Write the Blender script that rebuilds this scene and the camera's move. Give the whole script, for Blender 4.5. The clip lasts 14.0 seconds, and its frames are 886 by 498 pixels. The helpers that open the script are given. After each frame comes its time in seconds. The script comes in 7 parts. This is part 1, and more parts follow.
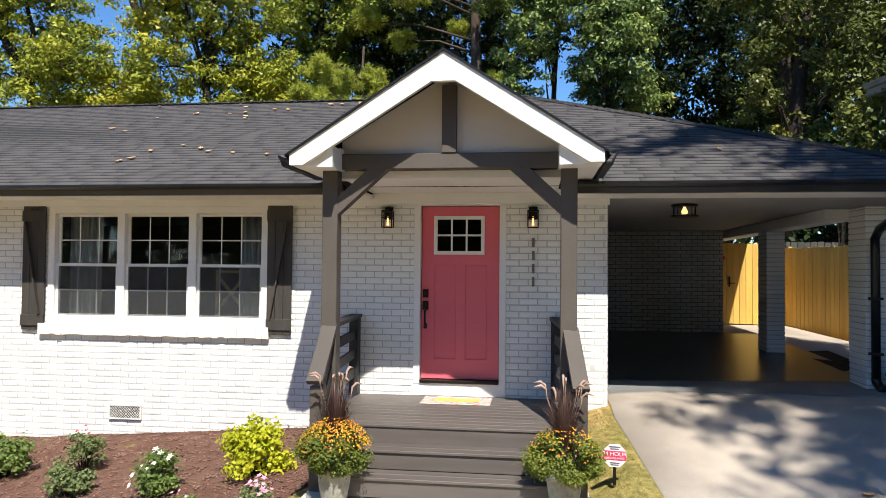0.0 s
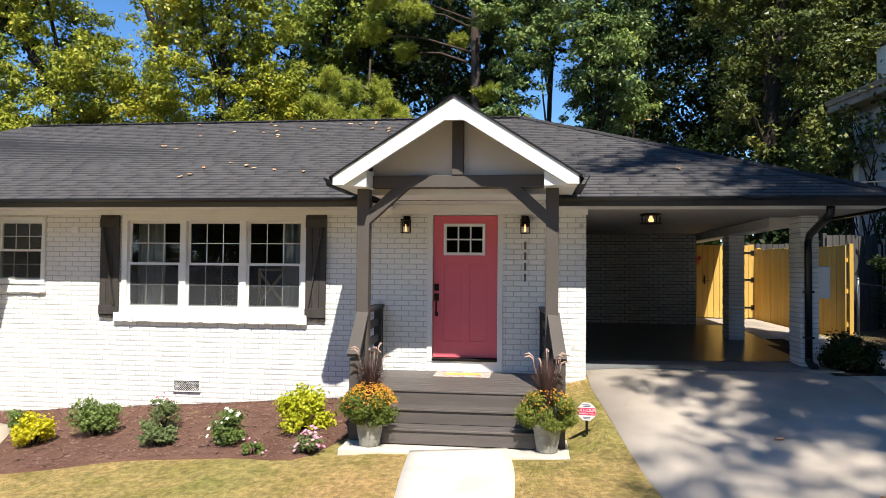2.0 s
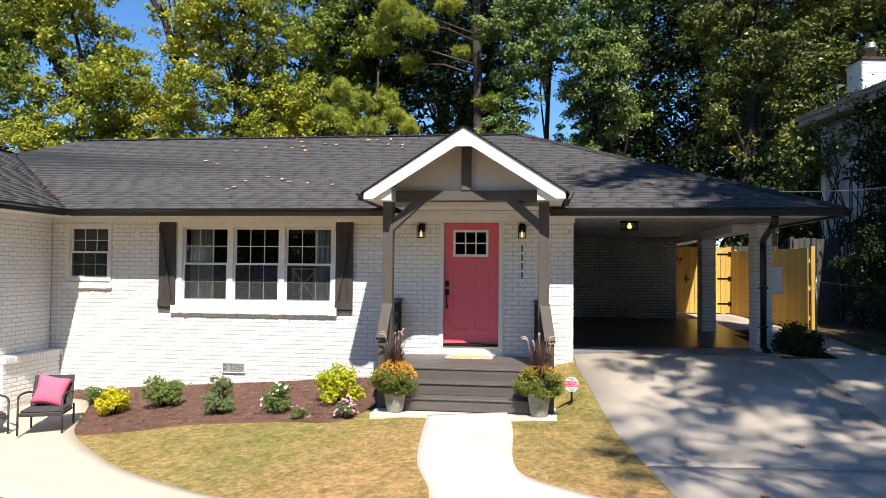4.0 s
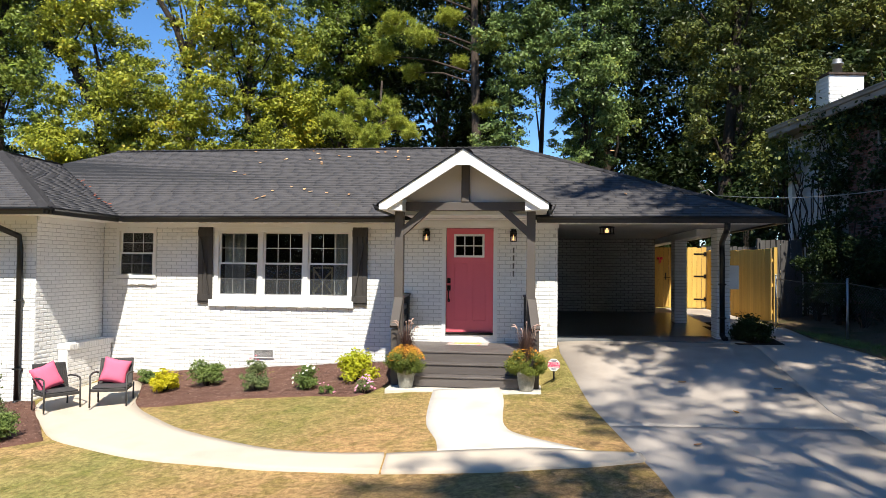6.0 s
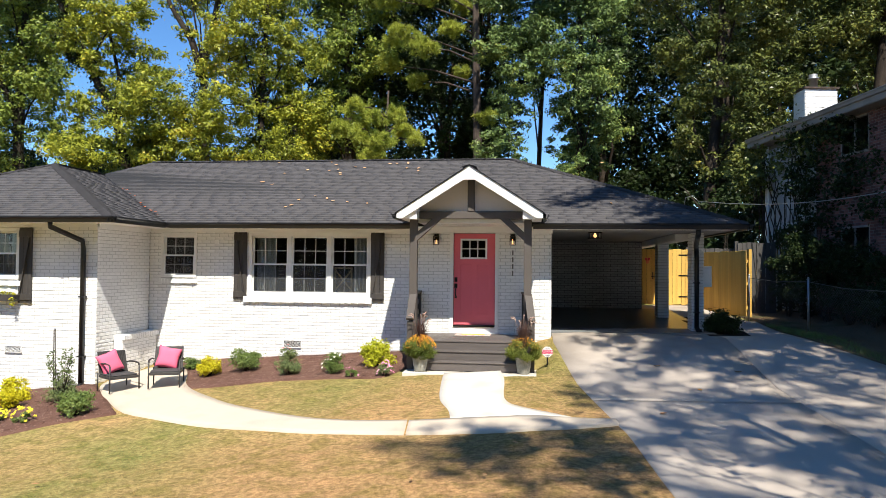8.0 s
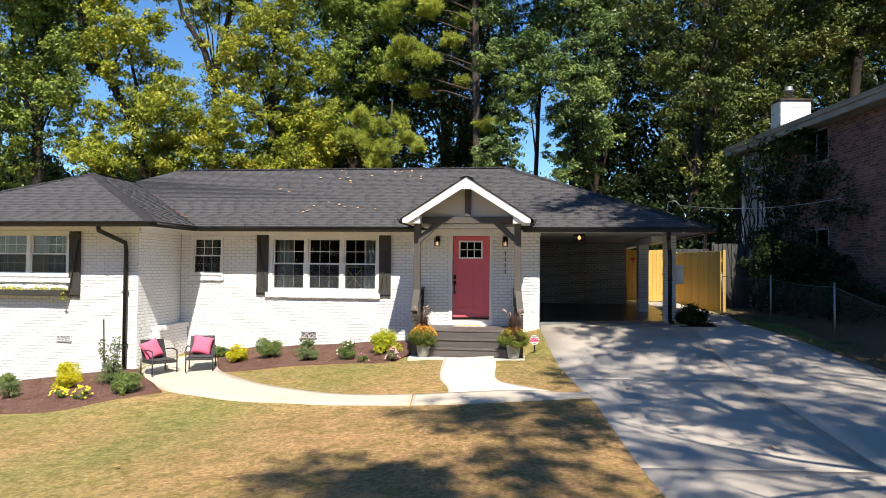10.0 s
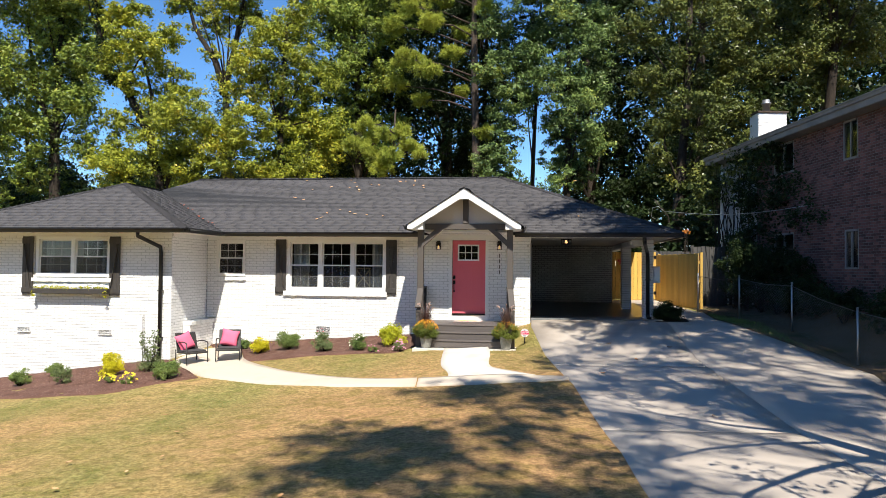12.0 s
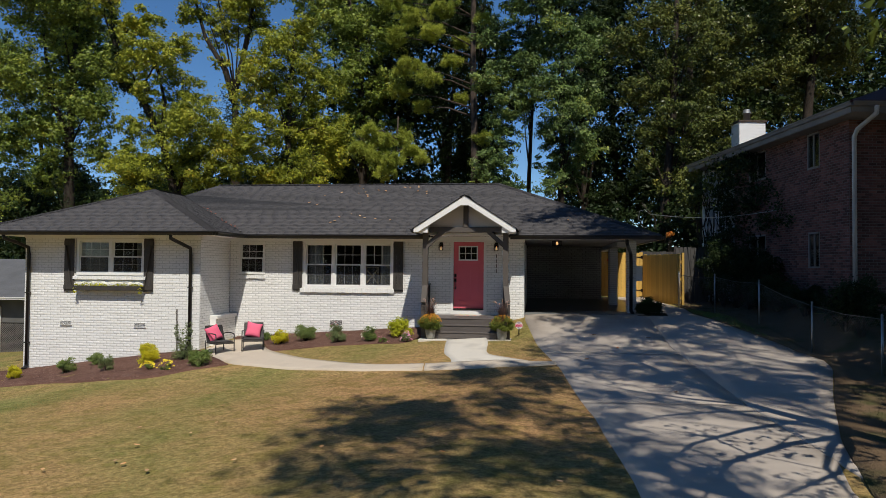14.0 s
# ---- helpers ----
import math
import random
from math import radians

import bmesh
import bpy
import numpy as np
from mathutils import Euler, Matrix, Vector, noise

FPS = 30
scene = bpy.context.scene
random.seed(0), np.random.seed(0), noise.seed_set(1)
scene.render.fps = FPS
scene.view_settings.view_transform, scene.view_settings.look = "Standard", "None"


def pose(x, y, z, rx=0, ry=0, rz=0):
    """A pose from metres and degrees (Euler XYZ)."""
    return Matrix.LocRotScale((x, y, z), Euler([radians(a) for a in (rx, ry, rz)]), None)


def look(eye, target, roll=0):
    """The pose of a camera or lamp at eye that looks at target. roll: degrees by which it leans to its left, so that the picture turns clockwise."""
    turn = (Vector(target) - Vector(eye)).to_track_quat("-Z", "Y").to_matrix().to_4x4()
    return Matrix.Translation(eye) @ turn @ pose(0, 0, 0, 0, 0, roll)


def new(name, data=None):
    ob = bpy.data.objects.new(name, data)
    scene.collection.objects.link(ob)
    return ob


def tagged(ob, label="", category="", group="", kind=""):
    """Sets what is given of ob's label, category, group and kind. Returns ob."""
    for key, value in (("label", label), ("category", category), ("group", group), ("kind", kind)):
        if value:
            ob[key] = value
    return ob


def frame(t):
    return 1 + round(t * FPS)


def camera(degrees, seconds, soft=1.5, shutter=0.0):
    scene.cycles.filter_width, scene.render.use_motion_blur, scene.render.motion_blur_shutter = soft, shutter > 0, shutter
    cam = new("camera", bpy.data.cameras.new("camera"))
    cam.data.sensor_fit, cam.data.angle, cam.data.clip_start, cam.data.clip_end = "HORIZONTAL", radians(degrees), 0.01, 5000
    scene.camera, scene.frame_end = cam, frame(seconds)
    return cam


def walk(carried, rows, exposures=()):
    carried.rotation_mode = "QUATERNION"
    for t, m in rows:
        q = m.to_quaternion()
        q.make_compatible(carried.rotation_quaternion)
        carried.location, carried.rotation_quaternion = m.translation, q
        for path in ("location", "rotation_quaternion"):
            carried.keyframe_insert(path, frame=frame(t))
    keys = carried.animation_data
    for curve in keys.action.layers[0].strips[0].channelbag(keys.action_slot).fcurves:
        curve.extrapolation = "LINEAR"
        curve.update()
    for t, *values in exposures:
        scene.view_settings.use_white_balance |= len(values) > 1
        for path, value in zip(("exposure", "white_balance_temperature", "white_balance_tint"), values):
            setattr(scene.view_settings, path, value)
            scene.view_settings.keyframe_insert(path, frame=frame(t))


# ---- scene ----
cam = camera(63.0, 14.0, soft=0.8)
PATH = [
    (0, (0.899, -8.405, 2.037), (-0.412, 1.505, 2.320), 0.50),
    (0.5, (0.928, -8.858, 2.035), (-0.358, 1.055, 2.310), 0.48),
    (1, (0.972, -9.303, 2.027), (-0.318, 0.610, 2.298), 0.48),
    (1.5, (0.993, -9.764, 2.017), (-0.297, 0.149, 2.292), 0.51),
    (2, (1.001, -10.240, 2.009), (-0.288, -0.327, 2.292), 0.53),
    (2.5, (1.005, -10.703, 1.991), (-0.288, -0.791, 2.285), 0.54),
    (3, (1.019, -11.171, 1.983), (-0.276, -1.260, 2.288), 0.56),
    (5.5, (1.210, -13.537, 2.002), (-0.059, -3.621, 2.260), 0.55),
    (6, (1.250, -14.032, 2.010), (-0.014, -4.115, 2.267), 0.56),
    (6.5, (1.282, -14.511, 2.017), (0.015, -4.594, 2.272), 0.55),
    (7, (1.291, -14.989, 2.020), (0.026, -5.073, 2.273), 0.55),
    (7.5, (1.287, -15.478, 2.028), (0.027, -5.561, 2.283), 0.55),
    (8, (1.314, -15.978, 2.033), (0.056, -6.061, 2.281), 0.55),
    (10.5, (1.677, -18.452, 1.991), (0.384, -8.539, 2.249), 0.52),
    (11, (1.736, -18.980, 1.992), (0.439, -9.068, 2.258), 0.51),
    (11.5, (1.800, -19.482, 1.999), (0.501, -9.570, 2.270), 0.49),
    (12, (1.870, -19.969, 1.999), (0.576, -10.057, 2.267), 0.50),
    (12.5, (1.926, -20.475, 1.995), (0.639, -10.562, 2.261), 0.49),
    (13, (1.985, -20.998, 1.990), (0.696, -11.085, 2.255), 0.49),
    (13.5, (2.013, -21.507, 1.992), (0.729, -11.593, 2.254), 0.49),
    (14, (2.019, -22.020, 1.989), (0.747, -12.104, 2.249), 0.49),
]
walk(cam, [(t, look(eye, target, roll)) for t, eye, target, roll in PATH],
     exposures=[(0, 0.7), (13.2, 0.7), (13.5, 0.5), (13.75, 0.15), (14, -0.3)])

# ---------------------------------------------------------------- sky and sun
SUN = Vector((0.175, -0.584, 0.785)).normalized()          # towards the sun
world = bpy.data.worlds.new("sky")
scene.world = world
world.use_nodes = True
_wn, _wl = world.node_tree.nodes, world.node_tree.links
_sky = _wn.new("ShaderNodeTexSky")
_sky.sky_type = "NISHITA"
_sky.sun_disc = False
_sky.sun_elevation = math.asin(SUN.z)
_sky.sun_rotation = math.atan2(SUN.x, SUN.y)
_sky.air_density, _sky.dust_density, _sky.ozone_density = 1.0, 0.1, 5.0
_sky.altitude = 1500
_bg = _wn["Background"]
_bg.inputs["Strength"].default_value = 0.118
_hs = _wn.new("ShaderNodeHueSaturation")                     # clear autumn air
_hs.inputs["Saturation"].default_value = 1.15
_wl.new(_sky.outputs[0], _hs.inputs["Color"])
_wl.new(_hs.outputs[0], _bg.inputs["Color"])
_sun = new("sun", bpy.data.lights.new("sun", "SUN"))
_sun.data.energy = 5.0
_sun.data.angle = radians(0.53)
_sun.data.color = (1.0, 0.935, 0.815)
_sun.matrix_world = look(SUN * 60, (0, 0, 0))


# ---------------------------------------------------------------- materials
def mat(name, c1, c2=None, scale=4.0, rough=0.7, fine=60.0, fine_amt=0.25, bump=0.2, metal=0.0, island=0.0, obj=0.0,
        stretch=None, spec=0.5, c3=None, dist=0.004):
    """Two-scale procedural surface: c1..c2 blended by broad noise, fine grain over it, relief from the grain."""
    m = bpy.data.materials.new(name)
    m.use_nodes = True
    nt = m.node_tree
    n, l = nt.nodes, nt.links
    b = n["Principled BSDF"]
    b.inputs["Roughness"].default_value = rough
    b.inputs["Metallic"].default_value = metal
    b.inputs["Specular IOR Level"].default_value = spec
    c2 = c2 or tuple(v * 0.8 for v in c1)
    geo = n.new("ShaderNodeNewGeometry")
    mp = n.new("ShaderNodeMapping")
    l.new(geo.outputs["Position"], mp.inputs["Vector"])
    if stretch:
        mp.inputs["Scale"].default_value = stretch
    big = n.new("ShaderNodeTexNoise")
    big.inputs["Scale"].default_value = scale
    big.inputs["Detail"].default_value = 5
    small = n.new("ShaderNodeTexNoise")
    small.inputs["Scale"].default_value = fine
    small.inputs["Detail"].default_value = 4
    l.new(mp.outputs[0], big.inputs["Vector"])
    l.new(mp.outputs[0], small.inputs["Vector"])
    ramp = n.new("ShaderNodeValToRGB")
    ramp.color_ramp.elements[0].position, ramp.color_ramp.elements[1].position = 0.32, 0.68
    ramp.color_ramp.elements[0].color, ramp.color_ramp.elements[1].color = (*c1, 1), (*c2, 1)
    if c3:
        e = ramp.color_ramp.elements.new(0.52)
        e.color = (*c3, 1)
    l.new(big.outputs["Fac"], ramp.inputs["Fac"])
    col = ramp.outputs["Color"]

    def shade(source, amount):
        nonlocal col
        mr = n.new("ShaderNodeMapRange")
        mr.inputs["To Min"].default_value, mr.inputs["To Max"].default_value = 1 - amount, 1 + amount
        l.new(source, mr.inputs["Value"])
        mx = n.new("ShaderNodeMix")
        mx.data_type, mx.blend_type = "RGBA", "MULTIPLY"
        mx.inputs["Factor"].default_value = 1.0
        l.new(col, mx.inputs["A"])
        l.new(mr.outputs[0], mx.inputs["B"])
        col = mx.outputs["Result"]

    if fine_amt:
        shade(small.outputs["Fac"], fine_amt)
    if island:
        shade(geo.outputs["Random Per Island"], island)
    if obj:
        oi = n.new("ShaderNodeObjectInfo")
        shade(oi.outputs["Random"], obj)
    l.new(col, b.inputs["Base Color"])
    if bump:
        bp = n.new("ShaderNodeBump")
        bp.inputs["Strength"].default_value = bump
        bp.inputs["Distance"].default_value = dist
        l.new(small.outputs["Fac"], bp.inputs["Height"])
        l.new(bp.outputs[0], b.inputs["Normal"])
    return m


def lawn_mat(name):
    """Dry mown turf: straw and green patches, tufts, and fine blade grain with relief."""
    m = bpy.data.materials.new(name)
    m.use_nodes = True
    n, l = m.node_tree.nodes, m.node_tree.links
    b = n["Principled BSDF"]
    b.inputs["Roughness"].default_value = 0.95
    b.inputs["Specular IOR Level"].default_value = 0.1
    geo = n.new("ShaderNodeNewGeometry")

    def noise_at(scale, detail=4, warp=0.0):
        t = n.new("ShaderNodeTexNoise")
        t.inputs["Scale"].default_value, t.inputs["Detail"].default_value, t.inputs["Distortion"].default_value = scale, detail, warp
        l.new(geo.outputs["Position"], t.inputs["Vector"])
        return t.outputs["Fac"]

    def ramp_of(fac, stops):
        r = n.new("ShaderNodeValToRGB")
        r.color_ramp.elements[0].position, r.color_ramp.elements[1].position = stops[0][0], stops[-1][0]
        r.color_ramp.elements[0].color, r.color_ramp.elements[1].color = (*stops[0][1], 1), (*stops[-1][1], 1)
        for pos, c in stops[1:-1]:
            r.color_ramp.elements.new(pos).color = (*c, 1)
        l.new(fac, r.inputs["Fac"])
        return r.outputs["Color"]

    def times(a, fac, low, high, start, end):
        mr = n.new("ShaderNodeMapRange")
        for k, v in (("From Min", start), ("From Max", end), ("To Min", low), ("To Max", high)):
            mr.inputs[k].default_value = v
        l.new(fac, mr.inputs["Value"])
        mx = n.new("ShaderNodeMix")
        mx.data_type, mx.blend_type = "RGBA", "MULTIPLY"
        mx.inputs["Factor"].default_value = 1.0
        l.new(a, mx.inputs["A"])
        l.new(mr.outputs[0], mx.inputs["B"])
        return mx.outputs["Result"]

    broad = ramp_of(noise_at(0.30, 5), [(0.34, (0.345, 0.225, 0.100)), (0.50, (0.285, 0.212, 0.084)), (0.66, (0.200, 0.192, 0.062))])
    tufts = ramp_of(noise_at(3.2, 5, 0.6), [(0.36, (0.72, 0.80, 0.62)), (0.52, (1.0, 1.0, 1.0)), (0.66, (1.18, 1.12, 1.10))])
    mx = n.new("ShaderNodeMix")
    mx.data_type, mx.blend_type = "RGBA", "MULTIPLY"
    mx.inputs["Factor"].default_value = 0.85
    # worn brown turf in the corner between the walk and the drive
    away = n.new("ShaderNodeVectorMath")
    away.operation = "DISTANCE"
    away.inputs[1].default_value = (1.9, -9.2, 0.0)
    l.new(geo.outputs["Position"], away.inputs[0])
    ragged = n.new("ShaderNodeMath")
    ragged.operation = "MULTIPLY_ADD"
    ragged.inputs[1].default_value = 5.0
    l.new(noise_at(0.9, 5), ragged.inputs[0])
    l.new(away.outputs["Value"], ragged.inputs[2])
    worn = n.new("ShaderNodeMapRange")
    for k, v in (("From Min", 9.4), ("From Max", 4.8), ("To Min", 0.0), ("To Max", 0.85)):
        worn.inputs[k].default_value = v
    l.new(ragged.outputs[0], worn.inputs["Value"])
    dry = n.new("ShaderNodeMix")
    dry.data_type = "RGBA"
    dry.inputs["B"].default_value = (0.335, 0.200, 0.095, 1)
    l.new(worn.outputs[0], dry.inputs["Factor"])
    l.new(broad, dry.inputs["A"])
    l.new(dry.outputs["Result"], mx.inputs["A"])
    l.new(tufts, mx.inputs["B"])
    clump, grain = noise_at(14, 6, 0.4), noise_at(75, 3)
    col = times(mx.outputs["Result"], clump, 0.70, 1.28, 0.36, 0.64)
    col = times(col, grain, 0.70, 1.28, 0.34, 0.66)
    l.new(col, b.inputs["Base Color"])
    bp = n.new("ShaderNodeBump")
    bp.inputs["Strength"].default_value, bp.inputs["Distance"].default_value = 0.45, 0.012
    l.new(clump, bp.inputs["Height"])
    l.new(bp.outputs[0], b.inputs["Normal"])
    return m


def leaf_mat(name, c1, c2, c3=None, rough=0.5, through_part=0.35):
    """Leaf: per-leaf colour between c1 and c2, some c3, with light passing through."""
    m = bpy.data.materials.new(name)
    m.use_nodes = True
    n, l = m.node_tree.nodes, m.node_tree.links
    b = n["Principled BSDF"]
    b.inputs["Roughness"].default_value = rough
    b.inputs["Specular IOR Level"].default_value = 0.22
    geo = n.new("ShaderNodeNewGeometry")
    ramp = n.new("ShaderNodeValToRGB")
    ramp.color_ramp.elements[0].color, ramp.color_ramp.elements[1].color = (*c1, 1), (*c2, 1)
    if c3:
        ramp.color_ramp.elements[1].position = 0.8
        e = ramp.color_ramp.elements.new(0.97)
        e.color = (*c3, 1)
    noi = n.new("ShaderNodeTexNoise")
    noi.inputs["Scale"].default_value = 0.45
    l.new(geo.outputs["Position"], noi.inputs["Vector"])
    add = n.new("ShaderNodeMath")
    add.operation = "MULTIPLY_ADD"
    l.new(geo.outputs["Random Per Island"], add.inputs[0])
    add.inputs[1].default_value = 0.6
    sub = n.new("ShaderNodeMath")
    sub.operation = "MULTIPLY_ADD"
    l.new(noi.outputs["Fac"], sub.inputs[0])
    sub.inputs[1].default_value, sub.inputs[2].default_value = 1.4, -0.5
    l.new(sub.outputs[0], add.inputs[2])
    l.new(add.outputs[0], ramp.inputs["Fac"])
    l.new(ramp.outputs[0], b.inputs["Base Color"])
    tr = n.new("ShaderNodeBsdfTranslucent")
    l.new(ramp.outputs[0], tr.inputs["Color"])
    mix = n.new("ShaderNodeMixShader")
    mix.inputs[0].default_value = through_part
    l.new(b.outputs[0], mix.inputs[1])
    l.new(tr.outputs[0], mix.inputs[2])
    l.new(mix.outputs[0], n["Material Output"].inputs["Surface"])
    return m


def glass_mat(name, tint=(0.9, 0.95, 0.95)):
    m = bpy.data.materials.new(name)
    m.use_nodes = True
    b = m.node_tree.nodes["Principled BSDF"]
    b.inputs["Base Color"].default_value = (*tint, 1)
    b.inputs["Roughness"].default_value = 0.02
    b.inputs["Transmission Weight"].default_value = 1.0
    b.inputs["IOR"].default_value = 1.45
    return m


def glow_mat(name, colour, strength):
    m = bpy.data.materials.new(name)
    m.use_nodes = True
    b = m.node_tree.nodes["Principled BSDF"]
    b.inputs["Base Color"].default_value = (*colour, 1)
    b.inputs["Emission Color"].default_value = (*colour, 1)
    b.inputs["Emission Strength"].default_value = strength
    return m


M_BRICK = mat("painted_brick", (0.84, 0.84, 0.83), (0.79, 0.79, 0.78), 1.3, 0.6, 70, 0.06, 0.35, obj=0.03, island=0.03)
# joints share the bricks' paint; the shade of their recess is this grey
M_MORTAR = mat("shade_grey_mortar", (0.56, 0.56, 0.555), (0.47, 0.47, 0.465), 3, 0.8, 90, 0.08, 0.3)
M_TRIM = mat("white_trim_paint", (0.82, 0.82, 0.81), (0.78, 0.78, 0.77), 2, 0.45, 40, 0.03, 0.05)
M_SOFFIT = mat("soffit_paint", (0.80, 0.79, 0.77), (0.74, 0.73, 0.71), 2, 0.6, 40, 0.04, 0.05)
M_SHINGLE = mat("asphalt_shingle", (0.087, 0.083, 0.087), (0.077, 0.074, 0.077), 0.6, 0.9, 160, 0.08, 0.12, island=0.05, spec=0.3)
M_SHINGLE_GREY = mat("grey_shingle", (0.135, 0.137, 0.145), (0.105, 0.107, 0.112), 1.2, 0.9, 90, 0.2, 0.3, spec=0.3)
# near-black deck: shade between shingles put into the colour; the street's asphalt too
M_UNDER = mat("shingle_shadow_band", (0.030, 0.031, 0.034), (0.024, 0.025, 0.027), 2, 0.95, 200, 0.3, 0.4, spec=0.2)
M_GUTTER = mat("black_gutter", (0.008, 0.008, 0.009), (0.012, 0.012, 0.013), 3, 0.30, 60, 0.1, 0.05)
M_DARKWOOD = mat("dark_stained_wood", (0.038, 0.034, 0.031), (0.055, 0.048, 0.043), 3, 0.6, 40, 0.3, 0.3, stretch=(6, 6, 0.7), obj=0.08)
M_CAP = mat("charcoal_stain", (0.020, 0.020, 0.021), (0.028, 0.027, 0.027), 3, 0.6, 60, 0.2, 0.2)
M_TAUPE = mat("taupe_paint", (0.092, 0.078, 0.069), (0.079, 0.067, 0.059), 2, 0.6, 60, 0.12, 0.15)
M_PANEL = mat("gable_panel_paint", (0.66, 0.605, 0.545), (0.62, 0.57, 0.515), 1.5, 0.65, 60, 0.05, 0.08)
M_DOOR = mat("coral_door_paint", (0.76, 0.155, 0.200), (0.73, 0.145, 0.190), 1.5, 0.38, 50, 0.04, 0.04)
M_BLACK = mat("black_metal", (0.012, 0.011, 0.010), (0.018, 0.016, 0.015), 5, 0.4, 80, 0.1, 0.08, metal=0.6)
M_DECK = mat("composite_deck", (0.125, 0.108, 0.100), (0.095, 0.082, 0.077), 1.6, 0.5, 90, 0.25, 0.3, stretch=(0.6, 6, 6), obj=0.12)
M_CONC = mat("concrete_walk", (0.60, 0.555, 0.485), (0.52, 0.48, 0.42), 1.1, 0.85, 110, 0.16, 0.3, c3=(0.63, 0.585, 0.51))
M_CONC_TAN = mat("tan_concrete_walk", (0.54, 0.455, 0.36), (0.46, 0.39, 0.31), 0.9, 0.85, 110, 0.18, 0.3, c3=(0.57, 0.485, 0.385))
M_DRIVE = mat("concrete_drive", (0.420, 0.362, 0.305), (0.335, 0.290, 0.250), 0.7, 0.88, 90, 0.18, 0.35, c3=(0.450, 0.392, 0.335))
M_SLAB = mat("painted_slab", (0.046, 0.064, 0.064), (0.036, 0.052, 0.052), 0.9, 0.30, 40, 0.12, 0.06, spec=0.3)
M_APRON = mat("slab_edge", (0.20, 0.21, 0.22), (0.17, 0.175, 0.18), 0.9, 0.6, 40, 0.12, 0.1)
# carport back wall: greyer than the other house bricks
M_CARPORT = mat("grey_carport_brick", (0.50, 0.495, 0.48), (0.43, 0.425, 0.412), 1.3, 0.6, 70, 0.1, 0.35, island=0.10, obj=0.10)
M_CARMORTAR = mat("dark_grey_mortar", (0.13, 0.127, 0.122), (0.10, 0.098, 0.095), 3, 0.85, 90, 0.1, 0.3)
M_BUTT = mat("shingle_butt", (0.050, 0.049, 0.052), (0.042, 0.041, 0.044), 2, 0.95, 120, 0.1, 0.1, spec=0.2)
# ceiling boards: a darker grey than the soffit
M_CEIL = mat("carport_ceiling_grey", (0.34, 0.335, 0.325), (0.30, 0.295, 0.288), 1.5, 0.7, 40, 0.05, 0.06)
M_GRASS_GROUND = lawn_mat("lawn_soil")
M_MULCH = mat("mulch", (0.125, 0.064, 0.048), (0.170, 0.094, 0.071), 2.2, 0.95, 55, 0.55, 1.0, spec=0.15, dist=0.02)
M_LITTER = mat("leaf_litter", (0.130, 0.088, 0.052), (0.062, 0.070, 0.026), 0.8, 0.95, 40, 0.5, 0.9, c3=(0.165, 0.112, 0.068), spec=0.1, dist=0.02)
M_PINE_BOARD = mat("new_pine_board", (0.64, 0.41, 0.095), (0.54, 0.33, 0.072), 1.2, 0.65, 30, 0.14, 0.2, stretch=(6, 6, 0.5), obj=0.12)
M_OLD_BOARD = mat("weathered_board", (0.085, 0.081, 0.077), (0.058, 0.055, 0.053), 1.4, 0.85, 30, 0.25, 0.3, stretch=(6, 6, 0.5), obj=0.15)
M_RED_BRICK = mat("red_brick", (0.185, 0.080, 0.064), (0.100, 0.045, 0.040), 1.2, 0.85, 80, 0.25, 0.4, island=0.5)
M_RED_MORTAR = mat("grey_mortar", (0.21, 0.185, 0.17), (0.15, 0.135, 0.125), 3, 0.9, 90, 0.12, 0.3)
M_RED_ROOF = mat("maroon_shingle", (0.085, 0.022, 0.024), (0.055, 0.016, 0.018), 1.2, 0.9, 90, 0.35, 0.5, island=0.25)
M_GALV = mat("galvanised_steel", (0.42, 0.44, 0.45), (0.32, 0.33, 0.34), 6, 0.45, 80, 0.1, 0.05, metal=0.8)
M_FENCE = mat("dull_fence_steel", (0.15, 0.148, 0.14), (0.11, 0.105, 0.098), 6, 0.6, 80, 0.15, 0.05, metal=0.4)
M_BARK = mat("bark", (0.060, 0.047, 0.037), (0.032, 0.026, 0.021), 2.5, 0.95, 26, 0.4, 1.0, stretch=(3, 3, 0.6), spec=0.1, dist=0.03)
M_PINE_BARK = mat("pine_bark", (0.120, 0.092, 0.076), (0.052, 0.040, 0.033), 2.5, 0.95, 20, 0.4, 1.0, stretch=(3, 3, 0.8), spec=0.1, dist=0.03)
# near-black walls: the lack of light indoors is put into the colour
M_ROOM = mat("room_dimness_black", (0.022, 0.019, 0.016), (0.018, 0.016, 0.014), 1, 0.9, 30, 0.1, 0.05)
M_CURTAIN = mat("grey_curtain", (0.50, 0.52, 0.52), (0.42, 0.44, 0.44), 2, 0.9, 60, 0.05, 0.1)
M_GLASS = glass_mat("window_glass")
M_LEAF_A = leaf_mat("leaf_yellow_green", (0.045, 0.080, 0.012), (0.400, 0.415, 0.042), (0.50, 0.40, 0.040), 0.45, 0.16)
M_LEAF_B = leaf_mat("leaf_mid_green", (0.024, 0.056, 0.010), (0.275, 0.335, 0.055), (0.40, 0.38, 0.05), 0.42, 0.15)
# green taken near black: shade of the deep gaps put into the leaf colour
M_LEAF_C = leaf_mat("leaf_shade_dark_green", (0.011, 0.024, 0.007), (0.038, 0.060, 0.014), None, 0.5, 0.2)
M_LEAF_D = leaf_mat("leaf_deep_olive", (0.024, 0.044, 0.012), (0.160, 0.180, 0.042), (0.28, 0.26, 0.052), 0.34, 0.12)
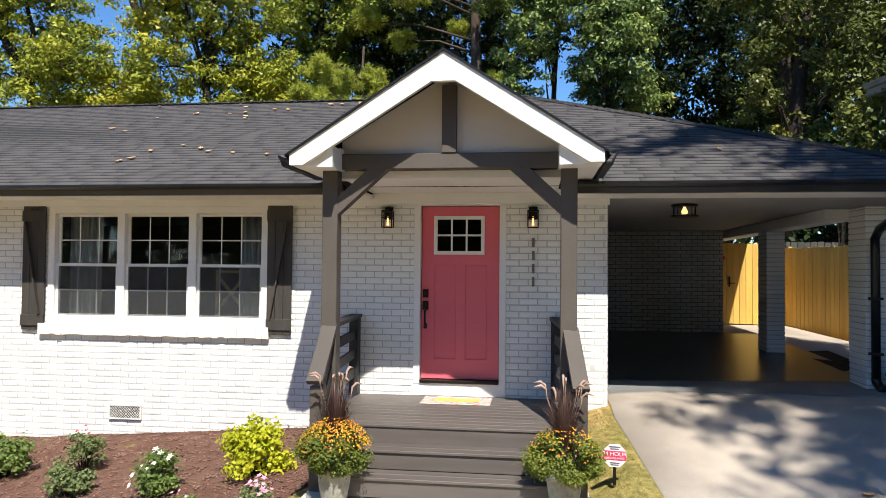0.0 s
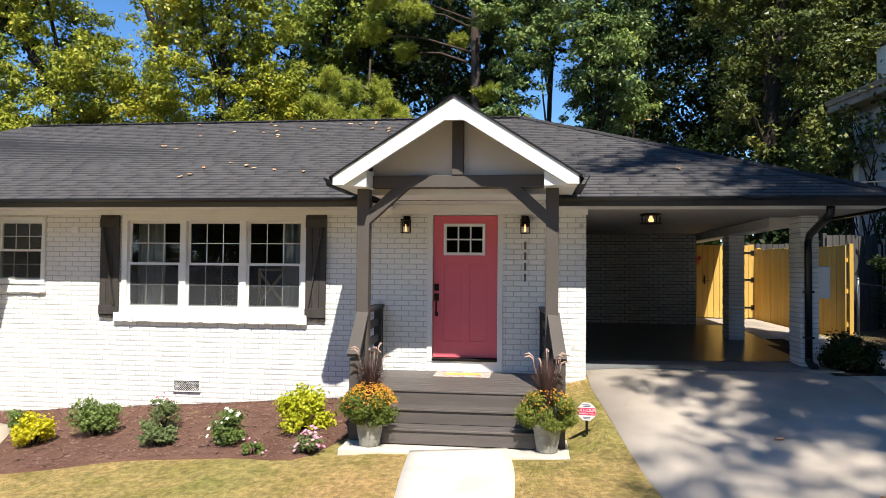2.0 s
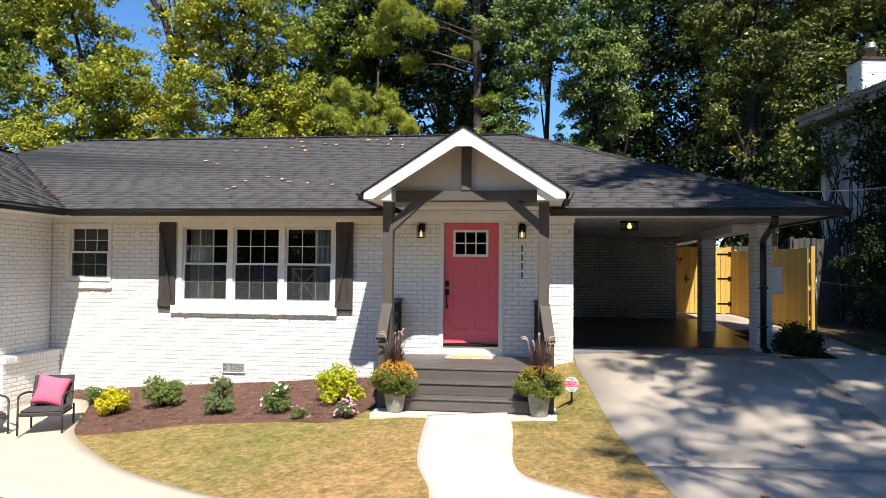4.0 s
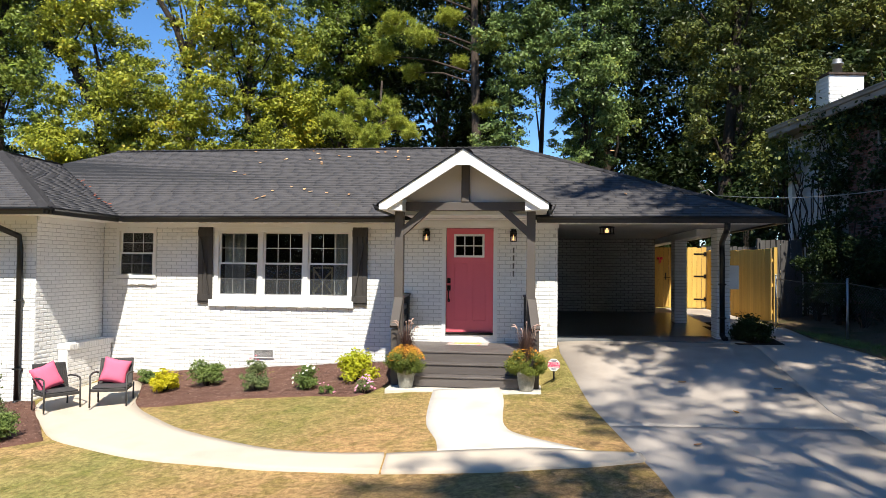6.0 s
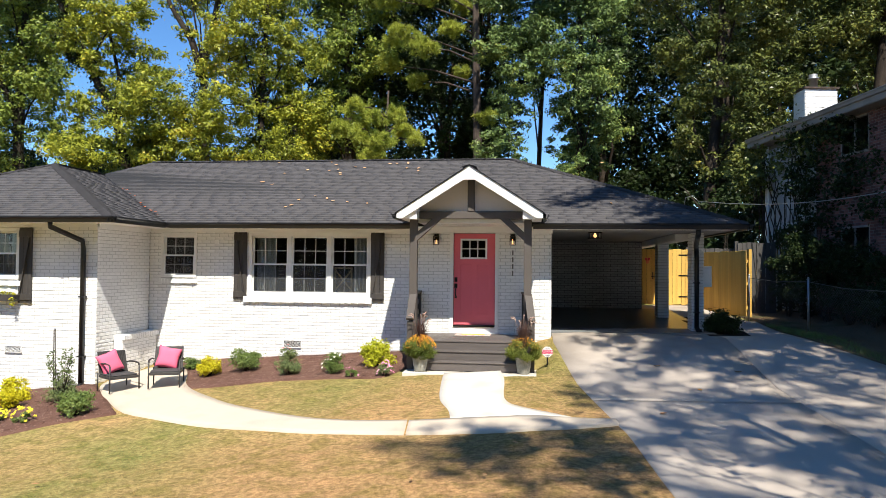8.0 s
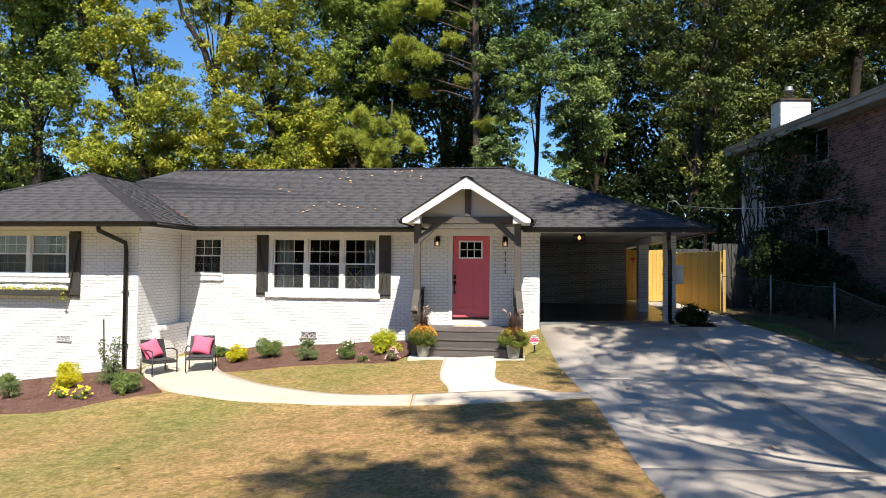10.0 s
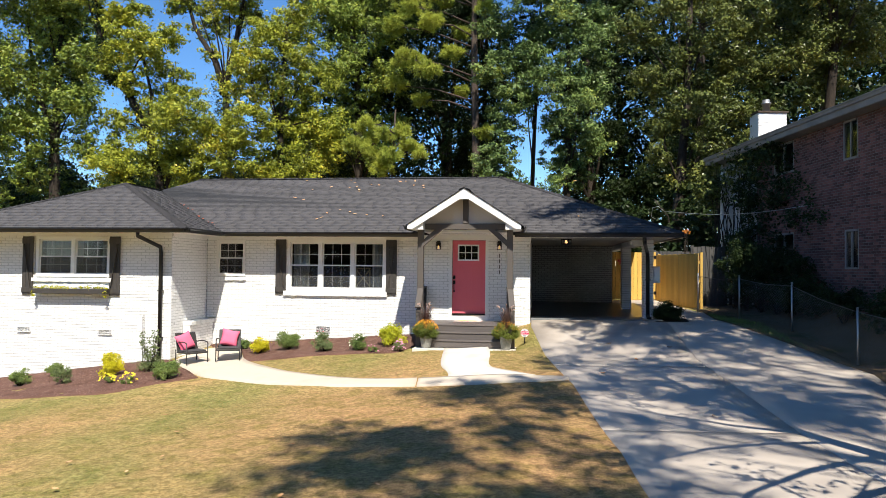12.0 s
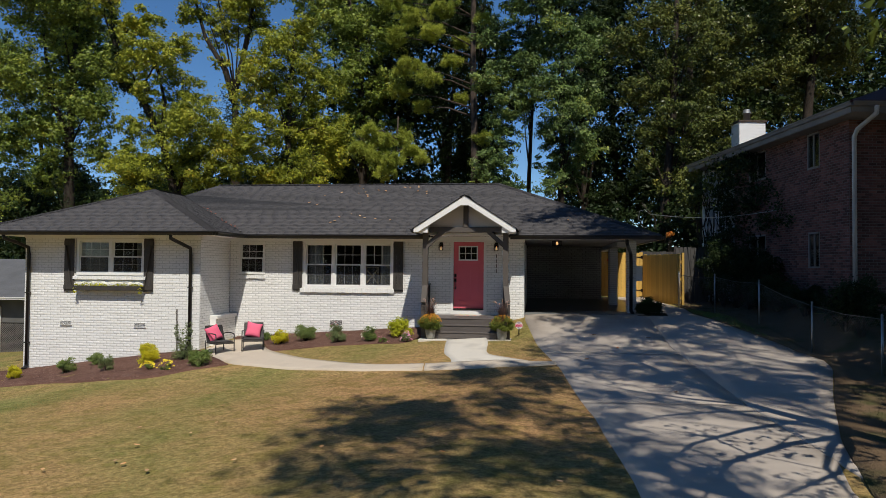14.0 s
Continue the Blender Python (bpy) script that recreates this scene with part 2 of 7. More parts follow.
M_LEAF_E = leaf_mat("leaf_blue_green", (0.022, 0.055, 0.022), (0.205, 0.285, 0.080), (0.32, 0.35, 0.07), 0.40, 0.15)
M_NEEDLE = leaf_mat("pine_needles", (0.180, 0.240, 0.035), (0.560, 0.580, 0.095), None, 0.6, 0.28)


# ---------------------------------------------------------------- mesh helpers
def part(name, bm, material, parent=None, label=""):
    me = bpy.data.meshes.new(name)
    bm.to_mesh(me)
    bm.free()
    me.materials.append(material)
    ob = new(name, me)
    if parent:
        ob.parent = parent
    if label:
        ob["label"] = label
    return ob


def empty(name, at=(0, 0, 0), label="", category="", group="", kind=""):
    ob = new(name)
    ob.location = at
    ob.empty_display_size = 0.1
    return tagged(ob, label, category, group, kind)


def box(bm, x0, x1, y0, y1, z0, z1, bevel=0.0):
    r = bmesh.ops.create_cube(bm, size=1.0)
    for v in r["verts"]:
        v.co = ((x0 + x1) / 2 + v.co.x * (x1 - x0), (y0 + y1) / 2 + v.co.y * (y1 - y0), (z0 + z1) / 2 + v.co.z * (z1 - z0))
    if bevel:
        edges = list({e for v in r["verts"] for e in v.link_edges})
        bmesh.ops.bevel(bm, geom=edges, offset=bevel, segments=1, affect="EDGES")
    return bm


def boxes(*rows, bevel=0.0):
    bm = bmesh.new()
    for r in rows:
        box(bm, *r, bevel=bevel)
    return bm


def prism(points, depth_vec):
    """A solid from a flat outline swept along depth_vec."""
    bm = bmesh.new()
    d = Vector(depth_vec)
    a = [bm.verts.new(p) for p in points]
    b = [bm.verts.new(Vector(p) + d) for p in points]
    bm.faces.new(a[::-1])
    bm.faces.new(b)
    n = len(a)
    for i in range(n):
        bm.faces.new((a[i], a[(i + 1) % n], b[(i + 1) % n], b[i]))
    bmesh.ops.recalc_face_normals(bm, faces=bm.faces)
    return bm


def beam(bm, p, q, w, h, up=(0, 0, 1)):
    """A square-cut timber from p to q, w wide and h deep."""
    p, q = Vector(p), Vector(q)
    a = (q - p).normalized()
    s = a.cross(Vector(up)).normalized() * (w / 2)
    u = s.cross(a).normalized() * (h / 2)
    vs = [bm.verts.new(o + i * s + j * u) for o in (p, q) for i, j in ((-1, -1), (1, -1), (1, 1), (-1, 1))]
    for f in ((3, 2, 1, 0), (4, 5, 6, 7), (0, 1, 5, 4), (1, 2, 6, 5), (2, 3, 7, 6), (3, 0, 4, 7)):
        bm.faces.new([vs[i] for i in f])
    return bm


def tube(bm, pts, radii, sides=8, cap=True):
    """A round tube through pts with the given radii."""
    pts = [Vector(p) for p in pts]
    rings = []
    side = None
    for i, p in enumerate(pts):
        d = (pts[min(i + 1, len(pts) - 1)] - pts[max(i - 1, 0)]).normalized()
        if side is None:
            side = d.cross(Vector((0.3, 0.9, 0.1))).normalized()
        side = (side - d * side.dot(d)).normalized()
        other = d.cross(side)
        r = radii[i] if hasattr(radii, "__len__") else radii
        rings.append([bm.verts.new(p + r * (math.cos(k * math.tau / sides) * side + math.sin(k * math.tau / sides) * other)) for k in range(sides)])
    for a, b in zip(rings, rings[1:]):
        for k in range(sides):
            f = bm.faces.new((a[k], a[(k + 1) % sides], b[(k + 1) % sides], b[k]))
            f.smooth = True
    if cap:
        bm.faces.new(rings[0][::-1])
        bm.faces.new(rings[-1])
    return bm


def lathe(bm, profile, centre=(0, 0, 0), sides=24):
    """A turned solid from (radius, height) pairs."""
    c = Vector(centre)
    rings = [[bm.verts.new(c + Vector((r * math.cos(k * math.tau / sides), r * math.sin(k * math.tau / sides), z))) for k in range(sides)] for r, z in profile]
    for a, b in zip(rings, rings[1:]):
        for k in range(sides):
            f = bm.faces.new((a[k], a[(k + 1) % sides], b[(k + 1) % sides], b[k]))
            f.smooth = True
    bm.faces.new(rings[0][::-1])
    bm.faces.new(rings[-1])
    return bm


def soup(name, verts, faces, material, parent=None, smooth=False):
    """One mesh from arrays of corners and of equal-sized faces."""
    verts, faces = np.asarray(verts, np.float32), np.asarray(faces, np.int32)
    me = bpy.data.meshes.new(name)
    k = faces.shape[1]
    me.vertices.add(len(verts))
    me.vertices.foreach_set("co", verts.ravel())
    me.loops.add(faces.size)
    me.loops.foreach_set("vertex_index", faces.ravel())
    me.polygons.add(len(faces))
    me.polygons.foreach_set("loop_start", np.arange(0, faces.size, k, dtype=np.int32))
    me.polygons.foreach_set("loop_total", np.full(len(faces), k, np.int32))
    if smooth:
        me.polygons.foreach_set("use_smooth", np.ones(len(faces), bool))
    me.update(calc_edges=True)
    me.materials.append(material)
    ob = new(name, me)
    if parent:
        ob.parent = parent
    return ob


def stuffed(ob, label, category=""):
    return tagged(ob, label, category, kind="stuff")

# ---------------------------------------------------------------- the lie of the land
def smooth(a, b, v):
    t = min(1.0, max(0.0, (v - a) / (b - a)))
    return t * t * (3 - 2 * t)


def ground_z(x, y):
    """Height of the ground: it falls from the house to the street and from the drive to the west."""
    d = max(0.0, -y)
    west = 0.25 + 0.07 * max(x, -30.0) - 0.06 * max(0.0, min(-8 - x, 12.0)) - 0.085 * min(d, 6.5) - 0.02 * min(max(0.0, d - 6.5), 30.0)
    east = 0.56 + 0.02 * max(0.0, min(y, 12.0)) - 0.19 * min(d, 3.0) - 0.055 * min(max(0.0, d - 3.0), 6.0) - 0.012 * min(max(0.0, d - 9.0), 30.0)
    east += 0.4 * smooth(8.7, 10.2, x)
    s = smooth(0.9, 2.0, x)
    return west * (1 - s) + east * s

# ---------------------------------------------------------------- ground sheet
def spread(a, b, step, far, grow=1.35):
    """Grid lines from a to b at an even step, then wider and wider out to far on both sides."""
    mid = list(np.arange(a, b + 1e-6, step))
    out, s, v = [], step, b
    while v < far:
        s *= grow
        v += s
        out.append(v)
    left, s, v = [], step, a
    while v > -far:
        s *= grow
        v -= s
        left.append(v)
    return left[::-1] + mid + out


def sheet(name, xs, ys, height, material, parent=None):
    nx, ny = len(xs), len(ys)
    verts = [(x, y, height(x, y)) for y in ys for x in xs]
    i = np.arange(nx * ny).reshape(ny, nx)
    faces = np.stack([i[:-1, :-1], i[:-1, 1:], i[1:, 1:], i[1:, :-1]], -1).reshape(-1, 4)
    return soup(name, verts, faces, material, parent, smooth=True)


def turf(x, y):
    z = ground_z(x, y)
    near = 1.0 if abs(x) < 30 and abs(y) < 40 else 0.0
    under_house = -7.7 < x < 1.7 and 0.3 < y < 8 or -13 < x < -7.7 and -1.8 < y < 8 or 1.6 < x < 5.3 and 0.5 < y < 8
    pad_mask = smooth(-1.7, -1.1, x) * (1 - smooth(1.30, 1.75, x)) * smooth(-2.85, -2.45, y) * (1 - smooth(-1.5, -1.2, y))
    z -= pad_mask * max(0.0, z + 0.005)
    return z + near * 0.018 * noise.noise((x * 0.9, y * 0.9, 0.0)) - (0.15 if under_house else 0.0)


ground = tagged(sheet("ground", spread(-16, 13, 0.3, 900), spread(-27, 14, 0.3, 900), turf, M_GRASS_GROUND),
                "dry mown lawn, patchy green and straw-brown", "lawn", kind="structure")


def lerp_path(points, v):
    """The x of a line of (y, x) pairs at v, eased between the pairs."""
    pts = sorted(points)
    if v <= pts[0][0]:
        return pts[0][1]
    for (a, p), (b, q) in zip(pts, pts[1:]):
        if v <= b:
            return p + (q - p) * (v - a) / (b - a)
    return pts[-1][1]


def ribbon(name, left, right, stations, lift, material, parent=None, thick=0.08, across=6):
    """A slab between two edges given as functions of the station, lying on the ground, with side walls."""
    verts, faces = [], []
    for s in stations:
        (ax, ay), (bx, by) = left(s), right(s)
        for k in range(across + 1):
            t = k / across
            x, y = ax + (bx - ax) * t, ay + (by - ay) * t
            verts.append((x, y, ground_z(x, y) + lift))
    m, w = len(stations), across + 1
    i = np.arange(m * w).reshape(m, w)
    faces += np.stack([i[:-1, :-1], i[:-1, 1:], i[1:, 1:], i[1:, :-1]], -1).reshape(-1, 4).tolist()
    rim = list(i[0, :]) + list(i[1:, -1]) + list(i[-1, -2::-1]) + list(i[-2:0:-1, 0])
    base = len(verts)
    for v in rim:
        x, y, z = verts[v]
        verts.append((x, y, z - thick))
    n = len(rim)
    for k in range(n):
        faces.append([rim[k], base + k, base + (k + 1) % n, rim[(k + 1) % n]])
    ob = soup(name, verts, faces, material, parent)
    bm = bmesh.new()
    bm.from_mesh(ob.data)
    bmesh.ops.recalc_face_normals(bm, faces=bm.faces)
    up = sum(f.normal.z * f.calc_area() for f in bm.faces)
    if up < 0:
        bmesh.ops.reverse_faces(bm, faces=bm.faces)
    bm.to_mesh(ob.data)
    bm.free()
    return ob


# driveway: panels cut by open joints
DRIVE_L = [(1.2, 1.70), (-0.4, 1.72), (-2.4, 1.98), (-4.5, 2.30), (-6.0, 2.55), (-10.4, 2.95), (-13.6, 3.12), (-30, 3.3)]
DRIVE_R = [(4.2, 7.15), (1.6, 6.9), (0.0, 7.05), (-1.0, 7.55), (-2.7, 8.35), (-4.4, 8.6), (-5.4, 8.4), (-8.0, 7.4), (-11.4, 6.2), (-14.0, 5.5), (-30, 5.3)]


def drive_mid(y):
    return 5.35 + (0.03 * (-y) if y < 0 else 0)


driveway = empty("driveway", (0, 0, 0), "pale concrete driveway in jointed slabs, dappled with tree shade", "driveway", kind="structure")
for n, (y0, y1) in enumerate(((0.62, -4.2), (-4.212, -9.2), (-9.215, -16.0), (-16.015, -30.0))):
    st = list(np.linspace(y0, y1, 30))
    sk = 0.12
    ribbon("slab", lambda s: (lerp_path(DRIVE_L, s), s), lambda s: (min(drive_mid(s), lerp_path(DRIVE_R, s) - 0.1) - 0.009, s + sk * 2.0), st, 0.02, M_DRIVE, driveway)
for n, (y0, y1) in enumerate(((4.2, -13.4),)):
    st = list(np.linspace(y0, y1, 40))
    ribbon("slab", lambda s: (max(drive_mid(s), 5.35) + 0.013, s), lambda s: (max(lerp_path(DRIVE_R, s), drive_mid(s) + 0.1), s), st, 0.02, M_DRIVE, driveway)

# front walk: stem from the steps, the curved walk and its branch to the drive
walkway = empty("front_walk", (0, 0, 0), "pale sunlit concrete front walk", "walkway", kind="structure")


def lane(points):
    """A polyline by arc parameter 0..1 through points, eased."""
    pts = [Vector((x, y)) for x, y in points]

    def at(s):
        f = s * (len(pts) - 1)
        i = min(int(f), len(pts) - 2)
        t = f - i
        p0, p1, p2, p3 = pts[max(i - 1, 0)], pts[i], pts[i + 1], pts[min(i + 2, len(pts) - 1)]
        v = 0.5 * ((2 * p1) + (p2 - p0) * t + (2 * p0 - 5 * p1 + 4 * p2 - p3) * t * t + (3 * p1 - p0 - 3 * p2 + p3) * t ** 3)
        return (v.x, v.y)
    return at


ST = list(np.linspace(0, 1, 28))
ribbon("walk_slab", lane([(-0.36, -2.46), (-0.30, -3.4), (-0.20, -4.25), (0.02, -4.95), (0.10, -5.39)]), lane([(0.70, -2.46), (0.80, -3.2), (0.86, -4.45), (1.15, -4.95), (1.85, -5.35)]), ST, 0.029, M_CONC, walkway)
ribbon("walk_slab", lane([(-0.50, -5.45), (0.25, -5.42), (1.0, -5.40), (1.75, -5.38), (2.47, -5.36)]),
       lane([(-0.44, -6.06), (0.30, -6.09), (0.95, -6.10), (1.75, -5.95), (2.50, -5.62)]), ST, 0.030, M_CONC_TAN, walkway)
ribbon("walk_slab", lane([(-0.53, -5.45), (-1.4, -5.36), (-2.3, -5.06), (-3.64, -4.27), (-4.43, -3.60), (-5.1, -2.95), (-5.55, -2.30), (-6.1, -1.15), (-6.6, -0.75), (-7.2, -0.7)]),
       lane([(-0.47, -6.06), (-1.3, -5.95), (-2.1, -5.80), (-3.36, -5.47), (-4.6, -4.96), (-5.6, -4.38), (-6.45, -3.50), (-7.02, -2.84), (-7.40, -2.2), (-7.43, -1.5)]), ST, 0.036, M_CONC_TAN, walkway)
pad = part("step_pad", boxes((-1.16, 1.36, -2.46, -1.62, -0.12, 0.035), bevel=0.01), M_CONC, walkway)

# planting beds
bed = empty("planting_bed", (0, 0, 0), "red-brown wood mulch bed along the house", "mulch bed", kind="structure")


def bedding(name, left, right, n=30):
    ob = ribbon(name, left, right, list(np.linspace(0, 1, n)), 0.02, M_MULCH, bed, 0.06, 10)
    for v in ob.data.vertices:
        v.co.z += 0.035 * noise.noise((v.co.x * 2.2, v.co.y * 2.2, 3.0)) + 0.012 * noise.noise((v.co.x * 9, v.co.y * 9, 5.0))
    return ob


bedding("mulch", lane([(-1.12, 0.05), (-2.5, 0.05), (-4.5, 0.05), (-6.6, 0.05), (-7.6, 0.05)]),
        lane([(-1.2, -1.75), (-1.6, -2.55), (-2.5, -2.46), (-3.7, -2.46), (-4.5, -2.7), (-5.35, -2.75), (-5.55, -2.25), (-6.1, -1.1), (-7.0, -0.72)]))
bedding("mulch", lane([(-7.58, -2.1), (-9.0, -2.0), (-11.0, -2.0), (-13.6, -2.0), (-15.0, -2.2)]),
        lane([(-5.72, -4.42), (-6.5, -4.92), (-7.3, -5.62), (-8.7, -5.5), (-10.4, -5.05), (-13.0, -4.6), (-15.2, -4.4)]))
street = tagged(ribbon("street", lambda s: (-60 + 120 * s, -30.0), lambda s: (-60 + 120 * s, -37.0), list(np.linspace(0, 1, 20)), 0.03, M_UNDER),
                "grey asphalt street in front of the lot", "street", kind="structure")

# ---------------------------------------------------------------- brick walls
COURSE, LONG, JOINT = 0.0745, 0.2135, 0.011


def brick_cells(u0, u1, z0, z1, holes):
    """Bricks of a running bond between u0..u1 and z0..z1 that leave the holes (ua, ub, za, zb) free."""
    row = 0
    z = z0
    while z < z1 - 0.02:
        top = min(z + COURSE, z1)
        runs = [(u0, u1)]
        for ua, ub, za, zb in holes:
            if top > za + 0.02 and z < zb - 0.02:
                cut = []
                for a, b in runs:
                    if ub <= a or ua >= b:
                        cut.append((a, b))
                    else:
                        cut += [(a, ua)] * (ua > a + 0.01) + [(ub, b)] * (ub < b - 0.01)
                runs = cut
        for a, b in runs:
            start = math.floor((a - u0) / LONG) * LONG + u0 - (LONG / 2 if row % 2 else 0)
            u = start
            while u < b - 0.005:
                p, q = max(u, a), min(u + LONG, b)
                if q - p > 0.035:
                    yield p, q, z, top
                u += LONG
        z += COURSE
        row += 1


def brick_corners(p, q, za, zb, origin, along, out, depth=0.0028):
    """The eight corners of one brick: the face stands proud and has worn edges."""
    j = JOINT / 2
    lift = depth + random.uniform(-0.0015, 0.002)
    t = random.uniform(-0.0025, 0.0025)
    c = []
    for inset, d in ((0.0, 0.0), (0.006, lift)):
        for u, z in ((p + j + inset, za + j + inset), (q - j - inset, za + j + inset), (q - j - inset, zb - j - inset), (p + j + inset, zb - j - inset)):
            c.append(origin + along * u + out * (d + (t if d and u > (p + q) / 2 else 0)) + Vector((0, 0, z)))
    return c


BRICK_FACES = ((4, 5, 6, 7), (0, 1, 5, 4), (1, 2, 6, 5), (2, 3, 7, 6), (3, 0, 4, 7))


def brickwork(name, cells, origin, along, out, material, parent, label=""):
    verts, faces = [], []
    for p, q, za, zb in cells:
        n = len(verts)
        verts += [tuple(v) for v in brick_corners(p, q, za, zb, origin, along, out)]
        faces += [[n + i for i in f] for f in BRICK_FACES]
    ob = soup(name, verts, faces, material, parent)
    stuffed(ob, label or "courses of brick in running bond")
    return ob


def single_bricks(cells, origin, along, out, material, parent):
    """Bricks as objects of their own; whole ones share a few meshes."""
    pool = {}
    for p, q, za, zb in cells:
        key = (round(q - p, 3), round(zb - za, 3), random.randrange(4))
        if key not in pool:
            me = bpy.data.meshes.new("brick")
            me.from_pydata(brick_corners(0, q - p, 0, zb - za, Vector(), along, out), [], BRICK_FACES)
            me.materials.append(material)
            pool[key] = me
        ob = new("brick", pool[key])
        ob.location = origin + along * p + Vector((0, 0, za))
        ob.parent = parent


def wall_solid(bm, u0, u1, z0, z1, holes, place):
    """Wall backing round the holes; place(u, z, deep) gives the point."""
    us = sorted({u0, u1, *[h for a, b, _, _ in holes for h in (a, b)]})
    zs = sorted({z0, z1, *[h for _, _, a, b in holes for h in (a, b)]})
    for a, b in zip(us, us[1:]):
        for c, d in zip(zs, zs[1:]):
            mu, mz = (a + b) / 2, (c + d) / 2
            if any(ha < mu < hb and za < mz < zb for ha, hb, za, zb in holes):
                continue
            vs = [bm.verts.new(place(u, z, k)) for k in (0, 1) for u, z in ((a, c), (b, c), (b, d), (a, d))]
            for f in ((0, 1, 2, 3), (7, 6, 5, 4), (0, 4, 5, 1), (1, 5, 6, 2), (2, 6, 7, 3), (3, 7, 4, 0)):
                bm.faces.new([vs[i] for i in f])
    bmesh.ops.remove_doubles(bm, verts=bm.verts, dist=1e-4)
    bmesh.ops.recalc_face_normals(bm, faces=bm.faces)
    return bm


X, Y, Z = Vector((1, 0, 0)), Vector((0, 1, 0)), Vector((0, 0, 1))
EAVE_Z, SOFFIT_Z = 2.97, 2.865
WALLS = []


def brick_wall(name, label, u0, u1, z0, z1, holes, origin, along, out, near=None, material=None, mortar=None, deep=0.2):
    """A wall: backing with thickness and its bricks; near picks the bricks that become objects."""
    inn = -out
    wall = part(name, wall_solid(bmesh.new(), u0, u1, z0, z1, holes, lambda u, z, k: origin + along * u + inn * (0.002 + deep * k) + Z * z), mortar or M_MORTAR)
    tagged(wall, label, "brick wall", kind="structure")
    WALLS.append((wall, list(brick_cells(u0, u1, z0, z1, holes)), origin, along, out, material or M_BRICK, near))
    return wall


W1 = (-5.21, -2.37, 1.30, 2.76)         # the triple window
W2 = (-7.36, -6.49, 1.73, 2.76)         # small window
W3 = (-11.56, -9.38, 1.70, 2.76)        # twin window of the wing
DR = (-0.53, 0.51, 0.70, 2.84)          # front door
wall_front = brick_wall("wall_front", "white-painted brick front wall in running bond", -7.65, 1.68, -0.6, SOFFIT_Z, [W1, W2, DR], Vector((0, 0, 0)), X, -Y,
                        near=lambda p, q, a, b: p > -1.75 and q < 1.7 and 0.3 < a)


def ALL(*c):
    return True


wall_wing = brick_wall("wall_wing", "white-painted brick wall of the front wing", -13.2, -7.65, -1.6, SOFFIT_Z, [W3], Vector((0, -2.05, 0)), X, -Y, near=lambda p, q, a, b: p > -9.2 and a > -0.6)
wall_return = brick_wall("wall_return", "white-painted brick return wall of the wing", -2.05, 0.0, -1.2, SOFFIT_Z, [], Vector((-7.65, 0, 0)), Y, X, near=lambda p, q, a, b: a > -0.5)
wall_west = brick_wall("wall_west", "white-painted brick end wall of the wing", -2.05, 9.0, -1.8, SOFFIT_Z, [], Vector((-13.2, 0, 0)), Y, -X)
wall_east = brick_wall("wall_east", "brick wall beside the carport", 0.0, 6.62, -0.2, SOFFIT_Z, [], Vector((1.68, 0, 0)), Y, X)
wall_carport = brick_wall("wall_carport", "grey brick wall at the back of the carport", 1.70, 4.55, 0.45, SOFFIT_Z, [], Vector((0, 6.62, 0)), X, -Y, material=M_CARPORT, mortar=M_CARMORTAR, near=ALL)
wall_back = tagged(part("wall_back", boxes((-13.2, 4.55, 9.0, 9.2, -1.5, SOFFIT_Z)), M_MORTAR), "plain rear wall of the house", "wall", kind="structure")

# low brick planter ledge against the return wall
ledge = brick_wall("wall_ledge", "low white brick ledge with a rowlock cap", -1.42, 0.0, -0.9, 0.40, [], Vector((-7.44, 0, 0)), Y, X, deep=0.18, near=lambda p, q, a, b: a > -0.6)
bm = bmesh.new()
for k in range(19):
    y = -1.44 + k * 0.076
    box(bm, -7.64, -7.385, y + 0.004, y + 0.072, 0.40, 0.505, bevel=0.006)
part("rowlock_cap", bm, M_BRICK, ledge)
part("ledge_end", boxes((-7.63, -7.44, -1.425, -1.40, -0.9, 0.40)), M_BRICK, ledge)

# ---------------------------------------------------------------- roof
RIDGE_Y, RIDGE_Z = 4.2, 5.06
EAVE_Y, WEAVE_Y = -0.75, -2.82
P_RL, P_RR = Vector((-9.95, RIDGE_Y, RIDGE_Z)), Vector((0.68, RIDGE_Y, RIDGE_Z))
P_ER, P_EI = Vector((5.58, EAVE_Y, EAVE_Z)), Vector((-6.89, EAVE_Y, EAVE_Z))
P_WR, P_WL = Vector((-6.89, WEAVE_Y, EAVE_Z)), Vector((-14.4, WEAVE_Y, EAVE_Z))
P_WA, P_WB = Vector((-10.78, 0.95, 4.55)), Vector((-10.78, 2.95, 4.55))
P_BR, P_BL = Vector((5.58, 9.15, EAVE_Z)), Vector((-14.4, 9.15, EAVE_Z))
roof = empty("roof", (0, 0, 0), "dark charcoal asphalt-shingle hip roof with a few fallen leaves", "roof", kind="structure")


def span(poly, v):
    """Where the line at height v enters and leaves the outline."""
    us = [a + (c - a) * (v - b) / (d - b) for (a, b), (c, d) in zip(poly, poly[1:] + poly[:1]) if (b > v) != (d > v)]
    return (min(us), max(us)) if len(us) > 1 else None


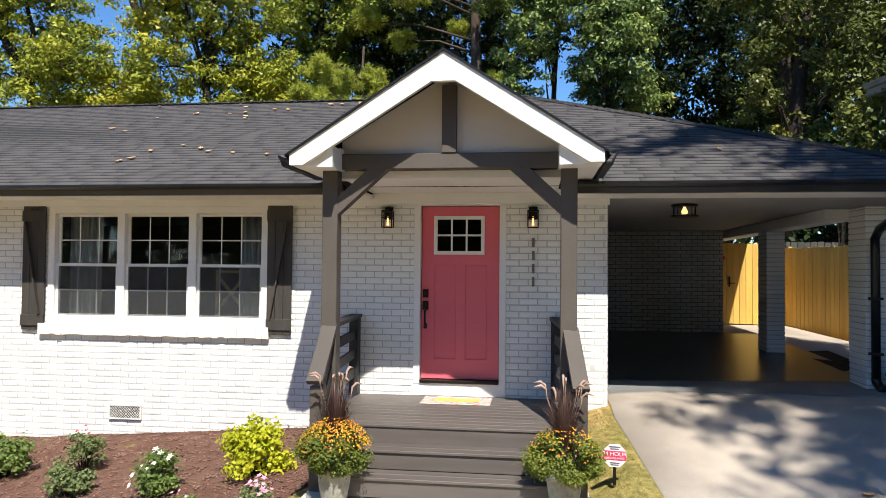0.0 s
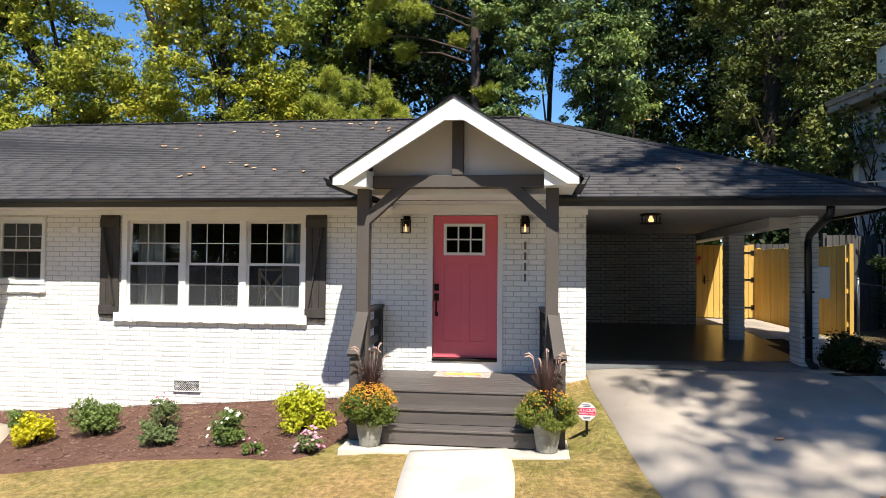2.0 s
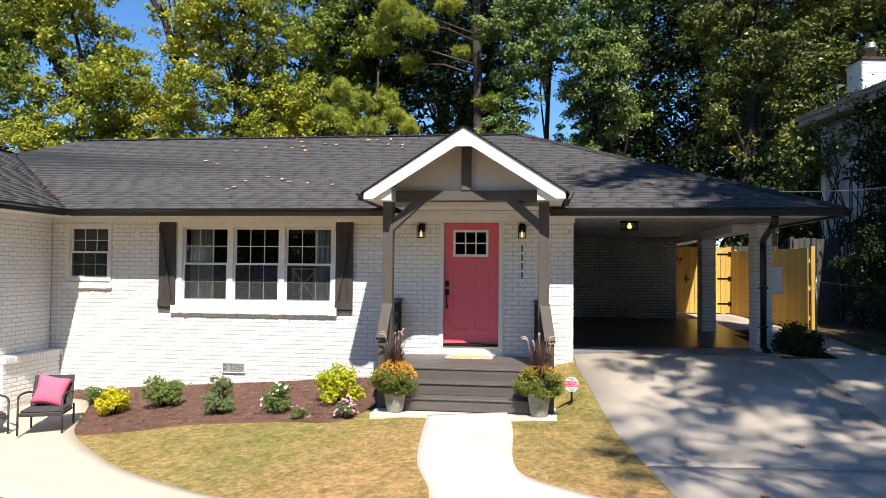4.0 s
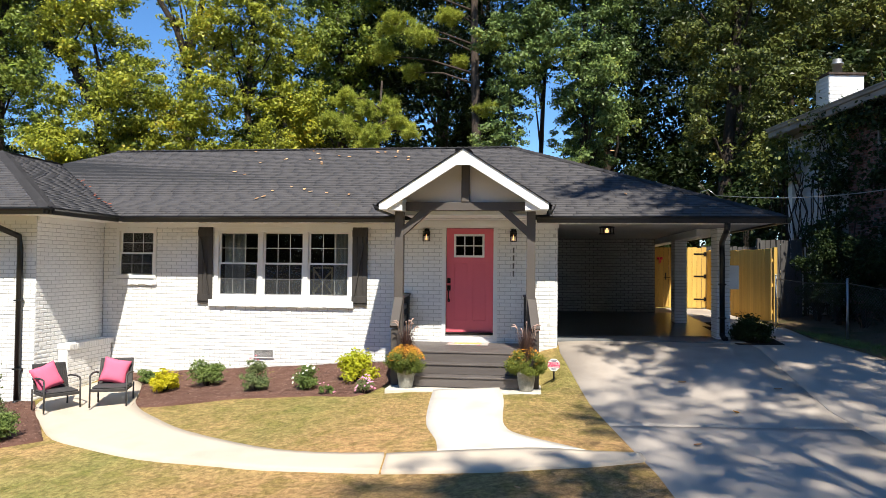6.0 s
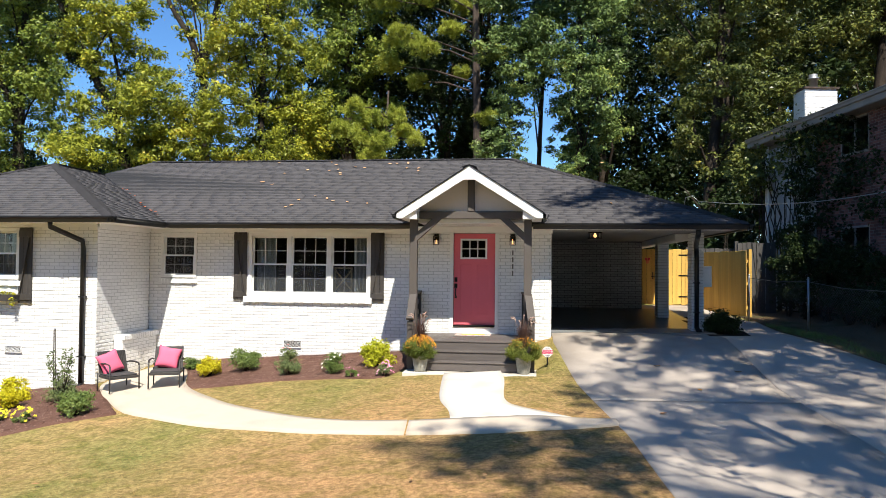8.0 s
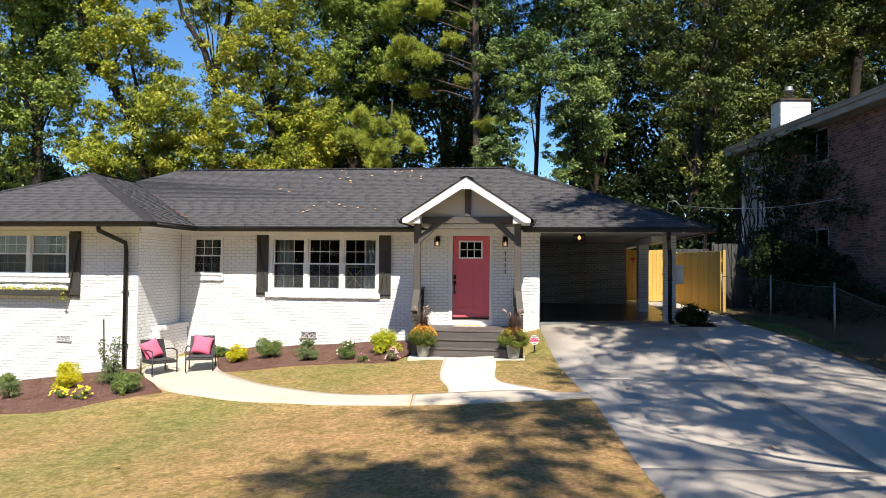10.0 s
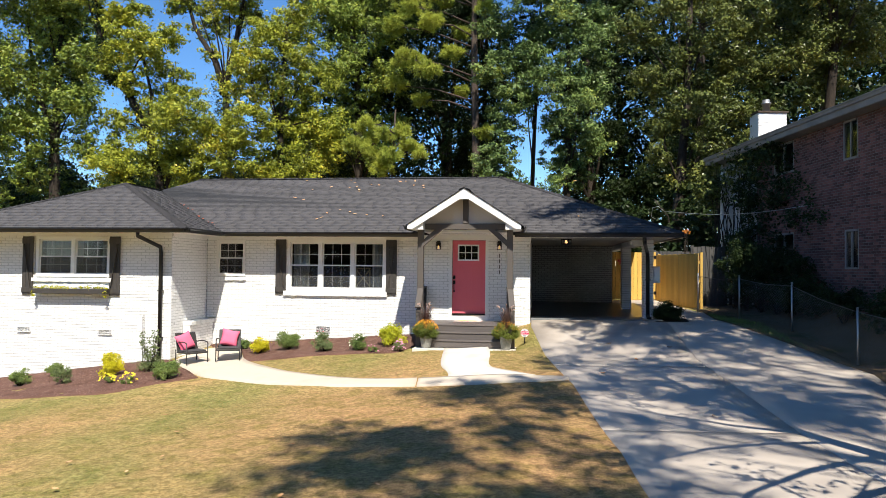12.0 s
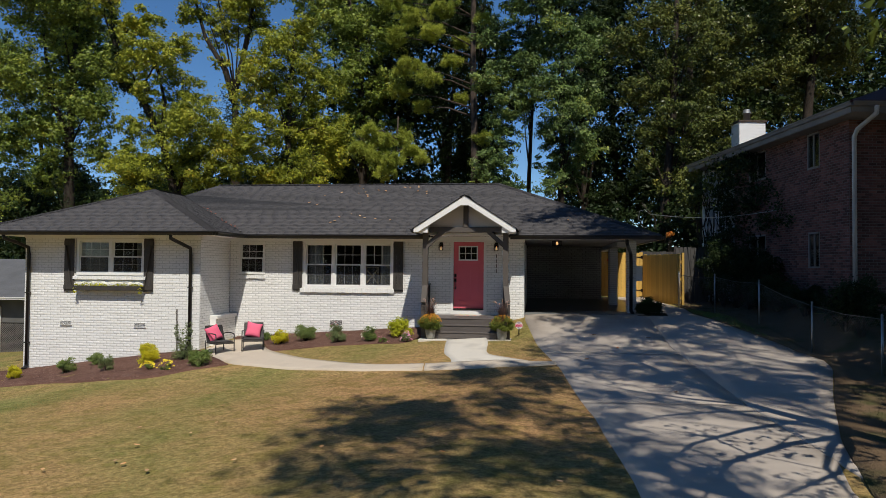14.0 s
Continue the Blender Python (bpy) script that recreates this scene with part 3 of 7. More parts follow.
def roof_face(points, parent, material, under, tab=0.42, expo=0.135, shingles=True):
    """A roof slope: a deck with thickness and laid shingle tabs; the first two points are its eave."""
    a, b = points[0], points[1]
    u = (b - a).normalized()
    nrm = u.cross(points[2] - a).normalized()
    if nrm.z < 0:
        nrm = -nrm
    v = nrm.cross(u)
    if v.z < 0:
        v = -v
    flat = [((p - a).dot(u), (p - a).dot(v)) for p in points]
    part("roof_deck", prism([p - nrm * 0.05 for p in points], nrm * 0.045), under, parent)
    if not shingles:
        return
    verts, faces = [], []
    top = max(q for _, q in flat)
    left, right = min(p for p, _ in flat), max(p for p, _ in flat)
    row = 0
    s = -0.02
    while s < top:
        cut = span(flat, s + expo * 0.5)
        x = left - random.uniform(0, tab)
        while cut and x < cut[1] - 0.01:
            w = tab * random.uniform(0.72, 1.28)
            full = w
            keep = x
            if x + w > cut[0] + 0.01:
                w = min(x + w, cut[1]) - max(x, cut[0])
                x = max(x, cut[0])
                n = len(verts)
                h = random.choice((0.010, 0.011, 0.012))
                drop = random.uniform(0, 0.005)
                for du, dv, dn in ((0.002, -drop, 0.0), (w - 0.003, -drop, 0.0), (w - 0.003, expo + 0.02, -0.004), (0.002, expo + 0.02, -0.004),
                                   (0.002, -drop, h), (w - 0.003, -drop, h), (w - 0.003, expo + 0.02, 0.001), (0.002, expo + 0.02, 0.001)):
                    verts.append(a + u * (x + du) + v * (s + dv) + nrm * dn)
                faces += [[n + i for i in f] for f in ((4, 5, 6, 7), (0, 1, 5, 4), (1, 2, 6, 5), (3, 0, 4, 7))]
            x = keep + full
        s += expo
        row += 1
    ob = soup("shingles", [tuple(p) for p in verts], faces, material, parent)
    bm = bmesh.new()
    bm.from_mesh(ob.data)
    bm.normal_update()
    if sum(f.normal.dot(nrm) * f.calc_area() for f in bm.faces) < 0:
        bmesh.ops.reverse_faces(bm, faces=bm.faces)
        bm.to_mesh(ob.data)
    bm.free()
    # butt faces take the darker colour, a line under each course
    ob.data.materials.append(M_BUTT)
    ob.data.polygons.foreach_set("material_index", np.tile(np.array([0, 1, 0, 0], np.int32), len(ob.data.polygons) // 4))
    stuffed(ob, "charcoal asphalt shingle tabs")


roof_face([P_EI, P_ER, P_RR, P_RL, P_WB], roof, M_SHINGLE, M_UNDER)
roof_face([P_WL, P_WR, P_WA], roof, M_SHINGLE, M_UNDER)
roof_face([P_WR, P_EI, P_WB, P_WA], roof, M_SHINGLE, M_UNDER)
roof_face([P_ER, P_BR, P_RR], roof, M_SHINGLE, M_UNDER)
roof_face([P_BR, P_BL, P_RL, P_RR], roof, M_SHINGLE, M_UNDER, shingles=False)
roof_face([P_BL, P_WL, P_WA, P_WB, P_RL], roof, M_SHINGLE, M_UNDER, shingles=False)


def ridge_caps(p, q, parent):
    n = max(2, int((q - p).length / 0.14))
    bm = bmesh.new()
    d = (q - p).normalized()
    s = d.cross(Z).normalized()
    u = s.cross(d)
    for k in range(n):
        o = p + (q - p) * (k / n)
        e = p + (q - p) * ((k + 1.25) / n)
        l = 0.010 + 0.004 * (k % 2)
        a = [bm.verts.new(o + s * i * 0.14 + u * (0.022 + l - 0.045 * abs(i))) for i in (-1, 0, 1)]
        b = [bm.verts.new(e + s * i * 0.14 + u * (0.016 - 0.045 * abs(i))) for i in (-1, 0, 1)]
        bm.faces.new((a[0], a[1], b[1], b[0]))
        bm.faces.new((a[1], a[2], b[2], b[1]))
    bmesh.ops.solidify(bm, geom=bm.faces, thickness=0.006)
    stuffed(part("ridge_cap", bm, M_SHINGLE, parent), "overlapping ridge and hip shingles")


for p, q in ((P_RL, P_RR), (P_RR, P_ER), (P_WA, P_WR), (P_WA, P_WL), (P_WA, P_WB)):
    ridge_caps(p, q, roof)

# soffits, gutters and downspouts
soffit = tagged(part("soffit", boxes((-6.90, -1.02, -0.72, 0.02, SOFFIT_Z, SOFFIT_Z + 0.03), (1.10, 5.5, -0.72, 0.02, SOFFIT_Z, SOFFIT_Z + 0.03), (-14.3, -6.93, -2.78, -2.03, SOFFIT_Z, SOFFIT_Z + 0.03), (-7.66, -6.93, -2.03, 0.02, SOFFIT_Z, SOFFIT_Z + 0.03),
                                  (-14.3, -13.18, -2.03, 9.1, SOFFIT_Z, SOFFIT_Z + 0.03)), M_SOFFIT), "white painted soffit boards under the eaves", "soffit", kind="structure")
frieze = tagged(part("trim_frieze", boxes((-6.9, 1.70, -0.045, -0.018, 2.785, SOFFIT_Z), (-7.60, -6.9, -0.045, -0.018, 2.785, SOFFIT_Z), (-13.2, -7.65, -2.095, -2.068, 2.785, SOFFIT_Z),
                                    (-7.632, -7.606, -2.05, -0.05, 2.785, SOFFIT_Z)), M_TRIM), "white frieze board at the top of the brick", "trim", kind="structure")
gutter = empty("gutter", (0, 0, 0), "black metal gutter along the eave", "gutter", kind="structure")


def gutter_run(p, q, out, k=1.0):
    """K-shaped gutter from p to q, opening up, its face towards out."""
    d = Vector(out)
    prof = ((0.0, 0.0), (0.0, -0.115), (0.075, -0.115), (0.095, -0.05), (0.12, -0.025), (0.12, 0.0), (0.112, 0.0), (0.112, -0.02), (0.09, -0.045), (0.07, -0.107), (0.008, -0.107), (0.008, 0.0))
    return prism([Vector(p) + d * a * k + Z * b * k for a, b in prof], Vector(q) - Vector(p))


G_Z = EAVE_Z - 0.012
part("gutter_run", gutter_run((-6.89 + 0.12, EAVE_Y + 0.02, G_Z), (-1.20, EAVE_Y + 0.02, G_Z), (0, -1, 0)), M_GUTTER, gutter)
part("gutter_run", gutter_run((1.28, EAVE_Y + 0.02, G_Z), (5.60, EAVE_Y + 0.02, G_Z), (0, -1, 0)), M_GUTTER, gutter)
part("gutter_run", gutter_run((-14.42, WEAVE_Y + 0.02, G_Z), (-6.78, WEAVE_Y + 0.02, G_Z), (0, -1, 0)), M_GUTTER, gutter)
part("gutter_run", gutter_run((-6.91, WEAVE_Y - 0.10, G_Z), (-6.91, EAVE_Y - 0.08, G_Z), (1, 0, 0)), M_GUTTER, gutter)
part("gutter_run", gutter_run((5.57, EAVE_Y - 0.10, G_Z), (5.57, 9.1, G_Z), (1, 0, 0)), M_GUTTER, gutter)
part("fascia", boxes((-6.90, -1.2, -0.745, -0.72, SOFFIT_Z - 0.01, G_Z + 0.005), (1.28, 5.57, -0.745, -0.72, SOFFIT_Z - 0.01, G_Z + 0.005), (-14.38, -6.92, -2.81, -2.785, SOFFIT_Z - 0.01, G_Z + 0.005), (-6.935, -6.91, -2.785, -0.745, SOFFIT_Z - 0.01, G_Z + 0.005)), M_GUTTER, gutter)


def downspout(points, foot):
    """A squarish black downspout through the points, with a kicked-out foot and two straps."""
    ds = empty("downspout", points[-1], "black metal downspout strapped to the wall", "downspout")
    bm = bmesh.new()
    tube(bm, [Vector(p) - Vector(points[-1]) for p in points], 0.052, 10)
    part("pipe", bm, M_GUTTER, ds)
    e = Vector(points[-1])
    bm = bmesh.new()
    tube(bm, [(0, 0, 0.0), (0, 0.0, -0.04), (foot[0] * 0.5, foot[1] * 0.5, -0.10), (foot[0], foot[1], -0.115)], 0.054, 10)
    part("elbow", bm, M_GUTTER, ds)
    for f in (0.35, 0.8):
        p = Vector(points[-2]) * (1 - f) + e * f - e
        part("strap", boxes((p.x - 0.065, p.x + 0.065, p.y - 0.058, p.y + 0.055, p.z - 0.015, p.z + 0.015)), M_GUTTER, ds)
    return ds


downspout([(-8.20, -2.78, 2.86), (-8.20, -2.78, 2.76), (-8.10, -2.45, 2.64), (-7.93, -2.14, 2.50), (-7.92, -2.12, 2.30), (-7.92, -2.12, -0.42)], (0.0, -0.16))
downspout([(-13.35, -2.78, 2.86), (-13.35, -2.78, 2.76), (-13.2, -2.45, 2.64), (-13.05, -2.14, 2.50), (-13.04, -2.12, 2.30), (-13.04, -2.12, -1.0)], (0.0, -0.16))
downspout([(4.63, -0.70, 2.86), (4.63, -0.69, 2.76), (4.68, -0.4, 2.70), (4.88, 0.7, 2.56), (4.95, 0.98, 2.46), (4.96, 1.0, 2.25), (4.96, 1.0, 0.76)], (0.03, -0.16))

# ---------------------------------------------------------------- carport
ceiling = tagged(part("ceiling_carport", boxes((1.69, 5.5, 0.02, 9.1, SOFFIT_Z, SOFFIT_Z + 0.03)), M_CEIL), "grey carport ceiling boards", "ceiling", kind="structure")
floor_carport = empty("floor_carport", (0, 0, 0), "glossy dark grey painted carport slab with a pale apron", "carport floor", kind="structure")


def slab_z(x, y):
    return 0.595 + 0.034 * max(0.0, y)


part("floor_slab", prism([(1.70, 1.15, slab_z(0, 1.15)), (5.32, 1.55, slab_z(0, 1.55)), (5.32, 6.62, slab_z(0, 6.62)), (1.70, 6.62, slab_z(0, 6.62))], (0, 0, -0.3)), M_SLAB, floor_carport)
part("apron", prism([(1.70, 0.60, 0.60), (5.32, 0.64, 0.615), (5.32, 1.545, slab_z(0, 1.55) - 0.002), (1.70, 1.145, slab_z(0, 1.15) - 0.002)], (0, 0, -0.3)), M_APRON, floor_carport)
part("rear_path", prism([(4.56, 6.63, slab_z(0, 6.62)), (5.32, 6.63, slab_z(0, 6.62)), (5.33, 3.2, 0.66), (7.0, 4.3, 0.66), (6.45, 8.85, 0.83), (4.56, 8.85, 0.83)], (0, 0, -0.25)), M_DRIVE, floor_carport)


def column(x0, x1, y0, y1, z0, z1, label):
    """A square painted-brick pier: core and wrapped courses."""
    c = empty("brick_column", ((x0 + x1) / 2, (y0 + y1) / 2, z0), label, "brick column", "carport columns")
    o = Vector(c.location)
    part("core", boxes((x0 - o.x + .012, x1 - o.x - .012, y0 - o.y + .012, y1 - o.y - .012, 0, z1 - z0)), M_MORTAR, c)
    rows, k, z = [], 0, 0.0
    while z < z1 - z0 - 0.01:
        t = min(z + COURSE, z1 - z0) - JOINT
        e = random.uniform(-0.003, 0.003)
        m = (y0 + y1) / 2 - o.y if k % 2 else None
        xa, xb, ya, yb = x0 - o.x - e, x1 - o.x + e, y0 - o.y - e, y1 - o.y + e
        bm = bmesh.new()
        box(bm, xa, xb, ya, yb, z, t, bevel=0.006)
        rows.append(bm)
        z += COURSE
        k += 1
    for bm in rows:
        part("brick", bm, M_BRICK, c)
    return c


column(4.87, 5.13, 1.06, 1.55, 0.60, SOFFIT_Z, "white-painted brick carport column at the drive")
column(4.60, 4.89, 4.03, 4.50, 0.72, SOFFIT_Z - 0.16, "white-painted brick carport column in the middle")
beam_c = tagged(part("carport_beam", boxes((4.58, 4.90, 1.55, 9.0, SOFFIT_Z - 0.16, SOFFIT_Z), bevel=0.008), M_SOFFIT), "white boxed beam over the carport columns", "beam", kind="structure")

# the rough ground between the drive and the brick house
side_yard = tagged(ribbon("side_yard", lambda s: (lerp_path(DRIVE_R, s) + 0.015, s), lambda s: (26.0, s), list(np.linspace(7.5, -29.5, 76)), 0.028, M_LITTER, None, 0.06, 48),
                   "dark shaded side yard of leaf litter and moss", "side yard", kind="structure")
for v_ in side_yard.data.vertices:
    v_.co.z += 0.02 * noise.noise((v_.co.x * 1.7, v_.co.y * 1.7, 8.0))

# ---------------------------------------------------------------- windows, door and shutters
M_SCREEN = bpy.data.materials.new("insect_screen_mesh")
M_SCREEN.use_nodes = True
_n, _l = M_SCREEN.node_tree.nodes, M_SCREEN.node_tree.links
_n["Principled BSDF"].inputs["Base Color"].default_value = (0.055, 0.060, 0.066, 1)
_n["Principled BSDF"].inputs["Roughness"].default_value = 0.7
_mix, _tr = _n.new("ShaderNodeMixShader"), _n.new("ShaderNodeBsdfTransparent")
_mix.inputs[0].default_value = 0.34
_l.new(_tr.outputs[0], _mix.inputs[1])
_l.new(_n["Principled BSDF"].outputs[0], _mix.inputs[2])
_l.new(_mix.outputs[0], _n["Material Output"].inputs["Surface"])


def sash_window(name, label, x0, x1, z0, z1, y, units, casing=0.085, mull=0.10):
    """Double-hung units side by side: casing, sashes with a 3 x 2 grid each, panes of glass."""
    win = empty(name, ((x0 + x1) / 2, y, z0), label, "window", kind="structure")
    o = Vector(win.location)

    def p(nm, rows, m, parent=win, bevel=0.004):
        return part(nm, boxes(*[(a - o.x, b - o.x, c - o.y, d - o.y, e - o.z, f - o.z) for a, b, c, d, e, f in rows], bevel=bevel), m, parent)

    f = y - 0.03
    p("window_frame", [(x0 - casing, x0, f, y + 0.10, z0 - casing, z1 + casing), (x1, x1 + casing, f, y + 0.10, z0 - casing, z1 + casing),
                       (x0, x1, f, y + 0.10, z1, z1 + casing), (x0, x1, f - 0.02, y + 0.10, z0 - casing, z0)], M_TRIM)
    w = (x1 - x0 - mull * (units - 1)) / units
    for k in range(units):
        a = x0 + k * (w + mull)
        b = a + w
        if k:
            p("mullion", [(a - mull, a, f + 0.004, y + 0.10, z0, z1)], M_TRIM)
        mid = (z0 + z1) / 2
        for lo, hi, yy in ((z0, mid + 0.02, y + 0.012), (mid - 0.02, z1, y + 0.045)):
            r, t = 0.036, 0.03
            s = p("sash", [(a, a + r, yy, yy + t, lo, hi), (b - r, b, yy, yy + t, lo, hi), (a + r, b - r, yy, yy + t, lo, lo + r), (a + r, b - r, yy, yy + t, hi - r, hi)], M_TRIM, bevel=0.003)
            g = p("pane", [(a + r, b - r, yy + 0.012, yy + 0.018, lo + r, hi - r)], M_GLASS, bevel=0)
            g.visible_shadow = False
            if lo == z0:
                sc = p("insect_screen", [(a + r, b - r, yy - 0.004, yy - 0.003, lo + r * 0.5, hi - r)], M_SCREEN, bevel=0)
            for i in (1, 2):
                xx = a + r + (w - 2 * r) * i / 3
                p("muntin", [(xx - 0.007, xx + 0.007, yy + 0.006, yy + 0.0115, lo + r, hi - r)], M_TRIM, bevel=0.002)
            zz = (lo + hi) / 2
            p("muntin", [(a + r, b - r, yy + 0.005, yy + 0.0113, zz - 0.007, zz + 0.007)], M_TRIM, bevel=0.002)
    return win


sash_window("window_1", "white triple double-hung window with grilles and grey curtains inside", -5.14, -2.42, 1.41, 2.70, 0.0, 3)
sash_window("window_2", "small white double-hung window with a grille", -7.30, -6.55, 1.79, 2.70, 0.0, 1, 0.06)
sash_window("window_3", "white twin double-hung window over a flower box", -11.44, -9.46, 1.77, 2.69, -2.05, 2)


def brick_sill(name, x0, x1, y, z, deep=0.075, tall=0.10):
    """A sill of bricks on edge, each a little out of line with the next."""
    s = empty(name, ((x0 + x1) / 2, y, z), "white-painted brick-on-edge window sill", "window sill", kind="structure")
    n = int((x1 - x0) / 0.078)
    w = (x1 - x0) / n
    for k in range(n):
        a = x0 + k * w - (x0 + x1) / 2
        e, d = random.uniform(-0.01, 0.012), random.uniform(-0.008, 0.006)
        part("brick", boxes((a + 0.0015, a + w - 0.0015, -deep + e * 0.4, 0.0, -tall + d, 0.0), bevel=0.004), M_BRICK, s)
    return s


brick_sill("window_sill", -5.32, -2.31, 0.0, 1.322, 0.075, 0.135)
brick_sill("window_sill", -7.40, -6.46, 0.0, 1.70, 0.06)
brick_sill("window_sill", -11.62, -9.30, -2.05, 1.655, 0.06)


def shutter(x, z0, z1, y, w, flip):
    """Board shutter with two battens and a diagonal brace."""
    s = empty("shutter", (x, y, z0), "dark brown board-and-batten shutter with a Z brace", "shutter", "window shutters")
    h = z1 - z0
    for k in range(3):
        a = -w / 2 + k * w / 3
        part("board", boxes((a + 0.002, a + w / 3 - 0.002, -0.03, -0.006, random.uniform(-0.004, 0.004), h), bevel=0.003), M_DARKWOOD, s)
    part("batten", boxes((-w / 2, w / 2, -0.05, -0.031, h - 0.19, h - 0.055), bevel=0.003), M_DARKWOOD, s)
    part("batten", boxes((-w / 2, w / 2, -0.05, -0.031, 0.055, 0.19), bevel=0.003), M_DARKWOOD, s)
    bm = bmesh.new()
    beam(bm, (-flip * w * 0.32, -0.041, h - 0.20), (flip * w * 0.32, -0.041, 0.20), 0.018, 0.075, up=(0, 1, 0))
    part("brace", bm, M_DARKWOOD, s)
    return s


for sx, z0, z1, y, w, fl in ((-5.41, 1.235, 2.79, -0.018, 0.31, 1), (-2.19, 1.235, 2.79, -0.018, 0.31, -1), (-11.75, 1.20, 2.765, -2.068, 0.31, 1), (-9.235, 1.20, 2.765, -2.068, 0.30, -1)):
    shutter(sx, z0, z1, y, w, fl)

# front door
door = empty("door_1", (-0.013, 0.05, 0.75), "coral-pink craftsman front door with a six-pane light", "front door", kind="structure")
part("casing", boxes((-0.54, -0.463, -0.075, 0.02, -0.05, 2.12), (0.463, 0.54, -0.075, 0.02, -0.05, 2.12), (-0.54, 0.54, -0.08, 0.02, 2.035, 2.12), bevel=0.004), M_TRIM, door)
part("threshold", boxes((-0.46, 0.46, -0.10, 0.06, -0.035, 0.0), bevel=0.006), M_BLACK, door)
part("sill_board", boxes((-0.56, 0.54, -0.070, 0.0, -0.184, -0.036), bevel=0.004), M_TRIM, door)
# slab with one light opening and two sunk panels
PAN = [(-0.30, -0.055, 0.24, 1.34), (0.065, 0.31, 0.24, 1.34)]
LITE = (-0.277, 0.25, 1.498, 1.882)
bm = wall_solid(bmesh.new(), -0.457, 0.457, 0.004, 2.03, [LITE], lambda u, z, k: Vector((u, 0.014 + 0.035 * k, z)))
part("slab", bm, M_DOOR, door)
bm = wall_solid(bmesh.new(), -0.457, 0.457, 0.004, 2.03, [LITE, *PAN], lambda u, z, k: Vector((u, 0.013 * k, z)))
bmesh.ops.bevel(bm, geom=[e for e in bm.edges if e.calc_face_angle(0) > 1], offset=0.005, segments=1, affect="EDGES")
part("stiles_and_rails", bm, M_DOOR, door)
a, b, c, d = LITE
part("light_frame", boxes((a - 0.035, a + 0.006, -0.022, -0.001, c - 0.035, d + 0.035), (b - 0.006, b + 0.035, -0.022, -0.001, c - 0.035, d + 0.035),
                          (a + 0.006, b - 0.006, -0.022, -0.001, c - 0.035, c + 0.006), (a + 0.006, b - 0.006, -0.022, -0.001, d - 0.006, d + 0.035),
                          *[(a + (b - a) * i / 3 - 0.011, a + (b - a) * i / 3 + 0.011, -0.018, -0.002, c, d) for i in (1, 2)], (a, b, -0.019, -0.003, (c + d) / 2 - 0.011, (c + d) / 2 + 0.011), bevel=0.002), M_TRIM, door, "white six-pane grille")
g = part("pane", boxes((a, b, 0.012, 0.016, c, d)), M_GLASS, door)
g.visible_shadow = False
part("deadbolt", boxes((-0.440, -0.374, -0.024, 0.0, 0.955, 1.055), (-0.42, -0.394, -0.04, -0.02, 0.985, 1.03), bevel=0.006), M_BLACK, door, "oil-rubbed bronze deadbolt")
bm = boxes((-0.442, -0.372, -0.026, 0.0, 0.81, 0.915), (-0.428, -0.386, -0.022, 0.0, 0.59, 0.65), bevel=0.006)
tube(bm, [(-0.407, -0.02, 0.83), (-0.407, -0.065, 0.79), (-0.407, -0.07, 0.70), (-0.407, -0.055, 0.64), (-0.407, -0.02, 0.62)], 0.011, 8)
part("door_handle", bm, M_BLACK, door, "oil-rubbed bronze pull handle")

# rooms behind the glass, their dimness put into near-black walls
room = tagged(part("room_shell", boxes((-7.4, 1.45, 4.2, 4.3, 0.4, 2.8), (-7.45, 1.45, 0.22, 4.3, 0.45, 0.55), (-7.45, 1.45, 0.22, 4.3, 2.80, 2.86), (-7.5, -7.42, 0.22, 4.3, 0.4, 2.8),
                                       (-13.0, -7.7, 2.2, 2.3, 0.4, 2.8), (-13.0, -7.7, -1.84, 2.3, 0.45, 0.55), (-13.0, -7.7, -1.84, 2.3, 2.80, 2.86)), M_ROOM), "room behind the windows, its dimness put into near-black walls", "interior", kind="structure")


def curtain(x0, x1, y, z0, z1):
    n = 22
    v, f = [], []
    for k in range(n + 1):
        t = k / n
        for z in (z0, z1):
            v.append((x0 + (x1 - x0) * t, y + 0.028 * math.sin(t * 26) + 0.01 * math.sin(t * 61), z))
    for k in range(n):
        f.append([2 * k, 2 * k + 2, 2 * k + 3, 2 * k + 1])
    ob = soup("curtain", v, f, M_CURTAIN, None, True)
    bm = bmesh.new()
    bm.from_mesh(ob.data)
    bmesh.ops.solidify(bm, geom=bm.faces, thickness=0.004)
    bm.to_mesh(ob.data)
    bm.free()
    tagged(ob, "pale grey gathered curtain beside the window", "curtain", "curtains")


curtain(-5.12, -4.68, 0.26, 0.75, 2.78)
curtain(-2.80, -2.44, 0.26, 0.75, 2.78)
curtain(-11.42, -11.18, -1.78, 0.75, 2.78)
curtain(-9.78, -9.48, -1.78, 0.75, 2.78)
lamp = empty("pendant_lamp", (-2.95, 1.9, 2.42), "small lit pendant lamp seen through the window", "pendant lamp")
bm = bmesh.new()
lathe(bm, ((0.02, 0.05), (0.05, 0.0), (0.04, -0.05), (0.01, -0.06)), sides=14)
part("bulb", bm, glow_mat("pendant_glow", (1.0, 0.55, 0.20), 5.0), lamp)
bm = bmesh.new()
tube(bm, [(0, 0, 0.05), (0, 0, 0.40)], 0.006, 6)
part("cord", bm, M_BLACK, lamp)
xc = empty("dining_chair", (-3.25, 1.0, 0.83), "wooden chair with a crossed back behind the window", "chair")
bm = bmesh.new()
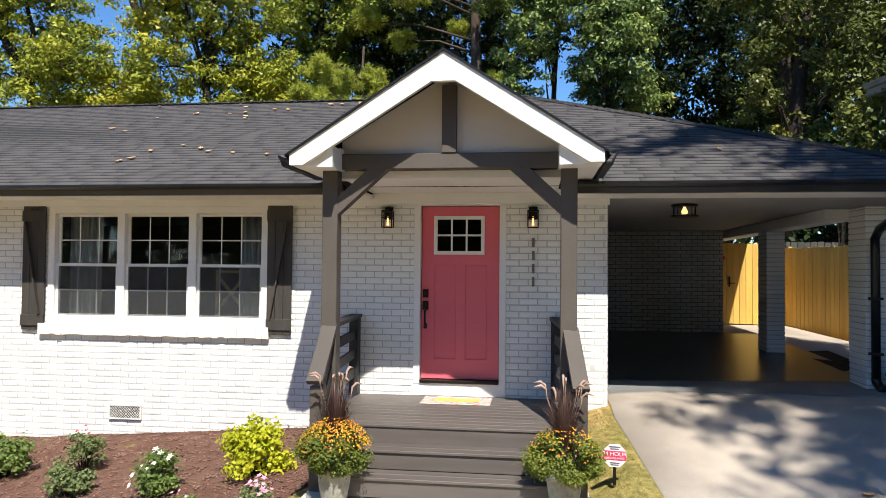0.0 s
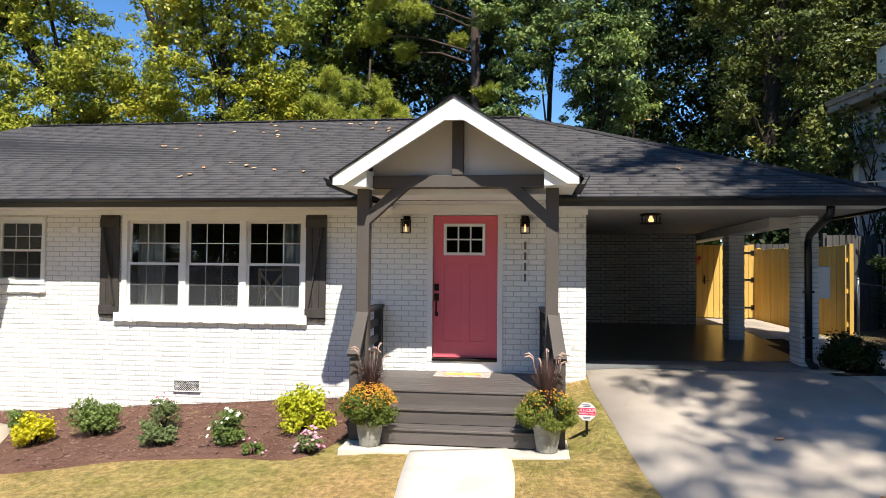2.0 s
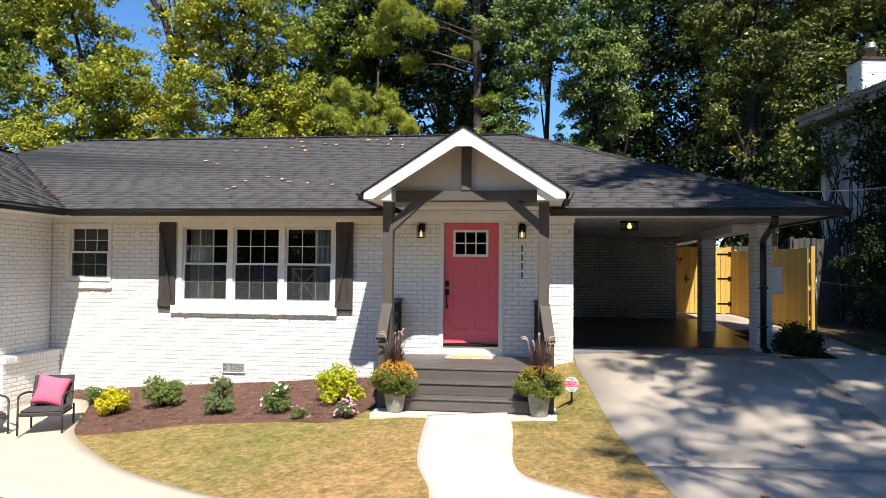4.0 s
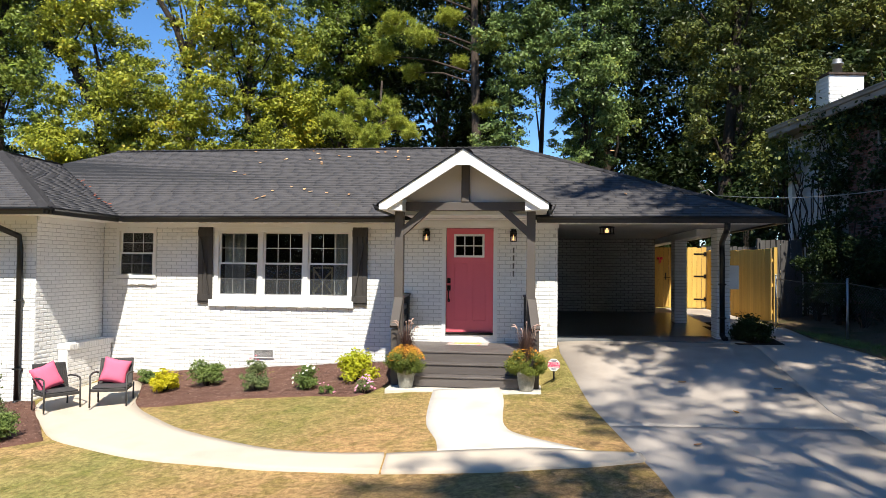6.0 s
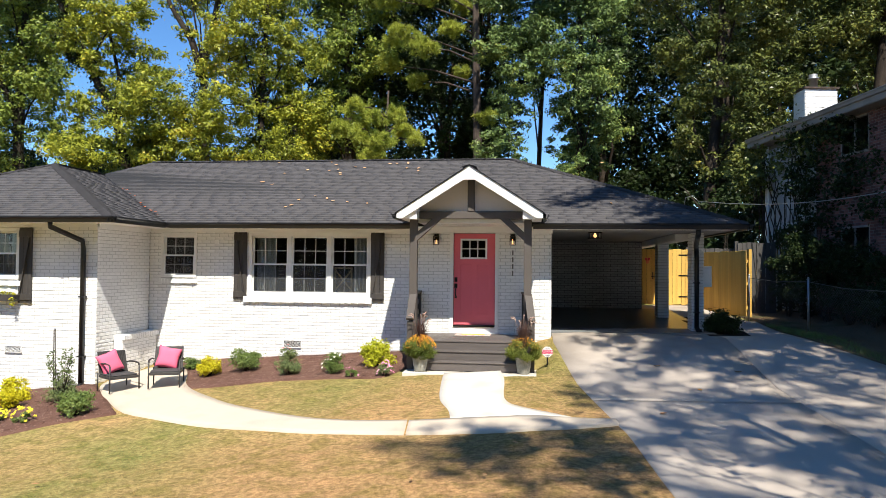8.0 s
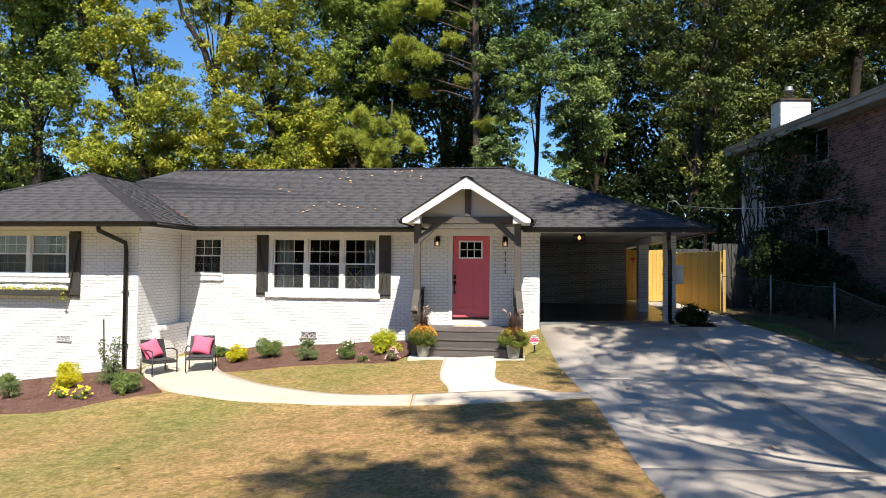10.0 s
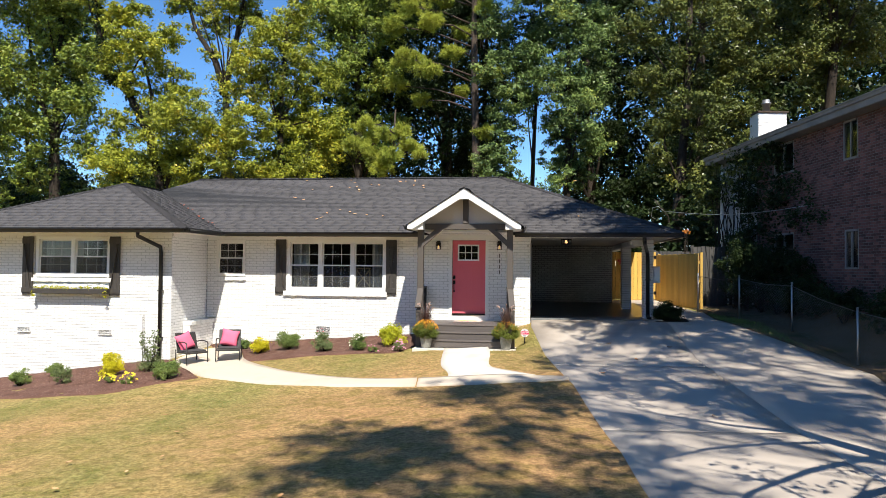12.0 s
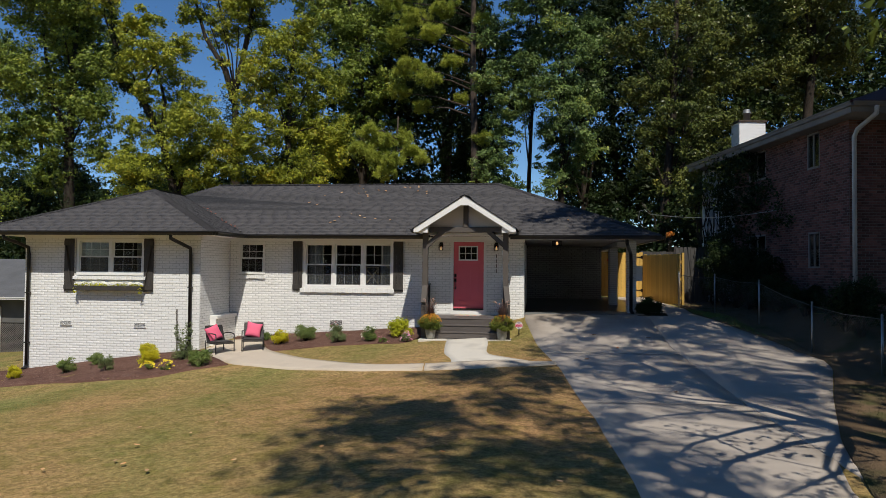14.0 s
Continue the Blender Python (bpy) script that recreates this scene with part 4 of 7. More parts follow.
for p, q in (((-0.2, 0, -0.28), (-0.2, 0, 1.15)), ((0.2, 0, -0.28), (0.2, 0, 1.15)), ((-0.2, 0.42, -0.28), (-0.2, 0.42, 0.44)), ((0.2, 0.42, -0.28), (0.2, 0.42, 0.44)), ((-0.2, 0, 0.62), (0.2, 0, 1.1)), ((-0.2, 0, 1.1), (0.2, 0, 0.62)), ((-0.22, 0, 1.15), (0.22, 0, 1.15)), ((-0.2, 0, 0.55), (0.2, 0, 0.55))):
    beam(bm, p, q, 0.035, 0.035, up=(0, 1, 0))
part("back", bm, mat("honey_wood", (0.78, 0.62, 0.30), (0.70, 0.54, 0.24), 3, 0.5), xc)
part("seat", boxes((-0.22, 0.22, 0.02, 0.45, 0.44, 0.48), bevel=0.01), bpy.data.materials["honey_wood"], xc)


# lanterns, metal bars on the brick, crawl-space vents
def lantern(x, z):
    l = empty("wall_lantern", (x, -0.016, z), "black metal cage wall lantern with a lit bulb", "wall lantern", "porch lanterns")
    part("back_plate", boxes((-0.05, 0.05, -0.02, 0.0, 0.02, 0.17), bevel=0.005), M_BLACK, l)
    bm = bmesh.new()
    tube(bm, [(0, -0.01, 0.12), (0, -0.07, 0.165), (0, -0.085, 0.12)], 0.008, 6)
    part("arm", bm, M_BLACK, l)
    c = (0, -0.085, 0.0)
    part("cap", boxes((-0.066, 0.066, -0.151, -0.019, 0.105, 0.122), bevel=0.004), M_BLACK, l)
    bm = bmesh.new()
    for i in (-1, 1):
        for j in (-1, 1):
            box(bm, i * 0.058 - 0.006, i * 0.058 + 0.006, -0.085 + j * 0.058 - 0.006, -0.085 + j * 0.058 + 0.006, -0.075, 0.106)
    for z0 in (-0.08, 0.03):
        for j in (-1, 1):
            box(bm, -0.0635, 0.0635, -0.085 + j * 0.058 - 0.005, -0.085 + j * 0.058 + 0.005, z0, z0 + 0.01)
            box(bm, j * 0.058 - 0.005, j * 0.058 + 0.005, -0.143, -0.027, z0 + 0.001, z0 + 0.009)
    part("cage", bm, M_BLACK, l)
    bm = bmesh.new()
    lathe(bm, ((0.004, -0.058), (0.014, -0.052), (0.018, -0.038), (0.010, -0.015), (0.008, 0.05)), c, 12)
    part("bulb", bm, M_BULB, l, "glowing bulb")
    return l


M_BULB = glow_mat("warm_bulb", (1.0, 0.52, 0.20), 1.2)
lantern(-0.855, 2.60)
lantern(0.835, 2.60)
M_BAR = mat("brushed_bar_metal", (0.20, 0.19, 0.18), (0.14, 0.135, 0.13), 20, 0.45, 80, 0.2, 0.05, metal=0.5)
for z in (2.355, 2.205, 2.055, 1.905):
    bar = part("metal_bar", boxes((-0.015, 0.015, -0.012, 0.0, -0.055, 0.055), bevel=0.003), M_BAR)
    bar.location = (0.838, -0.017, z)
    tagged(bar, "small grey metal bar on the painted brick", "metal bar", "metal bars on the brick")


def vent(x, y, z, w=0.40, h=0.155, back=None):
    v = empty("foundation_vent", (x, y, z), "white-painted crawl-space vent grille set in the brick", "vent", "foundation vents")
    part("backing", boxes((-w / 2, w / 2, -0.012, 0.02, -h / 2, h / 2)), back or M_APRON, v)
    part("frame", boxes((-w / 2 - 0.012, w / 2 + 0.012, -0.030, 0.0, h / 2 - 0.004, h / 2 + 0.01), (-w / 2 - 0.012, w / 2 + 0.012, -0.028, 0.0, -h / 2 - 0.012, -h / 2),
                        (-w / 2 - 0.012, -w / 2, -0.028, 0.0, -h / 2, h / 2), (w / 2, w / 2 + 0.012, -0.028, 0.0, -h / 2, h / 2)), M_TRIM, v)
    bm = bmesh.new()
    n = 12
    for k in range(-8, n):
        x0 = -w / 2 + k * w / n
        a, b = max(x0, -w / 2), min(x0 + h, w / 2)
        if b - a > 0.01:
            for m, d in ((1, 0.0), (-1, 0.002)):
                beam(bm, (m * a, -0.020 + d, -h / 2 + (a - x0)), (m * b, -0.020 + d, -h / 2 + (b - x0)), 0.003, 0.005, up=(0, 1, 0))
    part("grille", bm, M_TRIM, v)
    return v


vent(-4.147, -0.012, 0.25, back=M_BLACK)
vent(-9.48, -2.062, 0.235, 0.36, 0.12)
vent(-11.83, -2.062, 0.26, 0.36, 0.12)

# ---------------------------------------------------------------- porch
CX = 0.04
porch = empty("porch", (CX, 0, 0), "gabled entry porch with taupe timber posts and knee braces", "porch", kind="structure")


def pp(name, bm, m, label=""):
    ob = part(name, bm, m, None, label)
    ob.parent = porch
    ob.matrix_parent_inverse = Matrix.Translation((-CX, 0, 0))
    return ob


DZ = 0.566
# deck boards, joists and steps
y = -1.66
while y < -0.02:
    w = 0.1385 if y < -0.16 else -0.015 - y
    pp("deck_board", boxes((-1.20, 1.28, y, min(y + w, -0.016), DZ - 0.026, DZ), bevel=0.004), M_DECK)
    y += 0.1435
pp("rim_joist", boxes((-1.19, 1.27, -1.645, -1.605, 0.06, DZ - 0.027)), M_DECK)
pp("skirt_board", boxes((-1.19, -1.155, -1.604, -0.02, 0.02, DZ - 0.027)), M_DECK)
pp("skirt_board", boxes((1.235, 1.27, -1.604, -0.02, 0.02, DZ - 0.027)), M_DECK)
for zt, yb in ((DZ - 0.172, -1.645), (DZ - 0.344, -1.925)):
    for k in range(2):
        pp("tread", boxes((-0.95, 1.03, yb - 0.142 * (k + 1), yb - 0.142 * k - 0.006, zt - 0.026, zt), bevel=0.004), M_DECK)
    pp("riser", boxes((-0.93, 1.01, yb - 0.262, yb - 0.24, zt - 0.172, zt - 0.027)), M_DECK)
pp("stringer", prism([(-0.972, -1.646, 0.03), (-0.972, -2.16, 0.03), (-0.972, -2.16, 0.18), (-0.972, -1.93, 0.18), (-0.972, -1.93, 0.35), (-0.972, -1.646, 0.35)], (0.036, 0, 0)), M_DECK)
pp("stringer", prism([(1.016, -1.646, 0.03), (1.016, -2.16, 0.03), (1.016, -2.16, 0.18), (1.016, -1.93, 0.18), (1.016, -1.93, 0.35), (1.016, -1.646, 0.35)], (0.036, 0, 0)), M_DECK)
# posts, beam, braces
PXL, PXR = -1.115, 1.18
for px in (PXL, PXR):
    pp("post", boxes((px - 0.076, px + 0.076, -1.595, -1.445, 0.04, 3.0), bevel=0.006), M_TAUPE)
pp("beam", boxes((PXL - 0.07, PXR + 0.07, -1.59, -1.45, 3.002, 3.15), bevel=0.006), M_TAUPE)
for s, px in ((1, PXL + 0.07), (-1, PXR - 0.07)):
    bm = bmesh.new()
    beam(bm, (px - s * 0.05, -1.52, 2.60), (px + s * 0.46, -1.52, 3.06), 0.125, 0.135, up=(0, 1, 0))
    pp("knee_brace", bm, M_TAUPE)
for s, px in ((1, PXL), (-1, PXR)):
    pp("tie_beam", boxes((px - 0.07, px + 0.07, -1.445, -0.02, 3.002, 3.15), bevel=0.006), M_TAUPE)
# gable: rake boards, returns, panel, king post, ceiling
AP, HW, SL = 4.012, 1.43, 0.643
for s in (-1, 1):
    tip = CX + s * HW
    pts = [(CX, -1.990, AP), (tip, -1.990, AP - SL * HW), (tip, -1.990, 2.992), (tip - s * 0.13, -1.990, 2.992), (CX + s * 0.11, -1.990, 3.740), (CX, -1.990, 3.740)]
    pp("rake_board", prism(pts, (0, 0.060, 0)), M_TRIM)
    ret = [(tip - s * 0.012, -1.925, 2.990), (tip - s * 0.012, -1.925, AP - SL * HW - 0.02), (CX + s * 1.04, -1.925, 3.18), (CX + s * 1.04, -1.925, 2.978)]
    pp("eave_return", prism(ret, (0, 0.26, 0)), M_TRIM)
    pp("eave_box", prism([(tip - s * 0.02, -1.66, 2.99), (tip - s * 0.02, -1.66, 3.07), (CX + s * 1.04, -1.66, 3.20), (CX + s * 1.04, -1.66, 2.99)], (0, 1.3, 0)), M_SOFFIT)
pp("gable_panel", prism([(CX - 1.06, -1.52, 3.152), (CX + 1.06, -1.52, 3.152), (CX + 1.06, -1.52, 3.28), (CX, -1.52, 3.93), (CX - 1.06, -1.52, 3.28)], (0, 0.03, 0)), M_PANEL)
pp("king_post", boxes((CX - 0.063, CX + 0.078, -1.605, -1.522, 3.152, 3.80), bevel=0.005), M_TAUPE)
pp("panel_trim", boxes((CX - 0.11, CX + 0.13, -1.532, -1.5205, 3.152, 3.80)), M_PANEL)
pp("porch_ceiling", boxes((PXL + 0.07, PXR - 0.07, -1.44, -0.05, 2.93, 3.001)), M_SOFFIT)
pp("cross_trim", boxes((PXL + 0.07, PXR - 0.07, -0.10, -0.048, 2.80, 2.929), bevel=0.004), M_TRIM)
porch_roof = empty("porch_roof", (0, 0, 0), "charcoal shingled gable roof over the porch", "roof", kind="structure")
for s in (-1, 1):
    tip = CX + s * (HW + 0.04)
    zt = AP + 0.006
    e0, e1 = Vector((tip, -1.928, zt - SL * (HW + 0.04))), Vector((tip, 0.9, zt - SL * (HW + 0.04)))
    top1, top0 = Vector((CX, 2.0, zt)), Vector((CX, -1.928, zt))
    roof_face([e0, e1, top1, top0] if s > 0 else [e1, e0, top0, top1], porch_roof, M_SHINGLE, M_UNDER)
    part("drip_edge", prism([(tip, -2.012, zt - SL * (HW + 0.04) - 0.004), (CX, -2.012, zt - 0.004), (CX, -2.012, zt + 0.016), (tip, -2.012, zt - SL * (HW + 0.04) + 0.016)], (0, 0.09, 0)), M_GUTTER, porch_roof)
    part("gutter_run", gutter_run((tip - s * 0.03, -1.975, zt - SL * (HW + 0.04) + 0.012), (tip - s * 0.03, -0.90, zt - SL * (HW + 0.04) + 0.012), (s, 0, 0), 0.9), M_GUTTER, porch_roof)
ridge_caps(Vector((CX, -2.0, AP - 0.006)), Vector((CX, 1.9, AP - 0.002)), porch_roof)


# rails: sloping stair rail to a low newel and a slatted side rail to the wall
def railing(x, xb, xn, s):
    """x: at the porch post; xb: at the wall; xn: at the newel."""
    r = empty("porch_railing", (x, -1.6, 0), "taupe and charcoal timber porch railing", "railing", "porch railings")

    def q(name, bm, m):
        ob = part(name, bm, m, None)
        ob.parent = r
        ob.matrix_parent_inverse = Matrix.Translation((-x, 1.6, 0))
    q("newel", boxes((xn - 0.06, xn + 0.06, -2.07, -1.95, 0.035, 0.975), bevel=0.005), M_TAUPE)
    bm = bmesh.new()
    beam(bm, (x, -1.545, 1.495), (xn, -2.12, 1.015), 0.145, 0.045, up=(0, 0, 1))
    q("stair_cap", bm, M_TAUPE)
    for d in (0.16, 0.36, 0.56):
        bm = bmesh.new()
        beam(bm, (x - s * 0.02, -1.56, 1.435 - d), (xn - s * 0.02, -2.0, 1.07 - d), 0.036, 0.085)
        q("stair_slat", bm, M_CAP)
    q("wall_post", boxes((xb - 0.053, xb + 0.053, -0.16, -0.03, DZ, 1.462), bevel=0.004), M_CAP)
    bm = bmesh.new()
    beam(bm, (x, -1.53, 1.485), (xb, -0.03, 1.485), 0.135, 0.040)
    q("top_cap", bm, M_CAP)
    for z in (0.83, 1.05, 1.27):
        bm = bmesh.new()
        beam(bm, (x, -1.53, z), (xb, -0.161, z), 0.036, 0.10)
        q("slat", bm, M_CAP)
    for z in (1.3, 0.86):
        bm = bmesh.new()
        tube(bm, [(xb, -0.158, z), (xb, -0.178, z)], 0.014, 6)
        q("bolt", bm, M_GALV)


railing(-1.11, -1.235, -1.08, -1)
railing(1.195, 1.096, 1.265, 1)

# door mat
mat_ob = empty("door_mat", (0.0, -0.33, DZ), "brightly patterned coir door mat with a yellow band", "door mat")
part("base", boxes((-0.385, 0.385, -0.23, 0.23, 0.001, 0.012), bevel=0.004), mat("mat_multicolour", (0.55, 0.12, 0.16), (0.14, 0.36, 0.42), 16, 0.95, 90, 0.3, 0.6, c3=(0.60, 0.52, 0.45)), mat_ob)
part("band", boxes((-0.25, 0.25, -0.085, 0.085, 0.0125, 0.0145)), mat("mat_yellow", (0.66, 0.50, 0.08), (0.36, 0.44, 0.12), 22, 0.95, 90, 0.3, 0.6), mat_ob, "yellow band with a faded pattern")

# ---------------------------------------------------------------- trees
RNG = np.random.default_rng(7)


def leaf_cloud(name, centres, radii, per, size, material, parent, squash=0.78, droop=0.45, thin=0.62, even=0.5, corners=4):
    """Leaves as small folded-free blades scattered in the outer part of each clump."""
    centres, radii = np.asarray(centres, float), np.asarray(radii, float)
    n = len(centres) * per
    idx = np.repeat(np.arange(len(centres)), per)
    d = RNG.normal(size=(n, 3))
    d /= np.linalg.norm(d, axis=1)[:, None]
    r = RNG.uniform(0.25, 1.0, n) ** 0.6 * (1 + 0.25 * RNG.normal(size=n))
    # each clump is a handful of sprays, fuller on top
    k = 10
    off = RNG.normal(size=(len(centres), k, 3))
    off /= np.linalg.norm(off, axis=2)[:, :, None]
    off *= RNG.uniform(0.45, 0.95, (len(centres), k, 1))
    pick = RNG.integers(0, k, n)
    q = off[idx, pick] + d * (r * RNG.uniform(0.16, 0.46, (len(centres), k))[idx, pick])[:, None] * (1, 1, 0.65)
    loose = RNG.random(n) < even
    q[loose] = d[loose] * r[loose, None]
    pos = centres[idx] + q * radii[idx][:, None] * (1, 1, squash)
    nrm = d * 0.7 + RNG.normal(size=(n, 3)) * 0.55 + (0, 0, droop)
    nrm /= np.linalg.norm(nrm, axis=1)[:, None]
    a = np.cross(nrm, RNG.normal(size=(n, 3)))
    a /= np.linalg.norm(a, axis=1)[:, None]
    b = np.cross(nrm, a)
    s = size * RNG.uniform(0.6, 1.35, n)[:, None]
    if corners == 3:
        v = np.stack([pos - a * s * 0.5, pos + b * s * 0.45, pos + a * s * 0.5], 1).reshape(-1, 3)
        return soup(name, v, np.arange(3 * n).reshape(-1, 3), material, parent)
    v = np.stack([pos - a * s * 0.5, pos + b * s * 0.5 * thin, pos + a * s * 0.5, pos - b * s * 0.5 * thin], 1).reshape(-1, 3)
    f = np.arange(4 * n).reshape(-1, 4)
    return soup(name, v, f, material, parent)


def trunk_path(h, lean, bends=6, wob=0.25):
    pts = []
    for k in range(bends + 1):
        t = k / bends
        pts.append(Vector((lean[0] * t * t + random.uniform(-wob, wob) * t, lean[1] * t * t + random.uniform(-wob, wob) * t, h * t)))
    return pts


def tree(x, y, h, crown_r, crown_z0, mat_leaf, clumps=46, per=260, size=0.17, trunk_r=0.28, label="", ivy=False, clump_r=(1.0, 1.9), name="tree", bark=None, limbs=12, shift=(0.0, 0.0), even=0.12, corners=4, sway=0.3):
    """A broadleaf: bent tapered trunk, limbs reaching into an uneven crown of leaf clumps."""
    z0 = ground_z(x, y) - 0.1
    t = empty(name, (x, y, z0), label, "tree")
    path = trunk_path(h * 0.86, (random.uniform(-1, 1), random.uniform(-0.6, 0.6)))
    bm = bmesh.new()
    tube(bm, path, [trunk_r * (1.25 if k == 0 else 1 - 0.75 * k / (len(path) - 1)) for k in range(len(path))], 9)
    cs, rs = [], []
    zc, rz = (h + crown_z0) / 2, (h - crown_z0) / 2
    while len(cs) < clumps:
        u = np.array([random.uniform(-1, 1) for _ in range(3)])
        m = float(np.linalg.norm(u))
        if m > 1 or m < 0.25 or (m < 0.55 and random.random() < 0.5):
            continue
        k = 1.0 + 0.25 * noise.noise((u[0] * 2 + x, u[1] * 2 + y, u[2] * 2))
        c = np.array([shift[0] + u[0] * crown_r * k, shift[1] + u[1] * crown_r * k, zc + u[2] * rz])
        cs.append(c)
        rs.append(random.uniform(*clump_r) * (0.75 if u[2] > 0.7 else 1.0))
    for c in random.sample(cs, min(limbs, len(cs))):
        c = Vector(c)
        s = max(0.2, min(0.9, (c.z - 1.5) / (h * 0.86) - 0.12))
        i = s * (len(path) - 1)
        a = path[int(i)].lerp(path[min(int(i) + 1, len(path) - 1)], i % 1)
        mid = a.lerp(c, 0.5) + Vector((random.uniform(-sway, sway), random.uniform(-sway, sway), 0.35))
        r = trunk_r * (1 - 0.75 * s) * 0.5
        tube(bm, [a, mid, c], [r, r * 0.6, r * 0.2], 6)
    part("trunk", bm, bark or M_BARK, t)
    if ivy:
        pts = [p.lerp(q, f) for p, q in zip(path[:-2], path[1:-1]) for f in (0, 0.33, 0.66)]
        leaf_cloud("ivy", [tuple(p) for p in pts], [trunk_r * 2.1] * len(pts), 420, size * 0.8, M_LEAF_C, t, squash=1.6)
    leaf_cloud("crown", cs, rs, per, size, mat_leaf, t, even=even, corners=corners)
    return t


def lobed_tree(x, y, stems, lobes, leaf, label, size=0.10, dens=4200, trunk_r=0.3, ivy=0.0, high=(), grow=1.3):
    """A tall broadleaf: stems as lines of (dx, z), and a crown of lobes (dx, z, radius), each a heap of leafy sprays."""
    z0 = ground_z(x, y) - 0.1
    t = empty("tree", (x, y, z0), label, "tree")
    bm = bmesh.new()
    spine = [Vector((a, random.uniform(-0.2, 0.2), b)) for a, b in stems[0]]
    for k, stem in enumerate(stems):
        pts = spine if k == 0 else [Vector((a, random.uniform(-0.3, 0.3), b)) for a, b in stem]
        r = trunk_r if k == 0 else trunk_r * 0.5
        tube(bm, pts, [r * (1 - 0.7 * i / (len(pts) - 1)) for i in range(len(pts))], 9)
    pos, nrm, siz = [], [], []
    for dx, z, r, coarse in [(*q, 1.0) for q in lobes] + [(*q, 2.6) for q in high]:
        c = np.array((dx, random.uniform(-0.9, 0.9) * r, z))
        near = min((p for stem in [spine] for p in stem), key=lambda p: abs(p.z - (z - 1.6 * r)))
        mid = near.lerp(Vector(c), 0.55) + Vector((random.uniform(-.3, .3), random.uniform(-.3, .3), 0.3))
        w = min(0.10, 0.045 + 0.02 * r)
        if abs(dx - near.x) < 2.5:
            tube(bm, [near, mid, Vector(c)], [w, w * 0.6, w * 0.25], 5)
        r *= grow
        n_p = int(14 + 15 * r * r)
        d = RNG.normal(size=(n_p, 3))
        d /= np.linalg.norm(d, axis=1)[:, None]
        puff = c + d * (RNG.uniform(0.30, 1.12, n_p) * r)[:, None] * (1, 1, 0.88)
        pr = RNG.uniform(0.16, 0.42, n_p) * r ** 0.6
        n = int(0.36 * dens * r * r / coarse ** 2)
        i = RNG.choice(n_p, n, p=pr ** 2 / (pr ** 2).sum())
        e = RNG.normal(size=(n, 3))
        e /= np.linalg.norm(e, axis=1)[:, None]
        loose = RNG.random(n) < 0.04
        spot = np.where(loose[:, None], c + e * (r * RNG.uniform(0.1, 1.0, n) ** 0.5)[:, None], puff[i])
        pos.append(spot + e * (pr[i] * RNG.uniform(0.1, 1, n) ** 0.45 * (1 + 0.16 * RNG.normal(size=n)))[:, None] * (1, 1, 0.62))
        nrm.append(e * 0.8 + RNG.normal(size=(n, 3)) * 0.5 + (0, -0.1, 0.5))
        siz.append(size * 1.75 * coarse * RNG.uniform(0.6, 1.35, n))
        # twigs inside the lobe
        for q in puff[:int(3 + 2 * r)]:
            tube(bm, [Vector(c), Vector(c).lerp(Vector(q), 0.5) + Vector((0, 0, 0.06)), Vector(q)], [w * 0.3, w * 0.18, 0.006], 4, cap=False)
    part("trunk", bm, M_BARK, t)
    pos, nrm, s = np.concatenate(pos), np.concatenate(nrm), np.concatenate(siz)[:, None]
    nrm /= np.linalg.norm(nrm, axis=1)[:, None]
    a = np.cross(nrm, RNG.normal(size=nrm.shape))
    a /= np.linalg.norm(a, axis=1)[:, None]
    b = np.cross(nrm, a)
    v = np.stack([pos - a * s * 0.5, pos + b * s * 0.5, pos + a * s * 0.5], 1).reshape(-1, 3)
    soup("crown", v, np.arange(len(v)).reshape(-1, 3), leaf, t)
    if ivy:
        pts = [p.lerp(q, f) for p, q in zip(spine[:-1], spine[1:]) for f in (0, 0.2, 0.4, 0.6, 0.8)]
        leaf_cloud("ivy", [tuple(p) for p in pts], [ivy * random.uniform(0.7, 1.25) for _ in pts], 420, 0.15, M_LEAF_C, t, squash=1.4, corners=3)
    return t


